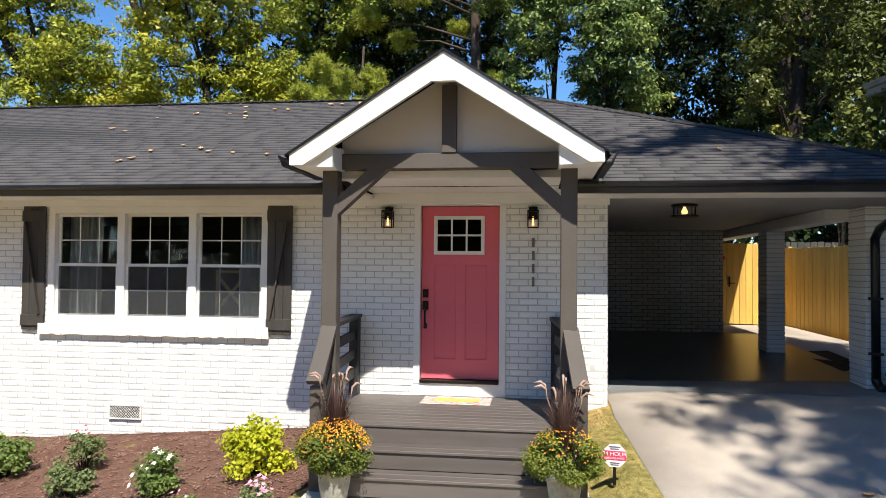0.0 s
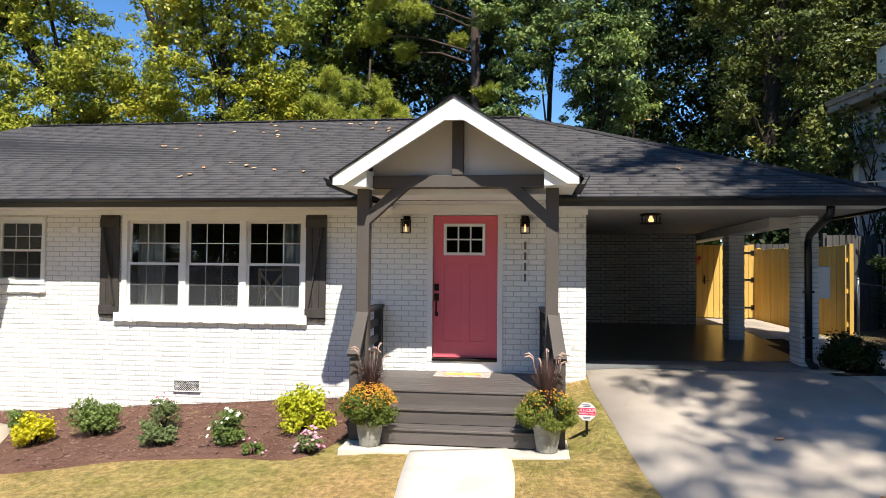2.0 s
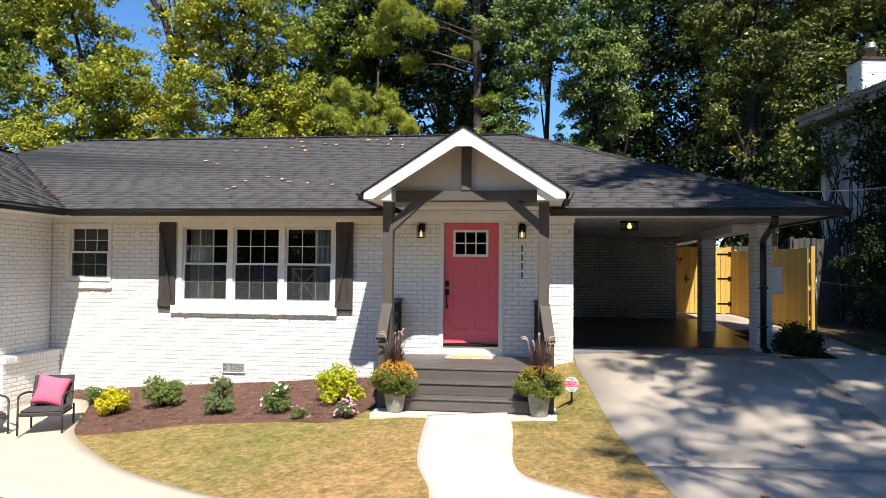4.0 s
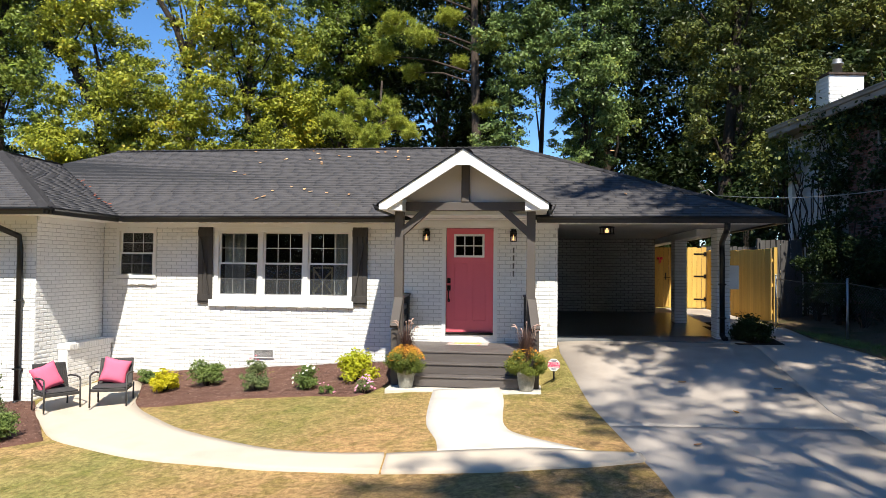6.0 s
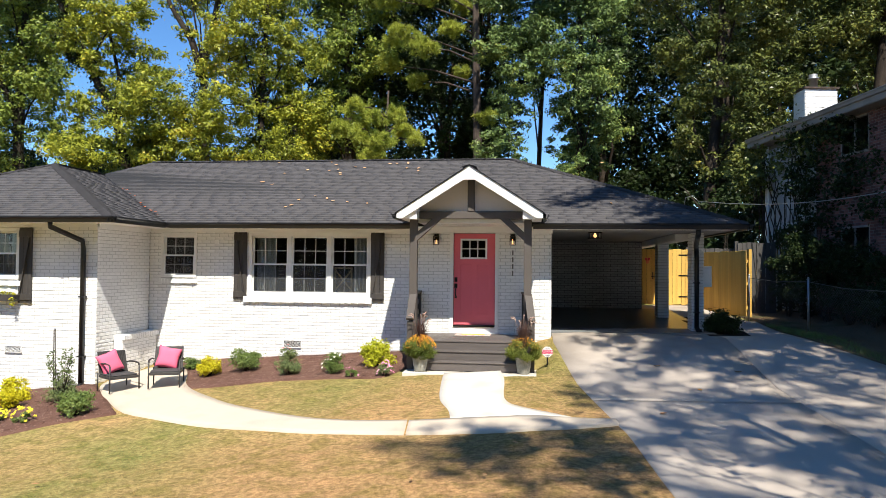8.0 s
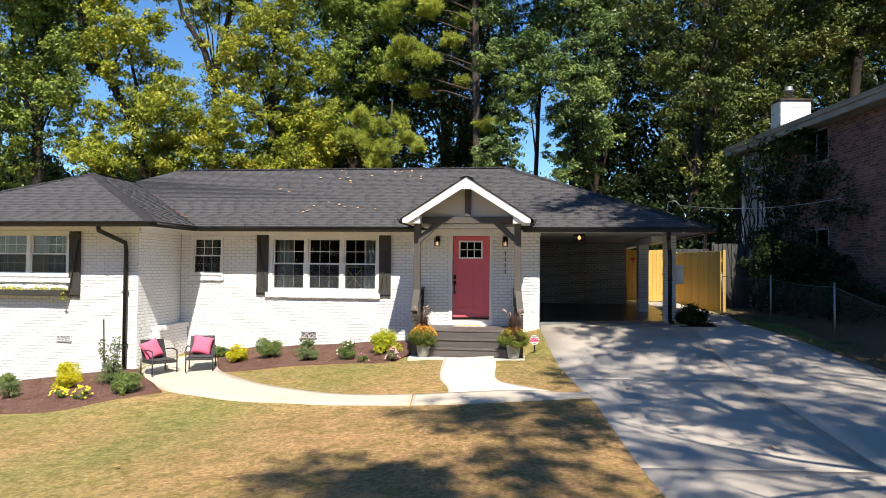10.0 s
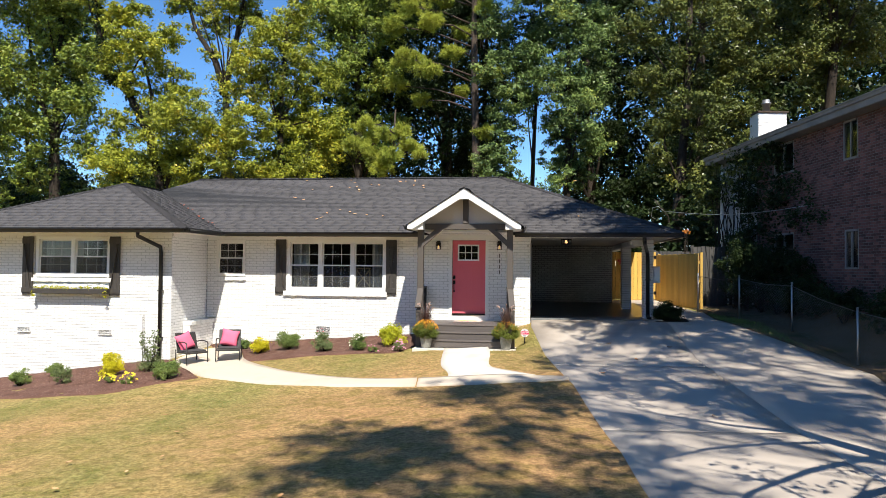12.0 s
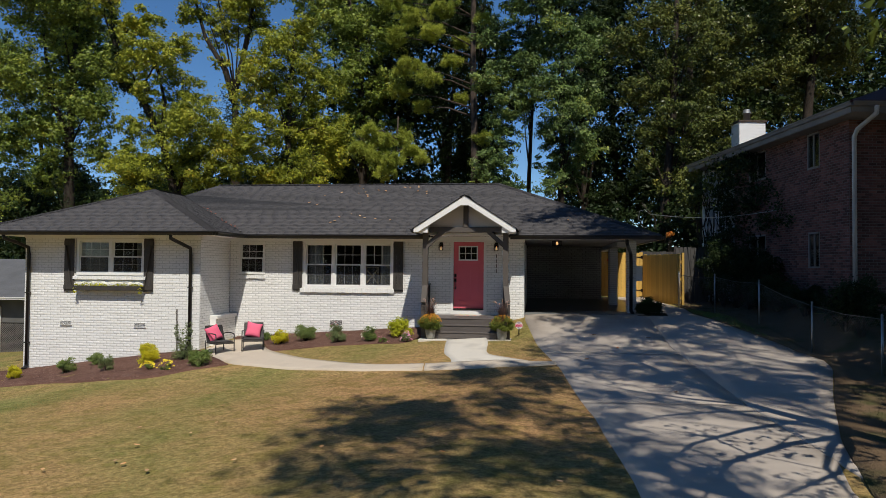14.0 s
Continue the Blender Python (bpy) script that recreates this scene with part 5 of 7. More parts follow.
def pine(x, y, h, lobes, label, trunk_r=0.30):
    """A tall pine: a straight trunk whose boughs end in tufts of long needles; lobes are (dx, z, radius)."""
    z0 = ground_z(x, y) - 0.1
    t = empty("pine_tree", (x, y, z0), label, "tree")
    bm = bmesh.new()
    path = [Vector((0.10 * math.sin(k * 0.9), 0.10 * math.cos(k), h * k / 8)) for k in range(9)]
    tube(bm, path, [trunk_r * (1 - 0.65 * k / 8) for k in range(9)], 10)
    tufts = []
    for dx, z, r in lobes:
        c = Vector((dx, random.uniform(-1.0, 0.6), z))
        i = max(0.0, min(7.9, (z - 0.25 * abs(dx)) / h * 8))
        a = path[int(i)].lerp(path[int(i) + 1], i % 1)
        tube(bm, [a, a.lerp(c, 0.5) + Vector((0, 0, 0.25)), c], [0.065, 0.045, 0.018], 5)
        for k in range(int(40 * r)):
            q = Vector(RNG.normal(size=3)).normalized() * (r * random.uniform(0.25, 1.0))
            q.z *= 0.62
            tufts.append(c + q)
            if k % 3 == 0:
                tube(bm, [c - q * 0.2, c + q], [0.014, 0.006], 4, cap=False)
    for k in range(9):                                          # dead stubs
        z = h * random.uniform(0.25, 0.6)
        a = path[int(z / h * 8)]
        g = random.uniform(0, math.tau)
        tube(bm, [(a.x, a.y, z), (a.x + 0.9 * math.cos(g), a.y + 0.9 * math.sin(g), z + 0.2)], [0.03, 0.008], 5)
    part("trunk", bm, M_PINE_BARK, t)
    c = np.array([tuple(p) for p in tufts])
    per = 130
    n = len(c) * per
    idx = np.repeat(np.arange(len(c)), per)
    d = RNG.normal(size=(n, 3)) + (0, 0, 0.35)
    d /= np.linalg.norm(d, axis=1)[:, None]
    base = c[idx] + RNG.normal(size=(n, 3)) * 0.035
    ln = RNG.uniform(0.18, 0.34, n)[:, None]
    side = np.cross(d, RNG.normal(size=(n, 3)))
    side /= np.linalg.norm(side, axis=1)[:, None]
    v = np.stack([base - side * 0.013, base + side * 0.013, base + d * ln], 1).reshape(-1, 3)
    soup("crown", v, np.arange(3 * n).reshape(-1, 3), M_NEEDLE, t)
    return t


# the tall trees behind the house
lobed_tree(-32.1, 27, [[(0, 0), (0.1, 7), (-0.1, 13), (0.3, 18), (0.5, 25)], [(0, 14), (-1.4, 17), (-2.4, 22)]],
           [(-2.6, 18.7, 2.5), (0.5, 20.5, 2.5), (-3.2, 15.3, 1.5), (2.3, 16.0, 1.6), (-2.0, 22.6, 2.5), (2.3, 13.2, 1.2), (0.3, 25.2, 2.5), (-1.7, 11.6, 1.4), (-3.6, 24.9, 2.2), (-5.5, 19.5, 2.0), (-5.0, 14.0, 1.6), (0.0, 17.0, 1.8), (-1.2, 14.2, 1.5), (1.3, 22.8, 1.8), (2.9, 19.2, 1.3)],
           M_LEAF_B, "tall leafy tree with a dark ivy-clad trunk", 0.14, 2300, 0.5, ivy=1.35)
lobed_tree(-19.6, 20, [[(0, 0), (0, 6), (-1.3, 11.6), (-2.9, 14.6), (-4.1, 15.3), (-4.7, 17.5), (-5.3, 22)], [(-0.6, 8), (0.6, 11), (1.6, 13)], [(-1.3, 11.6), (-1.2, 14), (-2.3, 18.5)]],
           [(-2.7, 17.2, 1.05), (-1.2, 16.4, 1.25), (-0.4, 14.3, 1.35), (-1.4, 12.6, 1.1), (1.0, 12.2, 1.5), (-0.4, 10.5, 1.5), (2.7, 11.5, 1.3), (1.6, 9.9, 1.2), (-2.3, 18.9, 0.8), (-2.7, 9.6, 1.25), (-5.2, 20.5, 0.9), (-4.4, 18.6, 0.6), (-3.5, 16.0, 0.75), (-3.2, 18.6, 0.8), (-0.4, 17.7, 0.8), (-2.9, 12.3, 0.85), (-3.5, 10.4, 1.1), (-2.2, 14.6, 0.8)],
           M_LEAF_A, "leaning yellow-green tree behind the roof", 0.10, 5000, trunk_r=0.3, ivy=0.34)
lobed_tree(-18.2, 24.5, [[(0, 0), (0.1, 7), (0, 13), (-0.1, 15.4)], [(-0.1, 14.8), (-0.7, 17), (-2.3, 19.4), (-3.3, 22.5)], [(-0.1, 14.8), (0.5, 17.8), (1.0, 20.4), (1.4, 23.4)]],
           [(-1.3, 20.1, 1.2), (-0.1, 21.6, 1.4), (-2.6, 22.2, 0.9), (1.4, 20.0, 0.8), (2.0, 22.5, 1.3), (-1.7, 23.8, 1.3), (0.9, 17.5, 0.5), (-0.9, 17.6, 0.5), (1.2, 21.3, 1.0), (-3.2, 20.8, 0.8)],
           M_LEAF_A, "tall forked tree with thin yellow-green leaves and ivy", 0.11, 3800, 0.5, ivy=1.25)
lobed_tree(-12.7, 20, [[(0, 0), (0.2, 5), (-0.2, 11), (0.1, 17)]],
           [(-0.7, 15.5, 1.5), (-1.7, 13.6, 1.5), (1.0, 14.1, 1.5), (0.0, 11.8, 1.7), (2.0, 11.4, 1.35), (-1.7, 11.2, 1.25), (1.3, 9.5, 1.5), (-1.0, 8.9, 1.4), (-2.9, 9.3, 1.2), (0.4, 17.2, 0.95)],
           M_LEAF_A, "broad tree turning yellow-green", ivy=0.3)
lobed_tree(-9.5, 26, [[(0, 0), (-0.2, 8), (-0.4, 16), (-1.5, 22)]],
           [(-0.6, 15.4, 1.5), (0.0, 13.3, 1.3), (-1.6, 18.2, 1.6), (-1.7, 10.8, 1.45), (0.5, 10.4, 1.1), (-3.0, 20.1, 1.4), (-0.1, 19.8, 1.6), (-4.0, 21.5, 1.6), (1.8, 14.6, 1.2), (2.2, 17.9, 1.3), (-5.2, 18.0, 1.0), (2.6, 21.0, 1.4), (2.0, 11.5, 1.0)],
           M_LEAF_B, "tall grey-green tree behind the roof ridge", 0.12, 3200, 0.34)
pine(-1.8, 22.3, 26, [(-3.7, 17.3, 1.1), (-4.7, 16.2, 1.0), (-2.5, 16.3, 0.85), (-4.1, 14.3, 1.1), (-2.8, 13.6, 1.0), (-1.4, 14.7, 0.8), (-4.8, 13.0, 0.8), (-3.3, 12.1, 0.7), (-5.2, 18.8, 1.1), (-1.8, 18.0, 1.0), (0.7, 17.3, 0.75), (-0.7, 12.5, 0.6),
                      (0.6, 9.9, 0.65), (1.3, 13.5, 0.55), (-0.9, 16.1, 0.65), (-3.4, 20.5, 1.2), (-0.6, 20.0, 1.1), (1.2, 21.5, 1.0)], "tall pine with bright green needle tufts")
pine(-6.0, 19, 11, [(-1.6, 10.1, 0.8), (-0.7, 9.6, 0.8), (0.3, 9.8, 0.75), (0.8, 9.1, 0.75), (-1.3, 8.7, 0.8), (0.0, 8.4, 0.8), (1.4, 8.6, 0.55), (-2.1, 9.1, 0.6), (-0.5, 7.7, 0.75)], "small pine with a few browned needle tufts", 0.12)
lobed_tree(3.5, 21.5, [[(0, 0), (0, 6), (0.2, 11), (-0.2, 18)]],
           [(-1.3, 14.7, 1.5), (-2.7, 13.1, 1.2), (-0.1, 15.7, 1.25), (1.0, 13.9, 1.35), (-3.2, 10.8, 1.15), (-0.5, 11.8, 1.4), (0.5, 9.8, 1.4), (-0.3, 7.8, 1.0), (1.4, 11.8, 1.05), (1.5, 15.5, 1.2), (-3.5, 7.8, 0.8), (-1.7, 17.1, 1.4), (-4.0, 15.5, 1.1), (0.6, 6.7, 0.85), (0.3, 18.2, 1.4), (-0.6, 6.2, 0.8), (-0.5, 9.4, 0.9), (-3.3, 9.4, 0.95), (-3.4, 6.3, 0.85), (-4.4, 7.2, 0.95), (-4.3, 12.6, 0.9), (1.6, 8.2, 0.9), (-2.0, 11.7, 0.75), (-1.9, 13.3, 0.8), (-2.7, 6.2, 0.55)],
           M_LEAF_E, "leafy blue-green tree behind the carport", 0.10, 4400, 0.26, grow=1.2, high=[(-1.5, 21.5, 2.4), (1.6, 21.0, 2.4), (0.2, 24.0, 2.4)])
lobed_tree(7.9, 13.5, [[(0, 0), (0.3, 5), (0.6, 9), (0.8, 15)]],
           [(0.3, 10.2, 1.3), (-1.0, 9.9, 0.9), (2.0, 9.6, 1.2), (1.0, 8.3, 1.1), (-0.3, 8.1, 1.0), (2.7, 8.2, 0.95), (0.5, 5.5, 0.85), (1.5, 6.8, 0.9), (1.2, 12.0, 1.2), (3.2, 11.2, 1.2), (-1.5, 12.3, 1.0), (-0.2, 13.6, 1.2), (2.0, 14.0, 1.2), (3.4, 12.9, 1.05), (-0.7, 6.4, 0.65), (2.4, 5.8, 0.8)],
           M_LEAF_D, "big olive tree with sunlit clumps beside the brick house", 0.085, 6000, 0.3, grow=1.08)
lobed_tree(15.3, 15.5, [[(0, 0), (-0.2, 6), (0.2, 11), (0.3, 17)]],
           [(-0.7, 11.7, 1.3), (0.8, 12.4, 1.55), (-1.8, 10.7, 1.0), (0.0, 10.1, 1.05), (2.1, 11.9, 1.4), (-2.2, 12.6, 1.2), (-0.7, 9.0, 0.65), (-1.2, 14.2, 1.4), (1.5, 14.3, 1.65), (-3.1, 10.2, 0.85), (-3.2, 7.0, 0.95), (-2.6, 8.6, 0.7)],
           M_LEAF_D, "big tree behind the brick house", 0.09, 5200, 0.35, grow=1.08, high=[(-1.5, 17.4, 2.4), (1.8, 17.6, 2.4), (0.2, 20.4, 2.4)])
tree(24.5, 14, 22, 5.0, 6.0, M_LEAF_D, 40, 400, 0.24, 0.4, "big tree behind the brick house", corners=3)
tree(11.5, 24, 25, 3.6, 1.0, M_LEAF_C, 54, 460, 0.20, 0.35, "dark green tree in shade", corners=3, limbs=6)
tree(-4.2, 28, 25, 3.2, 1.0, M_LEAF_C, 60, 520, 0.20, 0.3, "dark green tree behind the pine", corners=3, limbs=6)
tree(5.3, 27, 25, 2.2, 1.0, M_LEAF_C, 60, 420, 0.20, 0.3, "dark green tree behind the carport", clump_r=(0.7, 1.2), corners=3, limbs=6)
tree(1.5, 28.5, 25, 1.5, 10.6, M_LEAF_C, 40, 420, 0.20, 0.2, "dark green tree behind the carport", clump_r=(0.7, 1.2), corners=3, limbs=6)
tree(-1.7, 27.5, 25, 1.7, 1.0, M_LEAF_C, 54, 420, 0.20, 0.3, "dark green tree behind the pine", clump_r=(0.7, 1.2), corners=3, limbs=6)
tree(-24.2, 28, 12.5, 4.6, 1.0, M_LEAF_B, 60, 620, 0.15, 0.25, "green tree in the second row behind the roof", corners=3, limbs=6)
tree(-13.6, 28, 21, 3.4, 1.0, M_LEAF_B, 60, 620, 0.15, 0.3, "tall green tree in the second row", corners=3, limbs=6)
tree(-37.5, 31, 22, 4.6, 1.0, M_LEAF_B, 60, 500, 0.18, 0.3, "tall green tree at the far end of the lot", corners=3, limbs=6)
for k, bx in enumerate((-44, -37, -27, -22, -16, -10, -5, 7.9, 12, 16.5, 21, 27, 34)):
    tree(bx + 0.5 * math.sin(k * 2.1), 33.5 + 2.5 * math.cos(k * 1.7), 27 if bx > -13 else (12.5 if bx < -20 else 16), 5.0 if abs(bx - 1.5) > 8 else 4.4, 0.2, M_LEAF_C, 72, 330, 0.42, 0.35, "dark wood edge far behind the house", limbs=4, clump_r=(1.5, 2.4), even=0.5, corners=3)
# trees of the front yard and lot line, which shade the lawn and the drive
tree(8.2, -25.4, 21.4, 3.1, 13.4, M_LEAF_B, 44, 215, 0.18, 0.3, "front-yard tree beside the drive", clump_r=(0.6, 1.2), limbs=26, shift=(-3.4, 0.3), even=0.3, sway=0.6)
tree(10.2, -23.6, 21.6, 1.7, 18.4, M_LEAF_B, 12, 260, 0.18, 0.26, "tall young tree beside the drive", clump_r=(0.5, 1.0), limbs=12, shift=(-3.9, 1.2), even=0.3)
tree(13.2, -14.4, 18.4, 2.2, 15.8, M_LEAF_B, 17, 270, 0.20, 0.3, "slender lot-line tree that dapples the carport mouth", clump_r=(0.5, 1.0), limbs=12, shift=(-4.9, 1.5), even=0.3)


def bare_limb_tree(x, y):
    """A leaning half-bare tree at the edge of the drive with long low limbs reaching towards the street."""
    z0 = ground_z(x, y) - 0.1
    t = empty("tree", (x, y, z0), "leaning half-bare tree with long low limbs", "tree")
    bm = bmesh.new()
    trunk = [Vector(p) for p in ((0, 0, 0), (-0.2, 0, 2.2), (-0.4, 0.05, 4), (-0.75, 0.0, 6.4), (-1.0, 0.4, 9), (-1.1, 1.0, 12))]
    tube(bm, trunk, (0.22, 0.18, 0.16, 0.13, 0.09, 0.04), 9)
    tips = []
    for at, end, bow, r in ((3.2, (-2.75, -4.6, 5.0), 0.5, 0.09), (3.6, (-2.0, -4.9, 5.4), -0.4, 0.085), (3.4, (-1.0, -5.2, 5.9), 0.3, 0.075), (4.3, (-3.1, -3.8, 5.1), 0.4, 0.07),
                            (5.2, (-3.05, -2.0, 6.0), 0.3, 0.06), (5.8, (-3.2, 0.2, 8.2), -0.3, 0.06), (6.6, (1.6, -1.8, 10.2), 0.3, 0.06), (7.5, (-3.0, 1.6, 11.0), 0.3, 0.05)):
        k = max(i for i, p in enumerate(trunk) if p.z <= at)
        a = trunk[k].lerp(trunk[k + 1], (at - trunk[k].z) / (trunk[k + 1].z - trunk[k].z))
        e = Vector(end)
        s = (e - a).cross(Z).normalized() * bow
        line = [a, a.lerp(e, 0.3) + s * 0.8, a.lerp(e, 0.62) + s, e]
        tube(bm, line, [r, r * 0.8, r * 0.55, r * 0.2], 7)
        for f in (0.35, 0.5, 0.65, 0.8, 0.92):
            q = a.lerp(e, f) + s * math.sin(math.pi * f)
            w = q + Vector((random.uniform(-1, 1), random.uniform(-1, 1), random.uniform(0.1, 0.8)))
            tube(bm, [q, q.lerp(w, 0.5) + Vector((0, 0, 0.1)), w], [r * 0.3, r * 0.2, 0.006], 5)
            tips.append(w)
    part("trunk", bm, M_BARK, t)
    keep = [tuple(p) for k, p in enumerate(tips) if k % 2 or k > 22]
    leaf_cloud("crown", keep, [random.uniform(0.3, 0.6) for _ in keep], 70, 0.14, M_LEAF_B, t, even=0.4, corners=3)
    return t


bare_limb_tree(7.6, -13.2)
tree(12.4, -24.6, 24.0, 2.5, 18.5, M_LEAF_B, 20, 260, 0.20, 0.34, "tall slender tree near the street", clump_r=(0.7, 1.3), limbs=12, shift=(-3.1, 1.8), even=0.3)
tree(13.6, -21.5, 25.0, 4.6, 18.0, M_LEAF_B, 36, 250, 0.20, 0.4, "tall large unseen tree at the lot line shading the drive", clump_r=(0.7, 1.4), limbs=18, shift=(-2.1, 2.4), even=0.35)
tree(11.6, -9.6, 19.5, 3.0, 14.0, M_LEAF_B, 34, 380, 0.20, 0.34, "tall slender tree at the lot line", clump_r=(0.7, 1.3), limbs=12, shift=(-3.05, 0.9), even=0.3)
# dense trees out of view, added to hold sky light off house and drive
tree(14.6, -6.6, 13.5, 4.0, 9.0, M_LEAF_C, 60, 420, 0.30, 0.4, "large unseen tree added to shade the brick house", even=0.6, shift=(-1.8, 0.0))
tree(15.0, -12.5, 13.5, 4.0, 8.6, M_LEAF_C, 50, 360, 0.30, 0.4, "large unseen tree at the lot line", even=0.6)
tree(18.5, -7.0, 19, 5.2, 7.5, M_LEAF_C, 50, 360, 0.30, 0.4, "large unseen tree added to shade the brick house")
tree(15.6, -21.0, 17, 4.8, 8.0, M_LEAF_C, 50, 360, 0.28, 0.4, "large unseen tree near the street", even=0.6)
tree(20.5, -11.0, 19, 5.5, 5.0, M_LEAF_C, 50, 420, 0.26, 0.4, "large unseen tree beyond the brick house")
for k, bx in enumerate((-34, -25, -16, -7, 2, 11, 20, 30)):
    tree(bx, -46 + 3 * math.sin(k * 2.3), 19 + 3 * math.cos(k), 5.6, 0.5, M_LEAF_D, 56, 120, 0.8, 0.35, "leafy tree across the street", limbs=4, clump_r=(1.4, 2.2), even=0.5, corners=3)
for k, bx in enumerate((-30, -21, -12, -3, 6, 15, 25)):
    tree(bx, -56 + 2 * math.sin(k * 1.9), 21 + 2 * math.cos(k * 2.0), 6.0, 0.3, M_LEAF_C, 44, 90, 1.1, 0.35, "leafy tree across the street", limbs=4, clump_r=(1.8, 2.6), even=0.5, corners=3)
for bx, by, bh in ((5.5, 13.5, 4.5), (7.8, 12.0, 5.0), (10.0, 14.5, 6.5), (13.0, 16.0, 7.0), (-15.5, 12.5, 3.6), (-18.0, 14.0, 4.0), (-21.0, 16.0, 4.5), (-25.0, 17.0, 5.0)):
    tree(bx, by, bh, 1.9, 0.2, M_LEAF_C if bx > 0 else M_LEAF_B, 30, 240, 0.20, 0.08, "dense green thicket at the back of the lot", clump_r=(0.6, 1.0), limbs=8, name="thicket")


# ---------------------------------------------------------------- the brick house next door
TURN = 8.3
neighbour = empty("neighbour_house", (9.95, -1.55, 0), "two-storey red brick house in deep shade with vines", "house")
neighbour.rotation_euler = (0, 0, radians(TURN))
HX, HL, HZ = 0.45, 10.4, 6.08
NW = [(1.58, 2.26, 5.0, 6.05), (4.95, 6.22, 5.08, 6.05), (1.58, 2.22, 2.07, 3.13), (4.95, 6.22, 2.12, 3.2)]
wall_a = part("wall", wall_solid(bmesh.new(), 0.1, HL, -0.3, HZ, NW, lambda u, z, k: Vector((HX + 0.004 + 0.25 * k, u, z))), M_RED_MORTAR, neighbour)
wall_b = part("wall", wall_solid(bmesh.new(), HX, 12.0, -0.3, HZ, [(1.6, 2.9, 4.9, 6.0)], lambda u, z, k: Vector((u, 0.104 + 0.25 * k, z))), M_RED_MORTAR, neighbour)
part("wall", boxes((HX + 0.26, 12.0, HL - 0.3, HL, -0.3, HZ), (11.75, 12.0, 0.4, HL - 0.3, -0.3, HZ)), M_RED_MORTAR, neighbour)
brickwork("brickwork", list(brick_cells(0.1, 7.45, -0.3, HZ, NW)), Vector((HX, 0, 0)), Y, -X, M_RED_BRICK, wall_a, "courses of red and brown brick")
brickwork("brickwork", list(brick_cells(HX, 5.5, -0.3, HZ, [(1.6, 2.9, 4.9, 6.0)])), Vector((0, 0.1, 0)), X, -Y, M_RED_BRICK, wall_b, "courses of red and brown brick")
M_OLDTRIM = mat("weathered_trim", (0.27, 0.258, 0.243), (0.20, 0.19, 0.18), 2, 0.7, 50, 0.12, 0.1)
M_SPOUT = mat("chalky_white_metal", (0.62, 0.62, 0.61), (0.50, 0.50, 0.49), 3, 0.6, 50, 0.12, 0.1)
# black for sheets behind the panes that stand in for unlit rooms
M_NDARK = mat("unlit_room_black", (0.010, 0.010, 0.011), (0.014, 0.013, 0.013), 2, 0.4, 30, 0.1, 0.05)
for u0, u1, z0, z1 in NW:
    w = part("window", boxes((HX, HX + 0.06, u0, u0 + 0.035, z0, z1), (HX, HX + 0.06, u1 - 0.05, u1, z0, z1), (HX - 0.02, HX + 0.06, u0 + 0.05, u1 - 0.05, z0, z0 + 0.05),
                            (HX - 0.02, HX + 0.06, u0 + 0.05, u1 - 0.05, z1 - 0.05, z1), (HX, HX + 0.05, (u0 + u1) / 2 - 0.02, (u0 + u1) / 2 + 0.02, z0 + 0.05, z1 - 0.05)), M_OLDTRIM, neighbour, "weathered white window frame")
    part("pane", boxes((HX + 0.03, HX + 0.036, u0 + 0.05, u1 - 0.05, z0 + 0.05, z1 - 0.05)), M_GLASS, w).visible_shadow = False
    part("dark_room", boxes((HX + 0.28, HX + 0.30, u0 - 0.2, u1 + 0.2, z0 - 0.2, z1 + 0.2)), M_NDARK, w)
bm = bmesh.new()
for k in range(42):
    z = -0.2 + k * 0.15
    if z < HZ - 0.15:
        bm2 = prism([(HX - 0.012, 7.46, z), (HX - 0.004, 7.46, z + 0.148), (HX + 0.003, 7.46, z + 0.148), (HX + 0.003, 7.46, z)], (0, HL - 7.46, 0))
        me = bpy.data.meshes.new("lap")
        bm2.to_mesh(me)
        bm2.free()
        bm.from_mesh(me)
        bpy.data.meshes.remove(me)
part("siding", bm, mat("old_lap_siding", (0.42, 0.43, 0.43), (0.33, 0.34, 0.34), 1.4, 0.7, 40, 0.15, 0.1), neighbour, "weathered pale lap siding")
w = part("window", boxes((1.6, 2.9, 0.08, 0.12, 4.9, 4.95), (1.6, 1.65, 0.08, 0.12, 4.95, 6.0), (2.85, 2.9, 0.08, 0.12, 4.95, 6.0)), M_TRIM, neighbour)
part("pane", boxes((1.65, 2.85, 0.14, 0.146, 4.95, 6.0)), M_GLASS, w)
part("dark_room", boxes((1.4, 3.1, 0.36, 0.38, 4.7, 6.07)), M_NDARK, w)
part("soffit", boxes((0.0, 12.2, -0.80, HL + 0.5, HZ, HZ + 0.03)), M_OLDTRIM, neighbour)
part("gutter", gutter_run((0.0, -0.90, 6.36), (0.0, HL + 0.5, 6.36), (-1, 0, 0)), M_OLDTRIM, neighbour)
part("gutter", gutter_run((0.0, -0.80, 6.36), (12.2, -0.80, 6.36), (0, -1, 0)), M_OLDTRIM, neighbour)
part("fascia", boxes((-0.02, 0.005, -0.80, HL + 0.5, 6.1, 6.36), (0.005, 12.2, -0.82, -0.795, 6.1, 6.36)), M_OLDTRIM, neighbour)
A, B, C, D = Vector((-0.06, -0.90, 6.38)), Vector((12.2, -0.90, 6.38)), Vector((12.2, HL + 0.52, 6.38)), Vector((-0.06, HL + 0.52, 6.38))
R0, R1 = Vector((6.0, 5.2, 8.75)), Vector((6.2, HL - 5.1, 8.75))
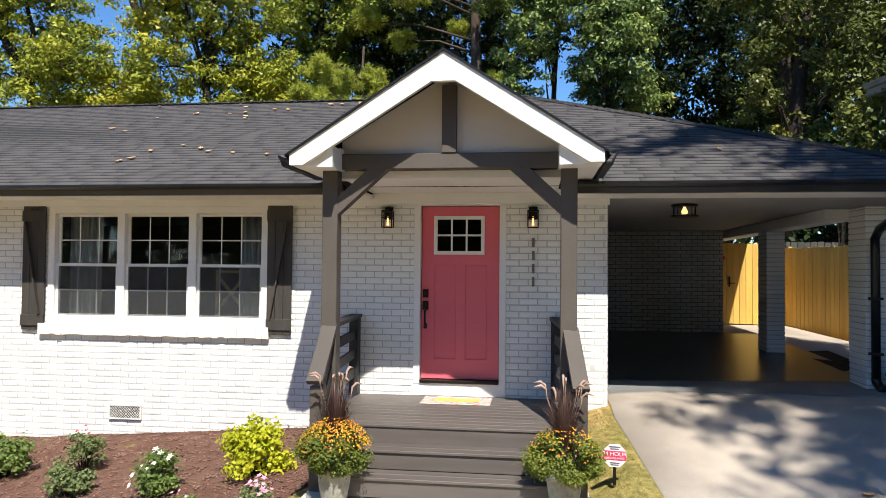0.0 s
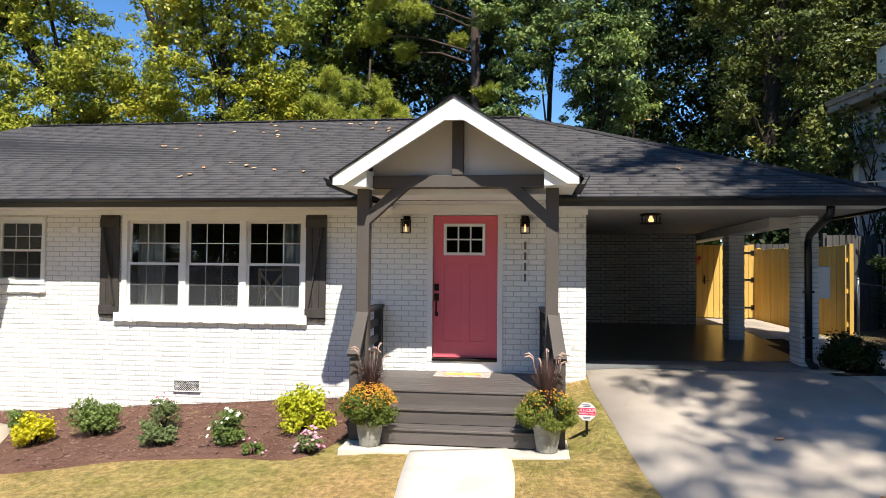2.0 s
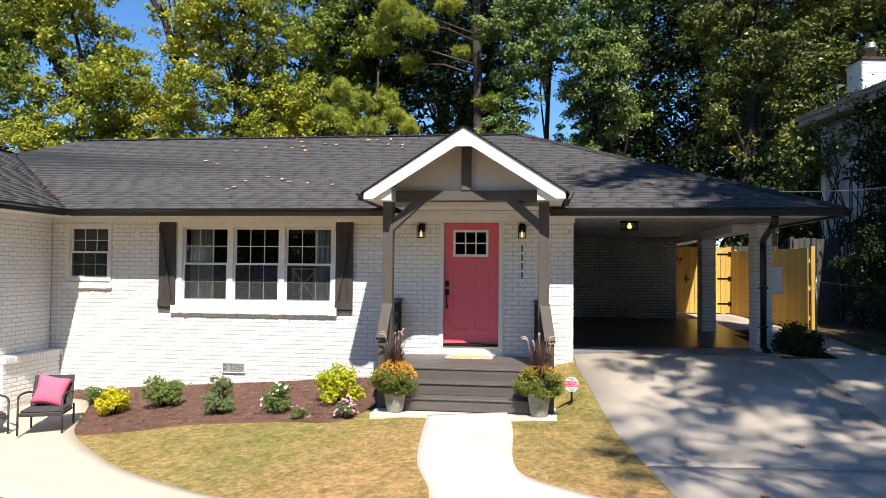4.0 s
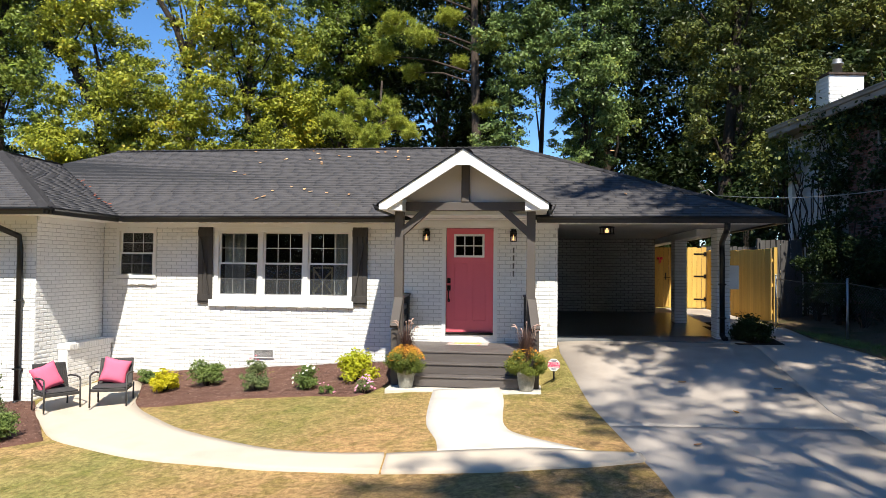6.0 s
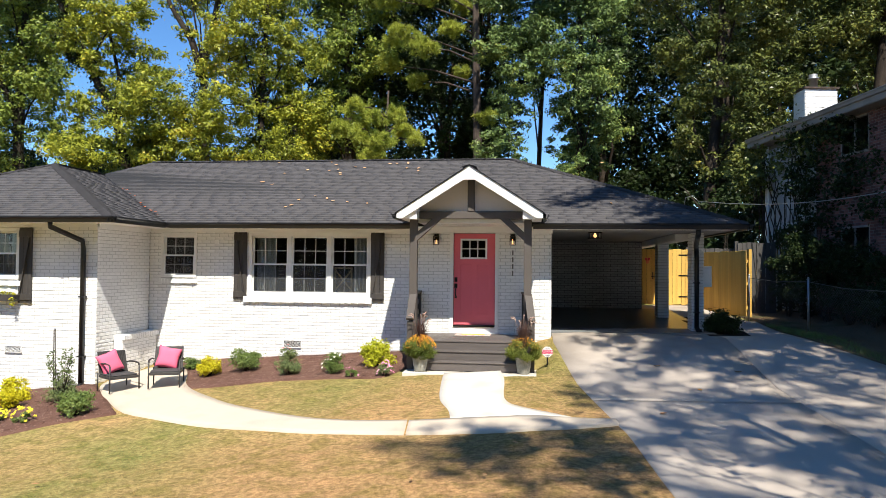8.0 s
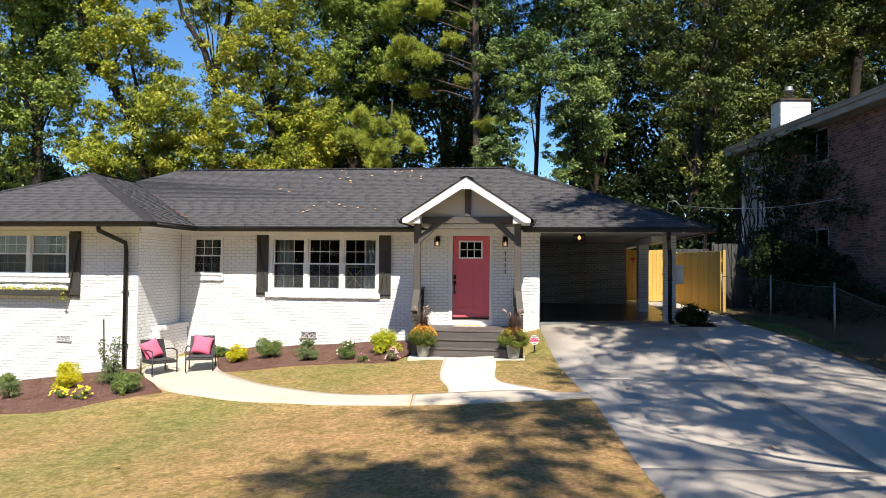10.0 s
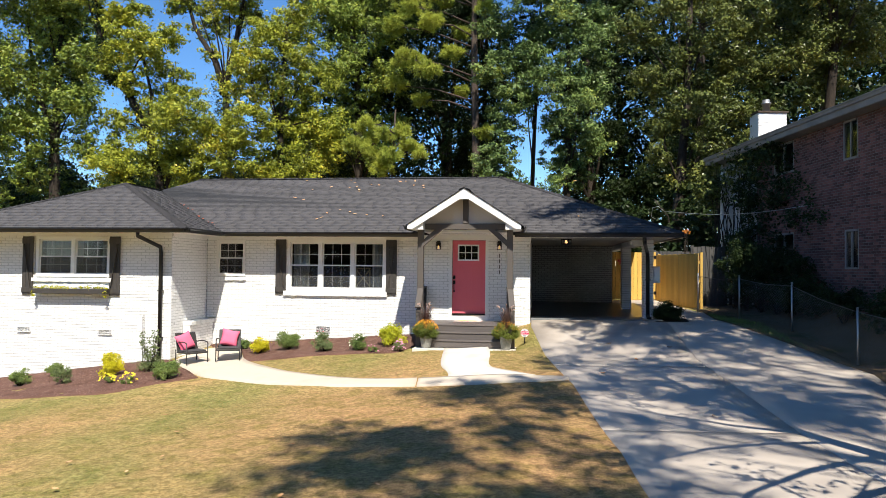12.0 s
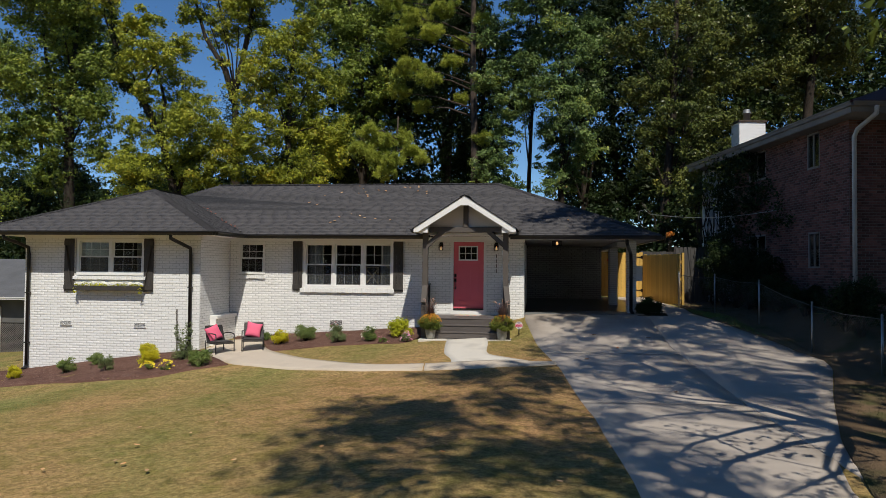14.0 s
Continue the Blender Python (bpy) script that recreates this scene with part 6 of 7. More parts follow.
nroof = part("roof", prism([A + Z * 0.0, B, C, D], (0, 0, -0.02)), M_RED_ROOF, neighbour, "maroon shingled hip roof")
for f in ([A, B, R0], [D, A, R0], [C, D, R0], [B, C, R0]):
    nrm = (f[1] - f[0]).cross(f[2] - f[0]).normalized()
    part("slope", prism(f, -nrm * 0.05), M_RED_ROOF, nroof)
ch = part("chimney", boxes((2.95, 4.10, 12.80, 13.6, 4.0, 8.62)), M_TRIM, neighbour, "white lap-siding chimney chase")
bm = bmesh.new()
for k in range(12):
    z = 7.0 + k * 0.135
    box(bm, 2.94, 4.11, 12.775, 12.80, z, z + 0.125)
    box(bm, 2.925, 2.95, 12.80, 13.6, z, z + 0.125)
part("siding", bm, M_TRIM, ch)
part("chimney_cap", boxes((2.88, 4.17, 12.72, 13.66, 8.62, 8.69)), M_PINE_BARK, ch)
bm = bmesh.new()
lathe(bm, ((0.15, 8.69), (0.15, 9.05), (0.20, 9.06), (0.20, 9.12), (0.15, 9.13), (0.15, 9.25)), (3.45, 13.2, 0), 14)
part("flue", bm, M_GALV, ch, "galvanised steel flue pipe")
bm = bmesh.new()
tube(bm, [(0.62, -0.86, 6.26), (0.62, -0.84, 6.06), (0.56, -0.1, 5.78), (0.55, 0.03, 5.6), (0.55, 0.03, 0.75)], 0.06, 8)
part("downspout", bm, M_SPOUT, neighbour, "weathered white downspout")
# the low grey house down the slope to the west
west_house = empty("west_house", (-24.5, 8.0, -2.2), "low grey house with a grey shingle roof down the slope", "house")
part("wall", boxes((-6.0, 6.0, 0.0, 0.25, 1.55, 2.75), (-6.0, -5.75, 0.25, 8.0, 0.0, 2.75), (5.75, 6.0, 0.25, 8.0, 0.0, 2.75), (-6.0, 6.0, 8.0, 8.25, 0.0, 2.75)), mat("grey_stucco", (0.13, 0.127, 0.122), (0.10, 0.098, 0.095), 2, 0.85, 50, 0.15, 0.2), west_house)
bm = bmesh.new()
for k in range(118):
    for g in (-1, 1):
        u = -5.9 + k * 0.10
        beam(bm, (u - g * 0.72, -0.01 - 0.006 * g, 0.05), (u + g * 0.72, -0.01 - 0.006 * g, 1.5), 0.008, 0.035, up=(0, 1, 0))
part("lattice_skirt", bm, M_OLDTRIM, west_house, "white wooden lattice under the wall")
part("foundation", boxes((-6.0, 6.0, 0.12, 0.25, -0.6, 1.55), (-6.05, 6.05, -0.03, 0.05, -0.3, 0.06)), M_OLD_BOARD, west_house)
WA, WB, WC, WD = Vector((-6.5, -0.55, 2.72)), Vector((6.5, -0.55, 2.72)), Vector((6.5, 4.1, 4.45)), Vector((-6.5, 4.1, 4.45))
wr = part("roof", prism([WA, WB, WC, WD], (0, 0, -0.06)), M_SHINGLE_GREY, west_house, "grey shingle roof")
part("rear_slope", prism([WD, WC, Vector((6.5, 8.8, 2.72)), Vector((-6.5, 8.8, 2.72))], (0, 0, -0.06)), M_SHINGLE_GREY, wr)
bm = bmesh.new()
for r_ in range(34):
    f = r_ / 34
    p0, p1 = WA.lerp(WD, f), WB.lerp(WC, f)
    beam(bm, p0 + Vector((0, 0.03, 0.002)), p1 + Vector((0, 0.03, 0.002)), 0.07, 0.010)
part("shingle_course", bm, M_SHINGLE_GREY, wr)
part("gutter", gutter_run((-6.5, -0.55, 2.72), (6.5, -0.55, 2.72), (0, -1, 0)), M_TRIM, west_house, "white gutter")
bm = bmesh.new()
tube(bm, [(1.6, -0.60, 2.62), (1.7, -0.5, 2.52), (2.4, -0.08, 2.40), (2.5, -0.06, 2.2), (2.5, -0.06, 0.1)], 0.045, 8)
part("downspout", bm, M_TRIM, west_house)
# vines and shrubs against the brick
vine = empty("climbing_vine", (9.95, -1.55, 0.5), "tangle of dark climbing vines on the brick wall", "vine")
vine.rotation_euler = (0, 0, radians(TURN))
cs, rs = [], []
for k in range(120):
    u = 3.0 + 5.8 * random.random() ** 0.7
    z = random.uniform(0.2, 5.9) * (0.55 + 0.45 * smooth(2.6, 6.6, u))
    cs.append((0.25 - 0.5 * random.random() * smooth(7.5, 10, u), u, z))
    rs.append(random.uniform(0.25, 0.55))
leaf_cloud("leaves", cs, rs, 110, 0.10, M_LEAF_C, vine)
bm = bmesh.new()
for k in range(14):
    u = 6.8 + 4.0 * random.random()
    pts = [(0.36 - 0.2 * random.random(), u + random.uniform(-.5, .5) * j / 4, 0.1 + 5.2 * j / 4 * random.uniform(.6, 1)) for j in range(5)]
    tube(bm, sorted(pts, key=lambda p: p[2]), 0.015, 4)
part("stem", bm, M_BARK, vine)
bm = bmesh.new()
for k in range(9):
    u = 7.6 + 2.5 * random.random()
    tube(bm, [(0.30 - 0.25 * j / 5 * random.random(), u + random.uniform(-.2, .2) * j, 0.05 + 1.05 * j) for j in range(6)], [0.03 - 0.004 * j for j in range(6)], 5)
part("stem", bm, M_BARK, vine, "pale upright vine stems")
cs = [(0.3, u, 4.4 + 1.4 * random.random()) for u in np.linspace(6.8, 11, 16)] + [(-0.3 + 0.4 * random.random(), 10 + 1.5 * random.random(), random.uniform(4.2, 5.6)) for _ in range(18)]
leaf_cloud("leaves", cs, [random.uniform(0.3, 0.6) for _ in cs], 120, 0.12, M_LEAF_D, vine)


def shrub(x, y, w, h, leaf, size, label, clumps=14, per=90, squash=0.85, name="shrub", lift=0.0):
    """A low shrub: a few stems and leaf clumps in a rounded, uneven mass."""
    z0 = ground_z(x, y)
    s = empty(name, (x, y, z0), label, "shrub")
    cs, rs = [], []
    for k in range(clumps):
        a, r = random.uniform(0, math.tau), w * 0.5 * math.sqrt(random.random()) * 0.72
        t = 1 - (r / (w * 0.5)) ** 2 * 0.6
        cs.append((r * math.cos(a), r * math.sin(a), lift + h * random.uniform(0.25, 0.82) * t))
        rs.append(min(w, h) * random.uniform(0.17, 0.28))
    bm = bmesh.new()
    for c in cs:
        tube(bm, [(c[0] * 0.12, c[1] * 0.12, -0.03), (c[0] * 0.5, c[1] * 0.5, c[2] * 0.55), c], [0.008, 0.006, 0.003], 5)
    part("stem", bm, M_BARK, s)
    leaf_cloud("leaves", cs, rs, int(per * 2.6), size * 0.62, leaf, s, squash, even=0.45)
    return s


def blooms(owner, n, w, h, size, material, z0=0.0, label=""):
    """Small five-petalled flowers over the top of a plant."""
    v, f = [], []
    for _ in range(n):
        a, r = random.uniform(0, math.tau), 0.5 * w * math.sqrt(random.random())
        c = Vector((r * math.cos(a), r * math.sin(a), z0 + h * math.sqrt(max(0.05, 1 - (2 * r / w) ** 2)) * random.uniform(0.86, 1.06)))
        nrm = (Vector((c.x * 1.2, c.y * 1.2 - 0.15, 0.3)).normalized() + Vector((random.uniform(-.3, .3), random.uniform(-.3, .3), 0))).normalized()
        t = nrm.orthogonal().normalized()
        b = nrm.cross(t)
        n0 = len(v)
        s = size * random.uniform(0.7, 1.25)
        v.append(c + nrm * s * 0.25)
        for k in range(10):
            q = (1.0 if k % 2 else 0.45) * s * 0.5
            v.append(c + q * (math.cos(k * math.tau / 10) * t + math.sin(k * math.tau / 10) * b) + nrm * (0.1 * s if k % 2 else 0))
        f += [[n0, n0 + 1 + k, n0 + 1 + (k + 1) % 10] for k in range(10)]
    return stuffed(soup("bloom", [tuple(p) for p in v], f, material, owner), label or "small open blooms")


M_YEL = leaf_mat("leaf_golden", (0.50, 0.47, 0.02), (0.74, 0.66, 0.03), None, 0.5, 0.3)
M_LIME = leaf_mat("leaf_lime", (0.38, 0.42, 0.025), (0.64, 0.62, 0.045), None, 0.5, 0.3)
M_TUFT = leaf_mat("leaf_autumn", (0.40, 0.10, 0.02), (0.62, 0.26, 0.05), None, 0.5, 0.3)
M_SHRUB = leaf_mat("leaf_shrub", (0.075, 0.135, 0.035), (0.25, 0.32, 0.09), None, 0.5, 0.25)
M_GREY = leaf_mat("leaf_grey_green", (0.10, 0.145, 0.06), (0.28, 0.33, 0.13), None, 0.55, 0.25)
M_MUM = leaf_mat("leaf_mum", (0.085, 0.125, 0.022), (0.25, 0.28, 0.055), None, 0.5, 0.25)
M_ORANGE = mat("petal_orange", (0.62, 0.20, 0.012), (0.70, 0.34, 0.02), 30, 0.7, 90, 0.15, 0.0)
M_PINK = mat("petal_pink", (0.72, 0.20, 0.38), (0.80, 0.45, 0.58), 30, 0.7, 90, 0.15, 0.0)
M_RED = mat("petal_red", (0.62, 0.03, 0.06), (0.70, 0.08, 0.12), 30, 0.7, 90, 0.15, 0.0)
M_WHITE = mat("petal_white", (0.80, 0.78, 0.62), (0.82, 0.81, 0.75), 30, 0.7, 90, 0.1, 0.0)
M_GOLD = mat("petal_gold", (0.78, 0.60, 0.02), (0.82, 0.68, 0.03), 30, 0.7, 90, 0.1, 0.0)

shrub(-6.05, -1.05, 0.40, 0.36, M_SHRUB, 0.055, "small green shrub in the mulch bed")
shrub(-5.30, -1.80, 0.55, 0.50, M_YEL, 0.065, "golden-yellow shrub in the mulch bed", 16)
shrub(-4.66, -1.45, 0.62, 0.60, M_SHRUB, 0.060, "rounded dark green shrub in the mulch bed", 20)
r = shrub(-3.80, -1.35, 0.50, 0.55, M_GREY, 0.055, "leggy rose bush with a few red blooms", 12, 60)
blooms(r, 7, 0.45, 0.50, 0.045, M_RED)
shrub(-3.52, -1.98, 0.42, 0.42, M_GREY, 0.055, "grey-green rose bush in the mulch bed", 12)
r = shrub(-2.62, -2.02, 0.52, 0.50, M_SHRUB, 0.055, "rose bush with cream-white blooms", 15)
blooms(r, 18, 0.50, 0.46, 0.06, M_WHITE)
r = shrub(-2.15, -2.42, 0.30, 0.20, M_SHRUB, 0.045, "low plant with pink flowers at the bed edge", 8, 60)
blooms(r, 5, 0.30, 0.24, 0.05, M_PINK)
shrub(-1.84, -1.55, 0.66, 0.62, M_LIME, 0.075, "bright lime-green shrub in the mulch bed", 18)
r = shrub(-1.50, -2.40, 0.34, 0.30, M_GREY, 0.045, "clump of pink flowers at the bed edge", 8, 60)
blooms(r, 26, 0.34, 0.30, 0.055, M_PINK)
shrub(-12.2, -3.7, 0.50, 0.40, M_YEL, 0.065, "golden-yellow shrub at the far bed end", 14)
shrub(-10.62, -3.75, 0.55, 0.48, M_SHRUB, 0.06, "green shrub in the mulch bed")
shrub(-10.35, -2.85, 0.45, 0.45, M_SHRUB, 0.06, "small green shrub by the wing wall")
shrub(-9.25, -4.05, 0.45, 0.50, M_GREY, 0.055, "open grey-green rose bush", 12, 60)
shrub(-8.55, -3.15, 0.55, 0.55, M_YEL, 0.065, "golden-yellow shrub by the wing wall", 14)
shrub(-8.25, -3.75, 0.55, 0.50, M_YEL, 0.065, "golden-yellow shrub in the mulch bed", 14)
r = shrub(-7.80, -4.55, 0.42, 0.22, M_SHRUB, 0.045, "low yellow flowers at the bed edge", 8, 50)
blooms(r, 30, 0.42, 0.24, 0.065, M_GOLD)
r = shrub(-7.22, -4.72, 0.40, 0.26, M_SHRUB, 0.045, "low yellow flowers at the bed edge", 8, 50)
blooms(r, 26, 0.40, 0.27, 0.065, M_GOLD)
shrub(-6.45, -4.42, 0.62, 0.52, M_SHRUB, 0.06, "rounded green shrub beside the walk", 20)
r = shrub(-7.42, -3.45, 0.62, 0.62, M_GREY, 0.055, "tall staked rose bush by the downspout", 16, 70)
bm = bmesh.new()
cs = []
for k in range(8):
    a = random.uniform(0, math.tau)
    e = Vector((0.22 * math.cos(a), 0.22 * math.sin(a), random.uniform(0.75, 1.15)))
    tube(bm, [(0, 0, 0), e * 0.5 + Vector((0.03, 0, 0)), e], [0.008, 0.006, 0.003], 5)
    cs += [tuple(e * f) for f in (0.6, 0.75, 0.9, 1.0)]
tube(bm, [(-0.33, 0.25, 0), (-0.36, 0.27, 1.35)], 0.010, 6)
tube(bm, [(-0.29, 0.25, 0), (-0.33, 0.27, 1.35)], 0.007, 6)
part("cane", bm, M_BARK, r)
leaf_cloud("top_leaves", cs, [0.07] * len(cs), 16, 0.05, M_GREY, r)
shrub(5.50, 0.95, 0.90, 0.66, M_LEAF_C, 0.075, "rounded dark green shrub beside the carport column", 26, 110, name="column_shrub")
dark_bed = tagged(part("mulch_patch", prism([(5.15, 1.75, 0.62), (5.1, 0.42, 0.60), (6.0, 0.55, 0.60), (6.1, 1.5, 0.62)], (0, 0, -0.1)), M_BARK), "dark mulch patch round the column shrub", "mulch bed", kind="structure")
for k, (u, z) in enumerate(((1.0, 0.9), (2.6, 1.1), (3.6, 1.8), (4.6, 2.4), (5.6, 2.8), (6.6, 3.0), (7.6, 2.6), (-0.9, 1.2), (-1.6, 1.8))):
    x, y = 9.95 + 0.1 * math.cos(radians(TURN)) - u * math.sin(radians(TURN)), -1.55 + u * math.cos(radians(TURN))
    shrub(x - 0.35, y, 1.3, z + 0.2, M_LEAF_C, 0.10, "dark green shrub at the foot of the brick wall", 18, 120, name="foundation_shrub")


# potted chrysanthemums with purple fountain grass
def planter(x, y, flowers, label):
    p = empty("planter", (x, y, 0.035), label, "potted plant", "entry planters")
    bm = bmesh.new()
    lathe(bm, ((0.100, 0.0), (0.112, 0.02), (0.135, 0.15), (0.150, 0.27), (0.160, 0.275), (0.162, 0.31), (0.150, 0.31), (0.142, 0.27), (0.05, 0.262)), sides=28)
    part("pot", bm, mat("mottled_grey_pot", (0.24, 0.24, 0.215), (0.36, 0.35, 0.31), 18, 0.85, 60, 0.3, 0.6), p, "mottled grey stone-look pot")
    cs, rs = [], []
    for k in range(60):
        u = RNG.normal(size=3)
        u /= np.linalg.norm(u)
        cs.append((u[0] * 0.275, u[1] * 0.275, 0.44 + u[2] * (0.17 if u[2] > 0 else 0.17)))
        rs.append(random.uniform(0.06, 0.11))
    leaf_cloud("foliage", cs, rs, 230, 0.024, M_MUM, p, even=0.9)
    blooms(p, flowers * 3, 0.64, 0.29, 0.019, M_ORANGE, 0.41)
    blooms(p, flowers // 2, 0.64, 0.29, 0.013, M_GOLD, 0.41)
    # grass blades arching out of the middle
    v, f = [], []
    for k in range(900):
        a, out, hh = random.uniform(0, math.tau), random.uniform(0.02, 0.30) * random.random() ** 0.4, random.uniform(0.20, 0.62)
        side = Vector((-math.sin(a), math.cos(a), 0)) * 0.003
        n0 = len(v)
        for j in range(5):
            t = j / 4
            c = Vector((math.cos(a) * (0.04 + out * t * t), math.sin(a) * (0.04 + out * t * t) + 0.05, 0.45 + hh * t * (1 - 0.28 * t * t * (out / 0.24))))
            w = 1 - 0.8 * t
            v += [c - side * w, c + side * w]
        f += [[n0 + 2 * j, n0 + 2 * j + 1, n0 + 2 * j + 3, n0 + 2 * j + 2] for j in range(4)]
    stuffed(soup("fountain_grass", [tuple(q) for q in v], f, M_PURPLE, p), "purple fountain grass blades")
    bm = bmesh.new()
    for k in range(9):
        a = random.uniform(0, math.tau)
        e = Vector((0.16 * math.cos(a), 0.12 * math.sin(a) + 0.05, random.uniform(0.95, 1.12)))
        tube(bm, [(0, 0.05, 0.5), e * 0.92, e, e + Vector((0.04 * math.cos(a), 0.04 * math.sin(a), 0.03)), e + Vector((0.10 * math.cos(a), 0.10 * math.sin(a), 0.02))], [0.002, 0.002, 0.011, 0.013, 0.003], 6)
    stuffed(part("plume", bm, M_PLUME, p), "pale nodding grass plumes")
    return p


M_PURPLE = leaf_mat("purple_grass", (0.060, 0.030, 0.032), (0.170, 0.105, 0.085), None, 0.6, 0.25)
M_PLUME = mat("grass_plume", (0.42, 0.30, 0.25), (0.30, 0.20, 0.165), 20, 0.9, 90, 0.2, 0.2)
planter(-0.845, -2.27, 270, "grey pot of orange chrysanthemums with purple fountain grass")
planter(1.12, -2.24, 60, "grey pot of green chrysanthemums with few orange blooms")

# security sign
sign = empty("yard_sign", (1.57, -1.86, ground_z(1.57, -1.86)), "white octagonal security yard sign with a pink band", "yard sign")
OCT = [(0.108 * math.cos(math.tau * (k + 0.5) / 8), 0, 0.21 + 0.108 * math.sin(math.tau * (k + 0.5) / 8)) for k in range(8)]
part("stake", boxes((-0.014, 0.014, 0.004, 0.014, -0.05, 0.15)), M_BLACK, sign)
part("plate", prism([(x, 0, z) for x, _, z in OCT], (0, 0.004, 0)), M_TRIM, sign)
part("band", boxes((-0.0985, 0.0985, -0.003, -0.0005, 0.17, 0.252)), mat("sign_pink", (0.62, 0.03, 0.13), (0.58, 0.03, 0.12), 5, 0.4, 40, 0.03, 0.0), sign, "magenta band")
M_INK = mat("sign_ink", (0.10, 0.08, 0.16), (0.12, 0.10, 0.18), 5, 0.5, 40, 0.03, 0.0)
for bw, bz in ((0.05, 0.282), (0.038, 0.264), (0.042, 0.142), (0.035, 0.125)):
    part("text_bar", boxes((-bw, bw, -0.003, -0.0005, bz, bz + 0.009)), M_INK, sign)


def lettering(text, size, at, material, parent):
    cu = bpy.data.curves.new("lettering", "FONT")
    cu.body, cu.size, cu.align_x, cu.extrude = text, size, "CENTER", 0.0005
    tmp = new("lettering", cu)
    me = bpy.data.meshes.new_from_object(tmp.evaluated_get(bpy.context.evaluated_depsgraph_get()))
    bpy.data.objects.remove(tmp)
    me.materials.clear()
    me.materials.append(material)
    ob = new("lettering", me)
    ob.parent = parent
    ob.location = at
    ob.rotation_euler = (radians(90), 0, 0)
    return ob


lettering("24 HOUR", 0.050, (0, -0.0045, 0.209), M_TRIM, sign)
lettering("SURVEILLANCE", 0.026, (0, -0.0045, 0.180), M_TRIM, sign)
sign.rotation_euler = (0, 0, radians(-6))


# ---------------------------------------------------------------- patio chairs
M_RATTAN = mat("dark_rattan", (0.030, 0.027, 0.026), (0.050, 0.046, 0.044), 12, 0.6, 70, 0.4, 0.5)
M_CUSH = mat("charcoal_seat", (0.045, 0.044, 0.045), (0.060, 0.058, 0.058), 6, 0.9, 120, 0.3, 0.4)
M_PILLOW = mat("hot_pink_pillow", (0.84, 0.150, 0.255), (0.79, 0.135, 0.235), 3, 0.85, 90, 0.06, 0.15)


def patio_chair(x, y, turn, tip=8):
    c = empty("patio_chair", (x, y, ground_z(x, y) + 0.026), "dark woven rattan patio chair with a pink cushion on it", "patio chair", "patio chairs")
    W, Dp = 0.31, 0.29
    for sx in (-1, 1):
        for sy in (-1, 1):
            top = 0.60 if sy < 0 else 0.40
            bm = bmesh.new()
            tube(bm, [(sx * W, sy * Dp, 0), (sx * W, sy * Dp, top)], 0.016, 7)
            part("leg", bm, M_RATTAN, c)
        bm = bmesh.new()
        tube(bm, [(sx * W, -Dp, 0.58), (sx * W, -Dp + 0.03, 0.625), (sx * W, -0.1, 0.645), (sx * W, 0.14, 0.63), (sx * W, 0.27, 0.60)], 0.018, 7)
        part("armrest", bm, M_RATTAN, c)
    part("seat", boxes((-0.30, 0.30, -0.29, 0.27, 0.30, 0.365), bevel=0.012), M_RATTAN, c)
    part("seat_pad", boxes((-0.285, 0.285, -0.285, 0.22, 0.366, 0.40), bevel=0.014), M_CUSH, c)
    part("backrest", prism([(-0.30, 0.21, 0.36), (0.30, 0.21, 0.36), (0.29, 0.36, 0.86), (-0.29, 0.36, 0.86)], (0, 0.035, 0.01)), M_RATTAN, c)
    bm = bmesh.new()
    for k in range(17):
        px = -0.29 + k * 0.0363
        beam(bm, (px, 0.206, 0.37), (px * 0.97, 0.352, 0.85), 0.006, 0.026, up=(0, 1, 0.3))
    part("weave", bm, M_RATTAN, c)
    c.rotation_euler = (0, 0, radians(turn))
    c.scale = (0.91, 0.93, 0.855)
    # pillow leaning on the back
    p = new("throw_pillow")
    p.empty_display_size = 0.1
    bm = bmesh.new()
    n = 14
    grid = {}
    for s in (-1, 1):
        for i in range(n + 1):
            for j in range(n + 1):
                u, v = i / n * 2 - 1, j / n * 2 - 1
                th = 0.085 * ((1 - u ** 4) * (1 - v ** 4)) ** 0.6
                pin = 1 - 0.10 * (1 - abs(u)) * abs(v) ** 3 - 0.0
                pin2 = 1 - 0.10 * (1 - abs(v)) * abs(u) ** 3
                edge = i in (0, n) or j in (0, n)
                key = (i, j) if edge else (i, j, s)
                if key not in grid:
                    grid[key] = bm.verts.new((u * 0.215 * pin2, s * th, v * 0.215 * pin + 0.215))
        for i in range(n):
            for j in range(n):
                q = [grid.get((a, b)) or grid[(a, b, s)] for a, b in ((i, j), (i + 1, j), (i + 1, j + 1), (i, j + 1))]
                bm.faces.new(q if s < 0 else q[::-1]).smooth = True
    bmesh.ops.recalc_face_normals(bm, faces=bm.faces)
    part("cover", bm, M_PILLOW, p)
    tagged(p, "hot pink square throw pillow leaning in the chair", "throw pillow", "pink pillows")
    p.matrix_world = Matrix.Translation(c.location) @ pose(0, 0, 0, 0, 0, turn) @ pose(-0.03, 0.085, 0.347, -20, tip, 6)
    return c


patio_chair(-6.69, -2.78, 55, -18)
patio_chair(-5.80, -2.60, 19, 13)

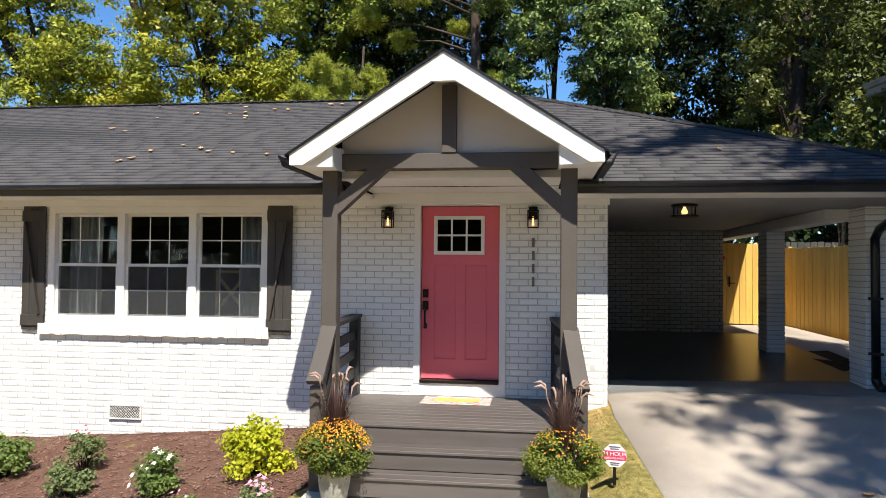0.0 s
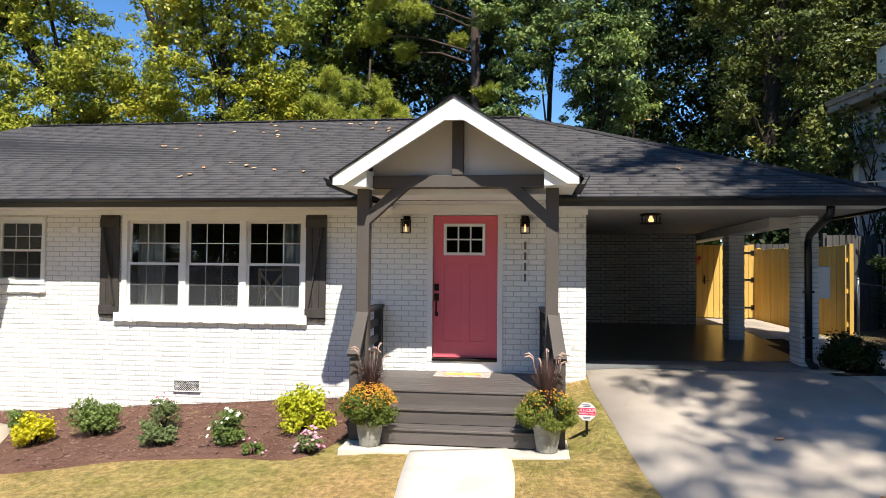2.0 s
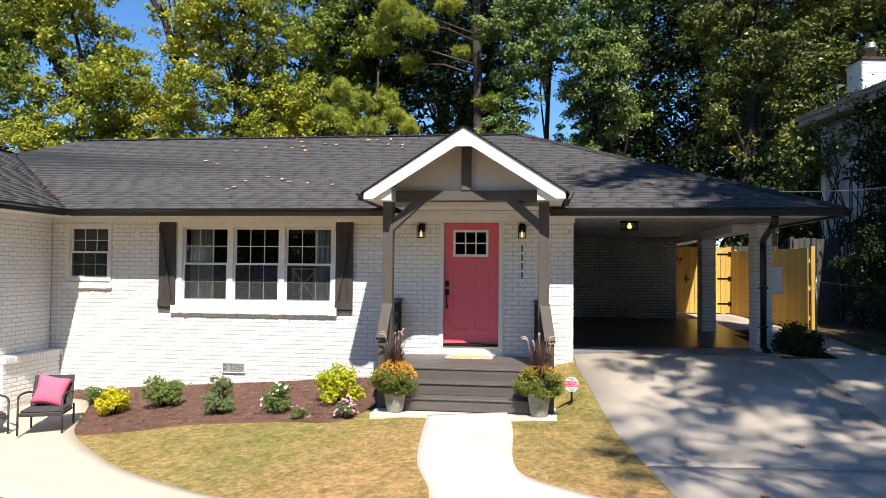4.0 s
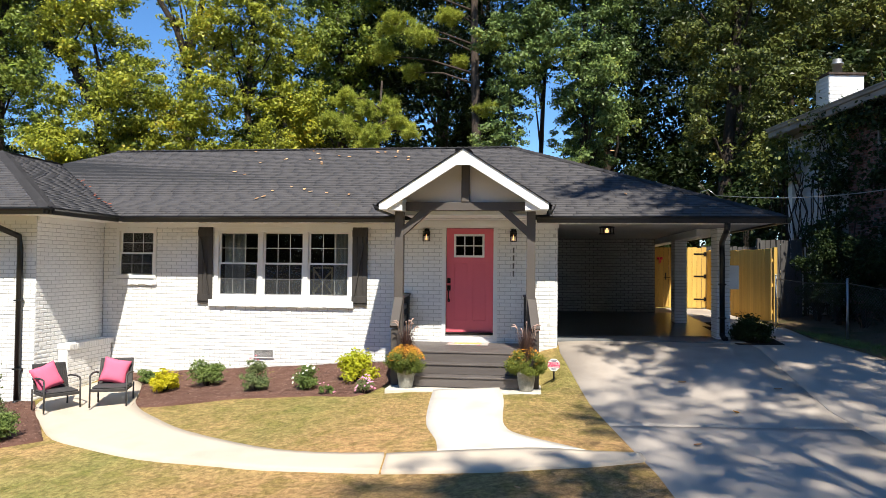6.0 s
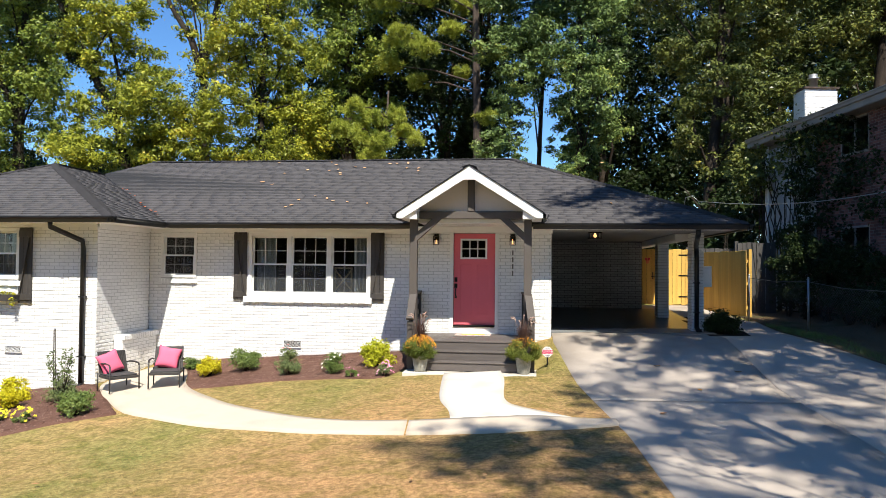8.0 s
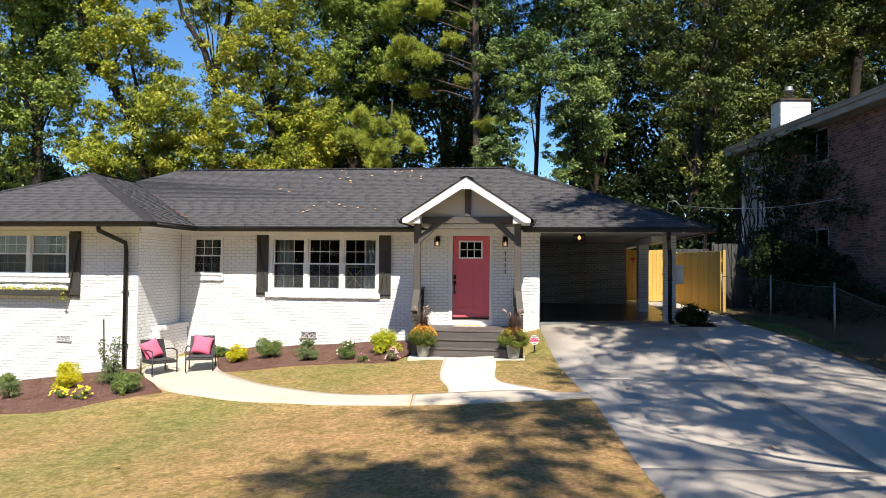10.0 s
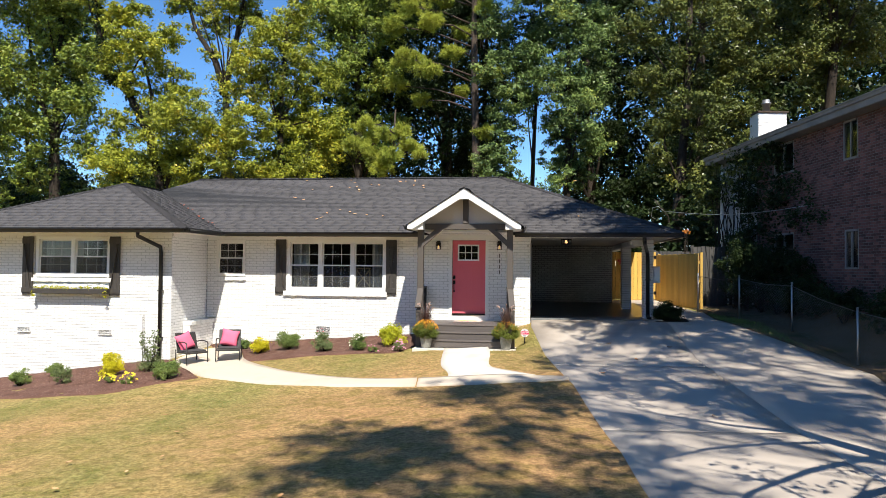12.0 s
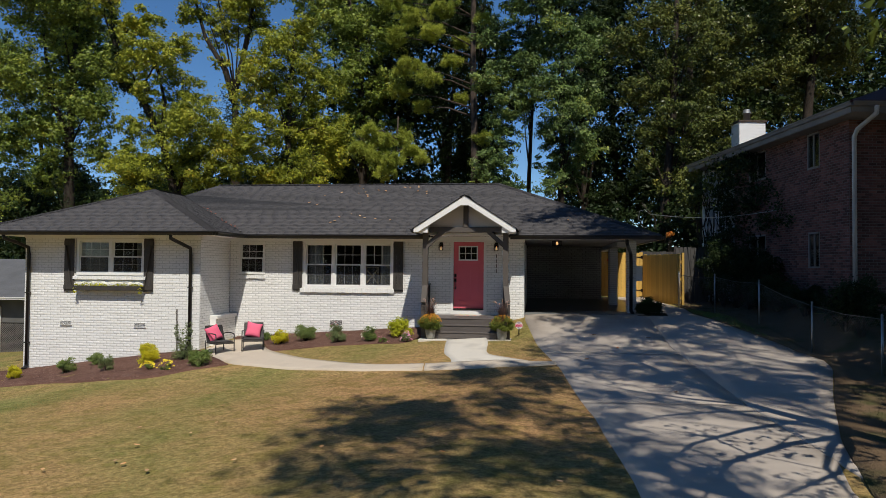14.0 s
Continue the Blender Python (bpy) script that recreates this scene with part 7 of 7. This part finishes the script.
# flower box under the wing window
fb = empty("window_box", (-10.40, -2.19, 1.29), "dark wooden window box with white flowers and trailing ivy", "window box")
part("trough", boxes((-1.07, 1.07, -0.10, 0.10, -0.045, 0.085), bevel=0.006), M_DARKWOOD, fb)
leaf_cloud("ivy", [(x, random.uniform(-.1, .05), random.uniform(0.08, 0.14)) for x in np.linspace(-1.05, 1.05, 22)] + [(sx * 1.03, -0.10, z) for sx in (-1, 1) for z in (-0.1, 0.0)], [0.06] * 26, 30, 0.045, M_LIME, fb)
for k in range(24):
    h = blooms(fb, 9, 0.10, 0.06, 0.06, M_WHITE, 0.12)
    h.location = (-1.0 + 2.0 * k / 23 + random.uniform(-.03, .03), -0.04 + random.uniform(-.04, .03), random.uniform(0, 0.03))
    

# ---------------------------------------------------------------- fences
def board_fence(name, label, p, q, z0, z1, m, w=0.14, posts=True):
    """Upright boards on rails between p and q."""
    p, q = Vector((*p, 0)), Vector((*q, 0))
    f = empty(name, p, label, "fence")
    d = (q - p).normalized()
    L = (q - p).length
    n = max(1, round(L / w))
    ang = math.atan2(d.y, d.x)
    f.rotation_euler = (0, 0, ang)
    pool = []
    for k in range(4):
        bm = boxes((0.004, w - 0.004, -0.02, 0.0, 0, z1 - z0), bevel=0.002)
        me = bpy.data.meshes.new("board")
        bm.to_mesh(me)
        bm.free()
        me.materials.append(m)
        pool.append(me)
    for k in range(n):
        b = new("board", random.choice(pool))
        b.parent = f
        b.location = (k * L / n, random.uniform(-0.003, 0.003), z0 + random.uniform(-0.015, 0.012))
    for z in (z0 + 0.25, (z0 + z1) / 2, z1 - 0.3):
        part("rail", boxes((0, L, 0.001, 0.04, z - 0.045, z + 0.045)), m, f)
    if posts:
        k = 0.0
        while k <= L + 0.01:
            part("post", boxes((k - 0.045, k + 0.045, 0.041, 0.13, z0 - 0.2, z1 + 0.04)), m, f)
            k += L / max(1, round(L / 2.4))
    return f


gate = board_fence("gate", "new yellow pine board gate with black strap hinges", (4.62, 8.93), (6.44, 8.90), 0.86, 2.70, M_PINE_BOARD, posts=False)
for z in (1.12, 1.82, 2.50):
    part("hinge", boxes((1.45, 1.80, -0.032, -0.021, z - 0.022, z + 0.022), (1.74, 1.82, -0.036, -0.021, z - 0.06, z + 0.06)), M_BLACK, gate, "black strap hinge")
part("latch", boxes((0.60, 0.63, -0.05, -0.021, 1.70, 1.92), (0.56, 0.74, -0.042, -0.021, 1.77, 1.79)), M_BLACK, gate, "black thumb latch")
board_fence("fence", "new yellow pine privacy fence in shade", (6.46, 8.88), (7.33, 5.62), 0.70, 2.58, M_PINE_BOARD)
board_fence("old_fence", "weathered grey board fence behind the pine panel", (7.40, 6.85), (8.55, 7.05), 0.70, 2.86, M_OLD_BOARD)
board_fence("old_fence", "weathered grey board fence behind the pine panel", (6.5, 9.6), (8.5, 9.3), 0.70, 2.75, M_OLD_BOARD)
board_fence("back_fence", "weathered grey board fence across the back yard", (-13, 13.5), (6.4, 13.8), 0.30, 2.2, M_OLD_BOARD, 0.2)
cap_box = tagged(part("utility_box", boxes((5.135, 5.33, 1.16, 1.30, 1.63, 2.11), bevel=0.012), M_TRIM), "white plastic utility box fixed to the column", "utility box")
part("cover", boxes((5.15, 5.315, 1.148, 1.159, 1.66, 2.08), bevel=0.004), M_TRIM, cap_box)


def chain_link(stations):
    """Chain-link fence: steel posts, top rail and woven diagonal wires that follow the ground."""
    f = empty("chain_link_fence", (*stations[0], 0), "rusty-grey chain-link fence with steel posts along the drive", "chain-link fence")
    o = Vector(f.location)
    for x, y in stations:
        z = ground_z(x, y)
        bm = bmesh.new()
        tube(bm, [(x - o.x, y - o.y, z - 0.1), (x - o.x, y - o.y, z + 1.24)], 0.024, 8)
        lathe(bm, ((0.028, 0.0), (0.026, 0.03), (0.008, 0.045)), (x - o.x, y - o.y, z + 1.235), 8)
        part("post", bm, M_GALV, f)
    for (ax, ay), (bx, by) in zip(stations, stations[1:]):
        L = math.hypot(bx - ax, by - ay)
        za, zb = ground_z(ax, ay) + 0.05, ground_z(bx, by) + 0.05
        H, step = 1.12, 0.075
        bm = bmesh.new()

        def at(s, h):
            t = s / L
            sag = -0.05 * math.sin(math.pi * t)
            return Vector((ax + (bx - ax) * t - o.x, ay + (by - ay) * t - o.y, za + (zb - za) * t + h + sag * (h / H)))
        s = -H
        while s < L:
            for sign_ in (1, -1):
                s0, s1 = (s, s + H) if sign_ > 0 else (s + H, s)
                pts = []
                for k in range(4):
                    ss = s0 + (s1 - s0) * k / 3
                    pts.append((ss, H * k / 3))
                inside_pts = [(a, h) for a, h in pts if 0 <= a <= L]
                if len(inside_pts) >= 2:
                    tube(bm, [at(a, h) for a, h in inside_pts], 0.0022, 3, cap=False)
            s += step
        part("wire_mesh", bm, M_FENCE, f)
        bm = bmesh.new()
        tube(bm, [at(0, H), at(L / 2, H), at(L, H)], 0.008, 6)
        part("top_wire", bm, M_FENCE, f)
    return f


chain_link([(7.05, 4.4), (7.66, 1.86), (8.30, -0.55), (8.70, -3.39), (9.0, -6.3), (9.2, -9.2), (9.3, -12.2), (9.3, -15.2)])
bm = bmesh.new()
tube(bm, [Vector((6.75, 9.0, 4.30)).lerp(Vector((10.35, 1.2, 4.05)), t) - Vector((0, 0, 0.28 * math.sin(math.pi * t))) for t in np.linspace(0, 1, 14)], 0.012, 5)
tube(bm, [(6.75, 9.0, 4.30), (6.55, 9.1, 4.5), (6.35, 9.2, 4.45), (6.3, 9.2, 4.1), (6.5, 9.2, 4.0)], 0.010, 5)
tagged(part("service_cable", bm, M_GALV), "grey overhead service cable to the brick house", "cable")

# ---------------------------------------------------------------- carport lamp, leaves, litter
cl = empty("ceiling_lamp", (2.68, 0.80, SOFFIT_Z), "black flush-mount carport lamp, lit", "ceiling lamp")
bm = bmesh.new()
lathe(bm, ((0.05, 0.0), (0.16, -0.002), (0.16, -0.03), (0.05, -0.03)), sides=20)
part("canopy", bm, M_BLACK, cl)
bm = bmesh.new()
for k in range(4):
    a = math.tau * k / 4 + 0.4
    box(bm, 0.15 * math.cos(a) - 0.008, 0.15 * math.cos(a) + 0.008, 0.15 * math.sin(a) - 0.008, 0.15 * math.sin(a) + 0.008, -0.14, -0.03)
lathe(bm, ((0.14, -0.155), (0.165, -0.155), (0.165, -0.135), (0.14, -0.135)), sides=20)
part("cage", bm, M_BLACK, cl)
bm = bmesh.new()
lathe(bm, ((0.01, -0.13), (0.035, -0.115), (0.04, -0.085), (0.02, -0.05), (0.018, -0.031)), sides=12)
part("bulb", bm, M_BULB, cl, "glowing bulb")


def fallen_leaf(p, n, size, material, group):
    """One curled dry leaf lying on a surface."""
    n = Vector(n).normalized()
    t = n.orthogonal().normalized()
    t.rotate(Matrix.Rotation(random.uniform(0, math.tau), 3, n))
    b = n.cross(t)
    bm = bmesh.new()
    rows = []
    for k in range(5):
        u = -1 + k / 2
        w = 0.55 * (1 - u * u * 0.8)
        rows.append([bm.verts.new(t * (u * size / 2) + b * (s * w * size / 2) + n * (0.012 + 0.10 * size * (abs(s) + u * u * 0.5))) for s in (-1, 0, 1)])
    for r0, r1 in zip(rows, rows[1:]):
        for i in range(2):
            bm.faces.new((r0[i], r0[i + 1], r1[i + 1], r1[i]))
    ob = part("fallen_leaf", bm, material)
    ob.location = p
    tagged(ob, "curled dry leaf lying where it fell", "leaf", group)


M_DRY = mat("dry_leaf", (0.50, 0.22, 0.07), (0.62, 0.42, 0.24), 8, 0.8, 60, 0.2, 0.1, obj=0.35)
M_RUST = mat("rust_leaf", (0.46, 0.13, 0.055), (0.36, 0.085, 0.04), 8, 0.8, 60, 0.2, 0.1, obj=0.3)
slope_n = (0, -(RIDGE_Z - EAVE_Z), RIDGE_Y - EAVE_Y)
for k in range(30):
    x = random.choice((random.gauss(-4.2, 0.5), random.uniform(-7, 4.5), random.uniform(-6, -1.4)))
    yy = EAVE_Y + 0.15 + (RIDGE_Y - EAVE_Y - 0.3) * (random.random() if k > 10 else random.uniform(0.72, 0.97))
    zz = EAVE_Z + (yy - EAVE_Y) * (RIDGE_Z - EAVE_Z) / (RIDGE_Y - EAVE_Y)
    if -1.6 < x < 1.7 and yy < 2.2:
        x -= 3.4
    fallen_leaf((x, yy, zz + 0.012), slope_n, random.uniform(0.07, 0.13), M_DRY, "leaves on the roof")
for k in range(16):
    v = P_EI.lerp(P_WB, random.uniform(0.08, 0.72) ** 1.0)
    fallen_leaf(v + Vector((random.uniform(-.07, .07), random.uniform(-.05, .05), 0.035)), (0.1, -0.3, 1), random.uniform(0.04, 0.09), M_RUST, "leaves on the roof")
for x, y in ((4.08, -3.33), (3.2, -5.0), (3.6, -2.0), (5.0, -2.2), (4.6, -8.2)):
    fallen_leaf((x, y, ground_z(x, y) + 0.022), (0, 0, 1), 0.12, M_ORANGE if x == 4.08 else M_DRY, "leaves on the ground")
for k in range(26):
    x, y = random.uniform(-7.5, 2.4), random.uniform(-14, -6.6)
    fallen_leaf((x, y, ground_z(x, y) + 0.03), (0, 0, 1), random.uniform(0.06, 0.11), M_DRY, "leaves on the ground")

# grass blades, clippings and mulch chips
def on_walk(x, y):
    """Whether a spot is paved or bedded, by the lie of the walk and beds."""
    if x > lerp_path(DRIVE_L, y) - 0.02:
        return True
    if y > -2.5 and x < 1.36:
        return True
    if -0.36 - 0.04 < x < 0.9 and y > -5.2 and not (x < -0.36 + 0.17 * max(0.0, -y - 2.5) * 0.5):
        return True
    return False


def blades(name, n, x0, x1, y0, y1, keep, material, low, high, width, label):
    v, f = [], []
    for _ in range(n):
        x, y = random.uniform(x0, x1), random.uniform(y0, y1)
        if not keep(x, y):
            continue
        z = turf(x, y)
        a, h = random.uniform(0, math.tau), random.uniform(low, high)
        dx, dy = math.cos(a) * width, math.sin(a) * width
        lx, ly = random.uniform(-1.4, 1.4) * h, random.uniform(-1.4, 1.4) * h
        n0 = len(v)
        v += [(x - dx, y - dy, z - 0.004), (x + dx, y + dy, z - 0.004), (x + lx, y + ly, z + h)]
        f.append([n0, n0 + 1, n0 + 2])
    return stuffed(soup(name, v, f, material), label, "grass")


M_BLADE = leaf_mat("grass_blade", (0.38, 0.242, 0.103), (0.235, 0.193, 0.060), None, 0.7, 0.3)
blades("grass", 60000, -9.0, 3.0, -15.5, -5.9, lambda x, y: not on_walk(x, y) and y < -6.1 and (x > -6.2 or y < -5.6), M_BLADE, 0.008, 0.022, 0.005, "short dry lawn grass")
M_BLADE_G = leaf_mat("green_grass_blade", (0.30, 0.248, 0.096), (0.205, 0.208, 0.070), None, 0.7, 0.3)
blades("grass", 26000, -5.4, -0.2, -5.6, -2.5, lambda x, y: y > -5.4 + 0.75 * max(0, -x - 1.8) and x < -0.33, M_BLADE_G, 0.006, 0.014, 0.004, "short dry lawn grass beside the walk")
blades("grass", 14000, 0.85, 2.5, -5.2, -0.1, lambda x, y: x < lerp_path(DRIVE_L, y) - 0.03 and (y > -4.4 or y > -4.9 and x > 1.2) and (x > 1.37 or y < -2.5), M_BLADE_G, 0.006, 0.014, 0.004, "short lawn grass between the walk and the drive")
blades("grass", 9000, 6.9, 10.2, -14.0, 5.5, lambda x, y: x > lerp_path(DRIVE_R, y) + 0.03, M_LEAF_C, 0.03, 0.09, 0.006, "rough shaded grass along the fence")
blades("grass", 16000, 6.4, 8.6, -2.2, 4.6, lambda x, y: lerp_path(DRIVE_R, y) + 0.03 < x < 7.75 - 0.2 * y, M_SHRUB, 0.07, 0.13, 0.006, "fresh green grass strip beside the drive")
chips_v, chips_f = [], []
for ob in list(bed.children):
    me = ob.data
    tops = [p for p in me.polygons if p.normal.z > 0.6]
    areas = np.array([p.area for p in tops])
    for k in RNG.choice(len(tops), 8500, p=areas / areas.sum()):
        p = tops[int(k)]
        w = RNG.dirichlet(np.ones(len(p.vertices)))
        c = sum((me.vertices[i].co * float(q) for i, q in zip(p.vertices, w)), Vector())
        a = random.uniform(0, math.tau)
        l, t = random.uniform(0.008, 0.026), random.uniform(0.003, 0.007)
        d, s = Vector((math.cos(a), math.sin(a), random.uniform(-.35, .35))) * l, Vector((-math.sin(a), math.cos(a), random.uniform(-.2, .5))) * t
        n0 = len(chips_v)
        c += Z * 0.008
        chips_v += [tuple(c - d - s), tuple(c + d - s), tuple(c + d + s), tuple(c - d + s)]
        chips_f.append([n0, n0 + 1, n0 + 2, n0 + 3])
M_CHIP = mat("mulch_chip", (0.165, 0.085, 0.062), (0.250, 0.150, 0.112), 6, 0.9, 60, 0.3, 0.0, island=0.4)
stuffed(soup("mulch_chips", chips_v, chips_f, M_CHIP), "loose shredded red-brown wood mulch", "mulch")


# ---------------------------------------------------------------- small fixtures
spot = empty("porch_spotlight", (-0.775, -1.50, 2.83), "small black spotlight under the porch knee brace", "spotlight")
bm = bmesh.new()
tube(bm, [(-0.015, 0, 0.02), (0.03, 0, 0.05)], [0.017, 0.013], 10)
part("head", bm, M_BLACK, spot)
bm = bmesh.new()
tube(bm, [(-0.03, 0, -0.02), (-0.012, 0, -0.012), (0.0, 0.0, 0.03)], 0.010, 8)
part("bracket", bm, M_BLACK, spot)
junction = tagged(part("junction_box", boxes((-6.05, -5.945, -0.022, 0.0, 2.51, 2.61), bevel=0.006), M_BRICK), "small square junction box painted over on the brick", "junction box")
part("cover", boxes((-6.035, -5.96, -0.027, -0.0225, 2.525, 2.595), bevel=0.002), M_BRICK, junction)
tuft = shrub(7.45, 8.3, 0.36, 0.3, M_TUFT, 0.10, "spray of orange-red autumn leaves above the fence", 8, 40, name="autumn_spray", lift=2.55)
corner = part("corner_board", boxes((HX - 0.03, HX + 0.0, HL - 0.05, HL + 0.12, 0.3, 6.05), (HX - 0.03, HX + 0.25, HL + 0.12, HL + 0.15, 0.3, 6.05)), M_TRIM, neighbour, "flaking white corner board")
dark_bed = tagged(part("mulch_patch", prism([(5.10, 2.3, 0.680), (5.60, 2.75, 0.690), (5.72, 4.5, 0.735), (5.10, 4.25, 0.735)], (0, 0, -0.1)), M_BARK), "dark soil patch beside the carport slab", "mulch bed", kind="structure")
bow = empty("gate_bow", (5.06, 8.88, 2.36), "small red ribbon bow tied to the gate", "ribbon bow")
bm = bmesh.new()
for s in (-1, 1):
    lathe(bm, ((0.004, -0.05), (0.035, -0.02), (0.040, 0.02), (0.012, 0.05)), (0.045 * s, -0.01, 0.0), 8)
part("loop", bm, M_RED, bow)
part("tail", boxes((-0.035, -0.008, -0.006, 0.0, -0.16, -0.02), (0.006, 0.034, -0.006, 0.0, -0.14, -0.02), bevel=0.002), M_RED, bow)

# ---------------------------------------------------------------- bricks of the walls
for wall, cells, origin, along, out, material, near in WALLS:
    close = [c for c in cells if near and near(*c)]
    if len(close) > 300:
        mid = sum(c[0] for c in close) / len(close)
        close = sorted(close, key=lambda c: abs((c[0] + c[1]) / 2 - mid) + 0.6 * abs(c[2] - 1.5))[:300]
    chosen = set(close)
    rest = [c for c in cells if c not in chosen]
    brickwork("brickwork", rest, origin, along, out, material, wall)
    if close:
        single_bricks(close, origin, along, out, material, wall)
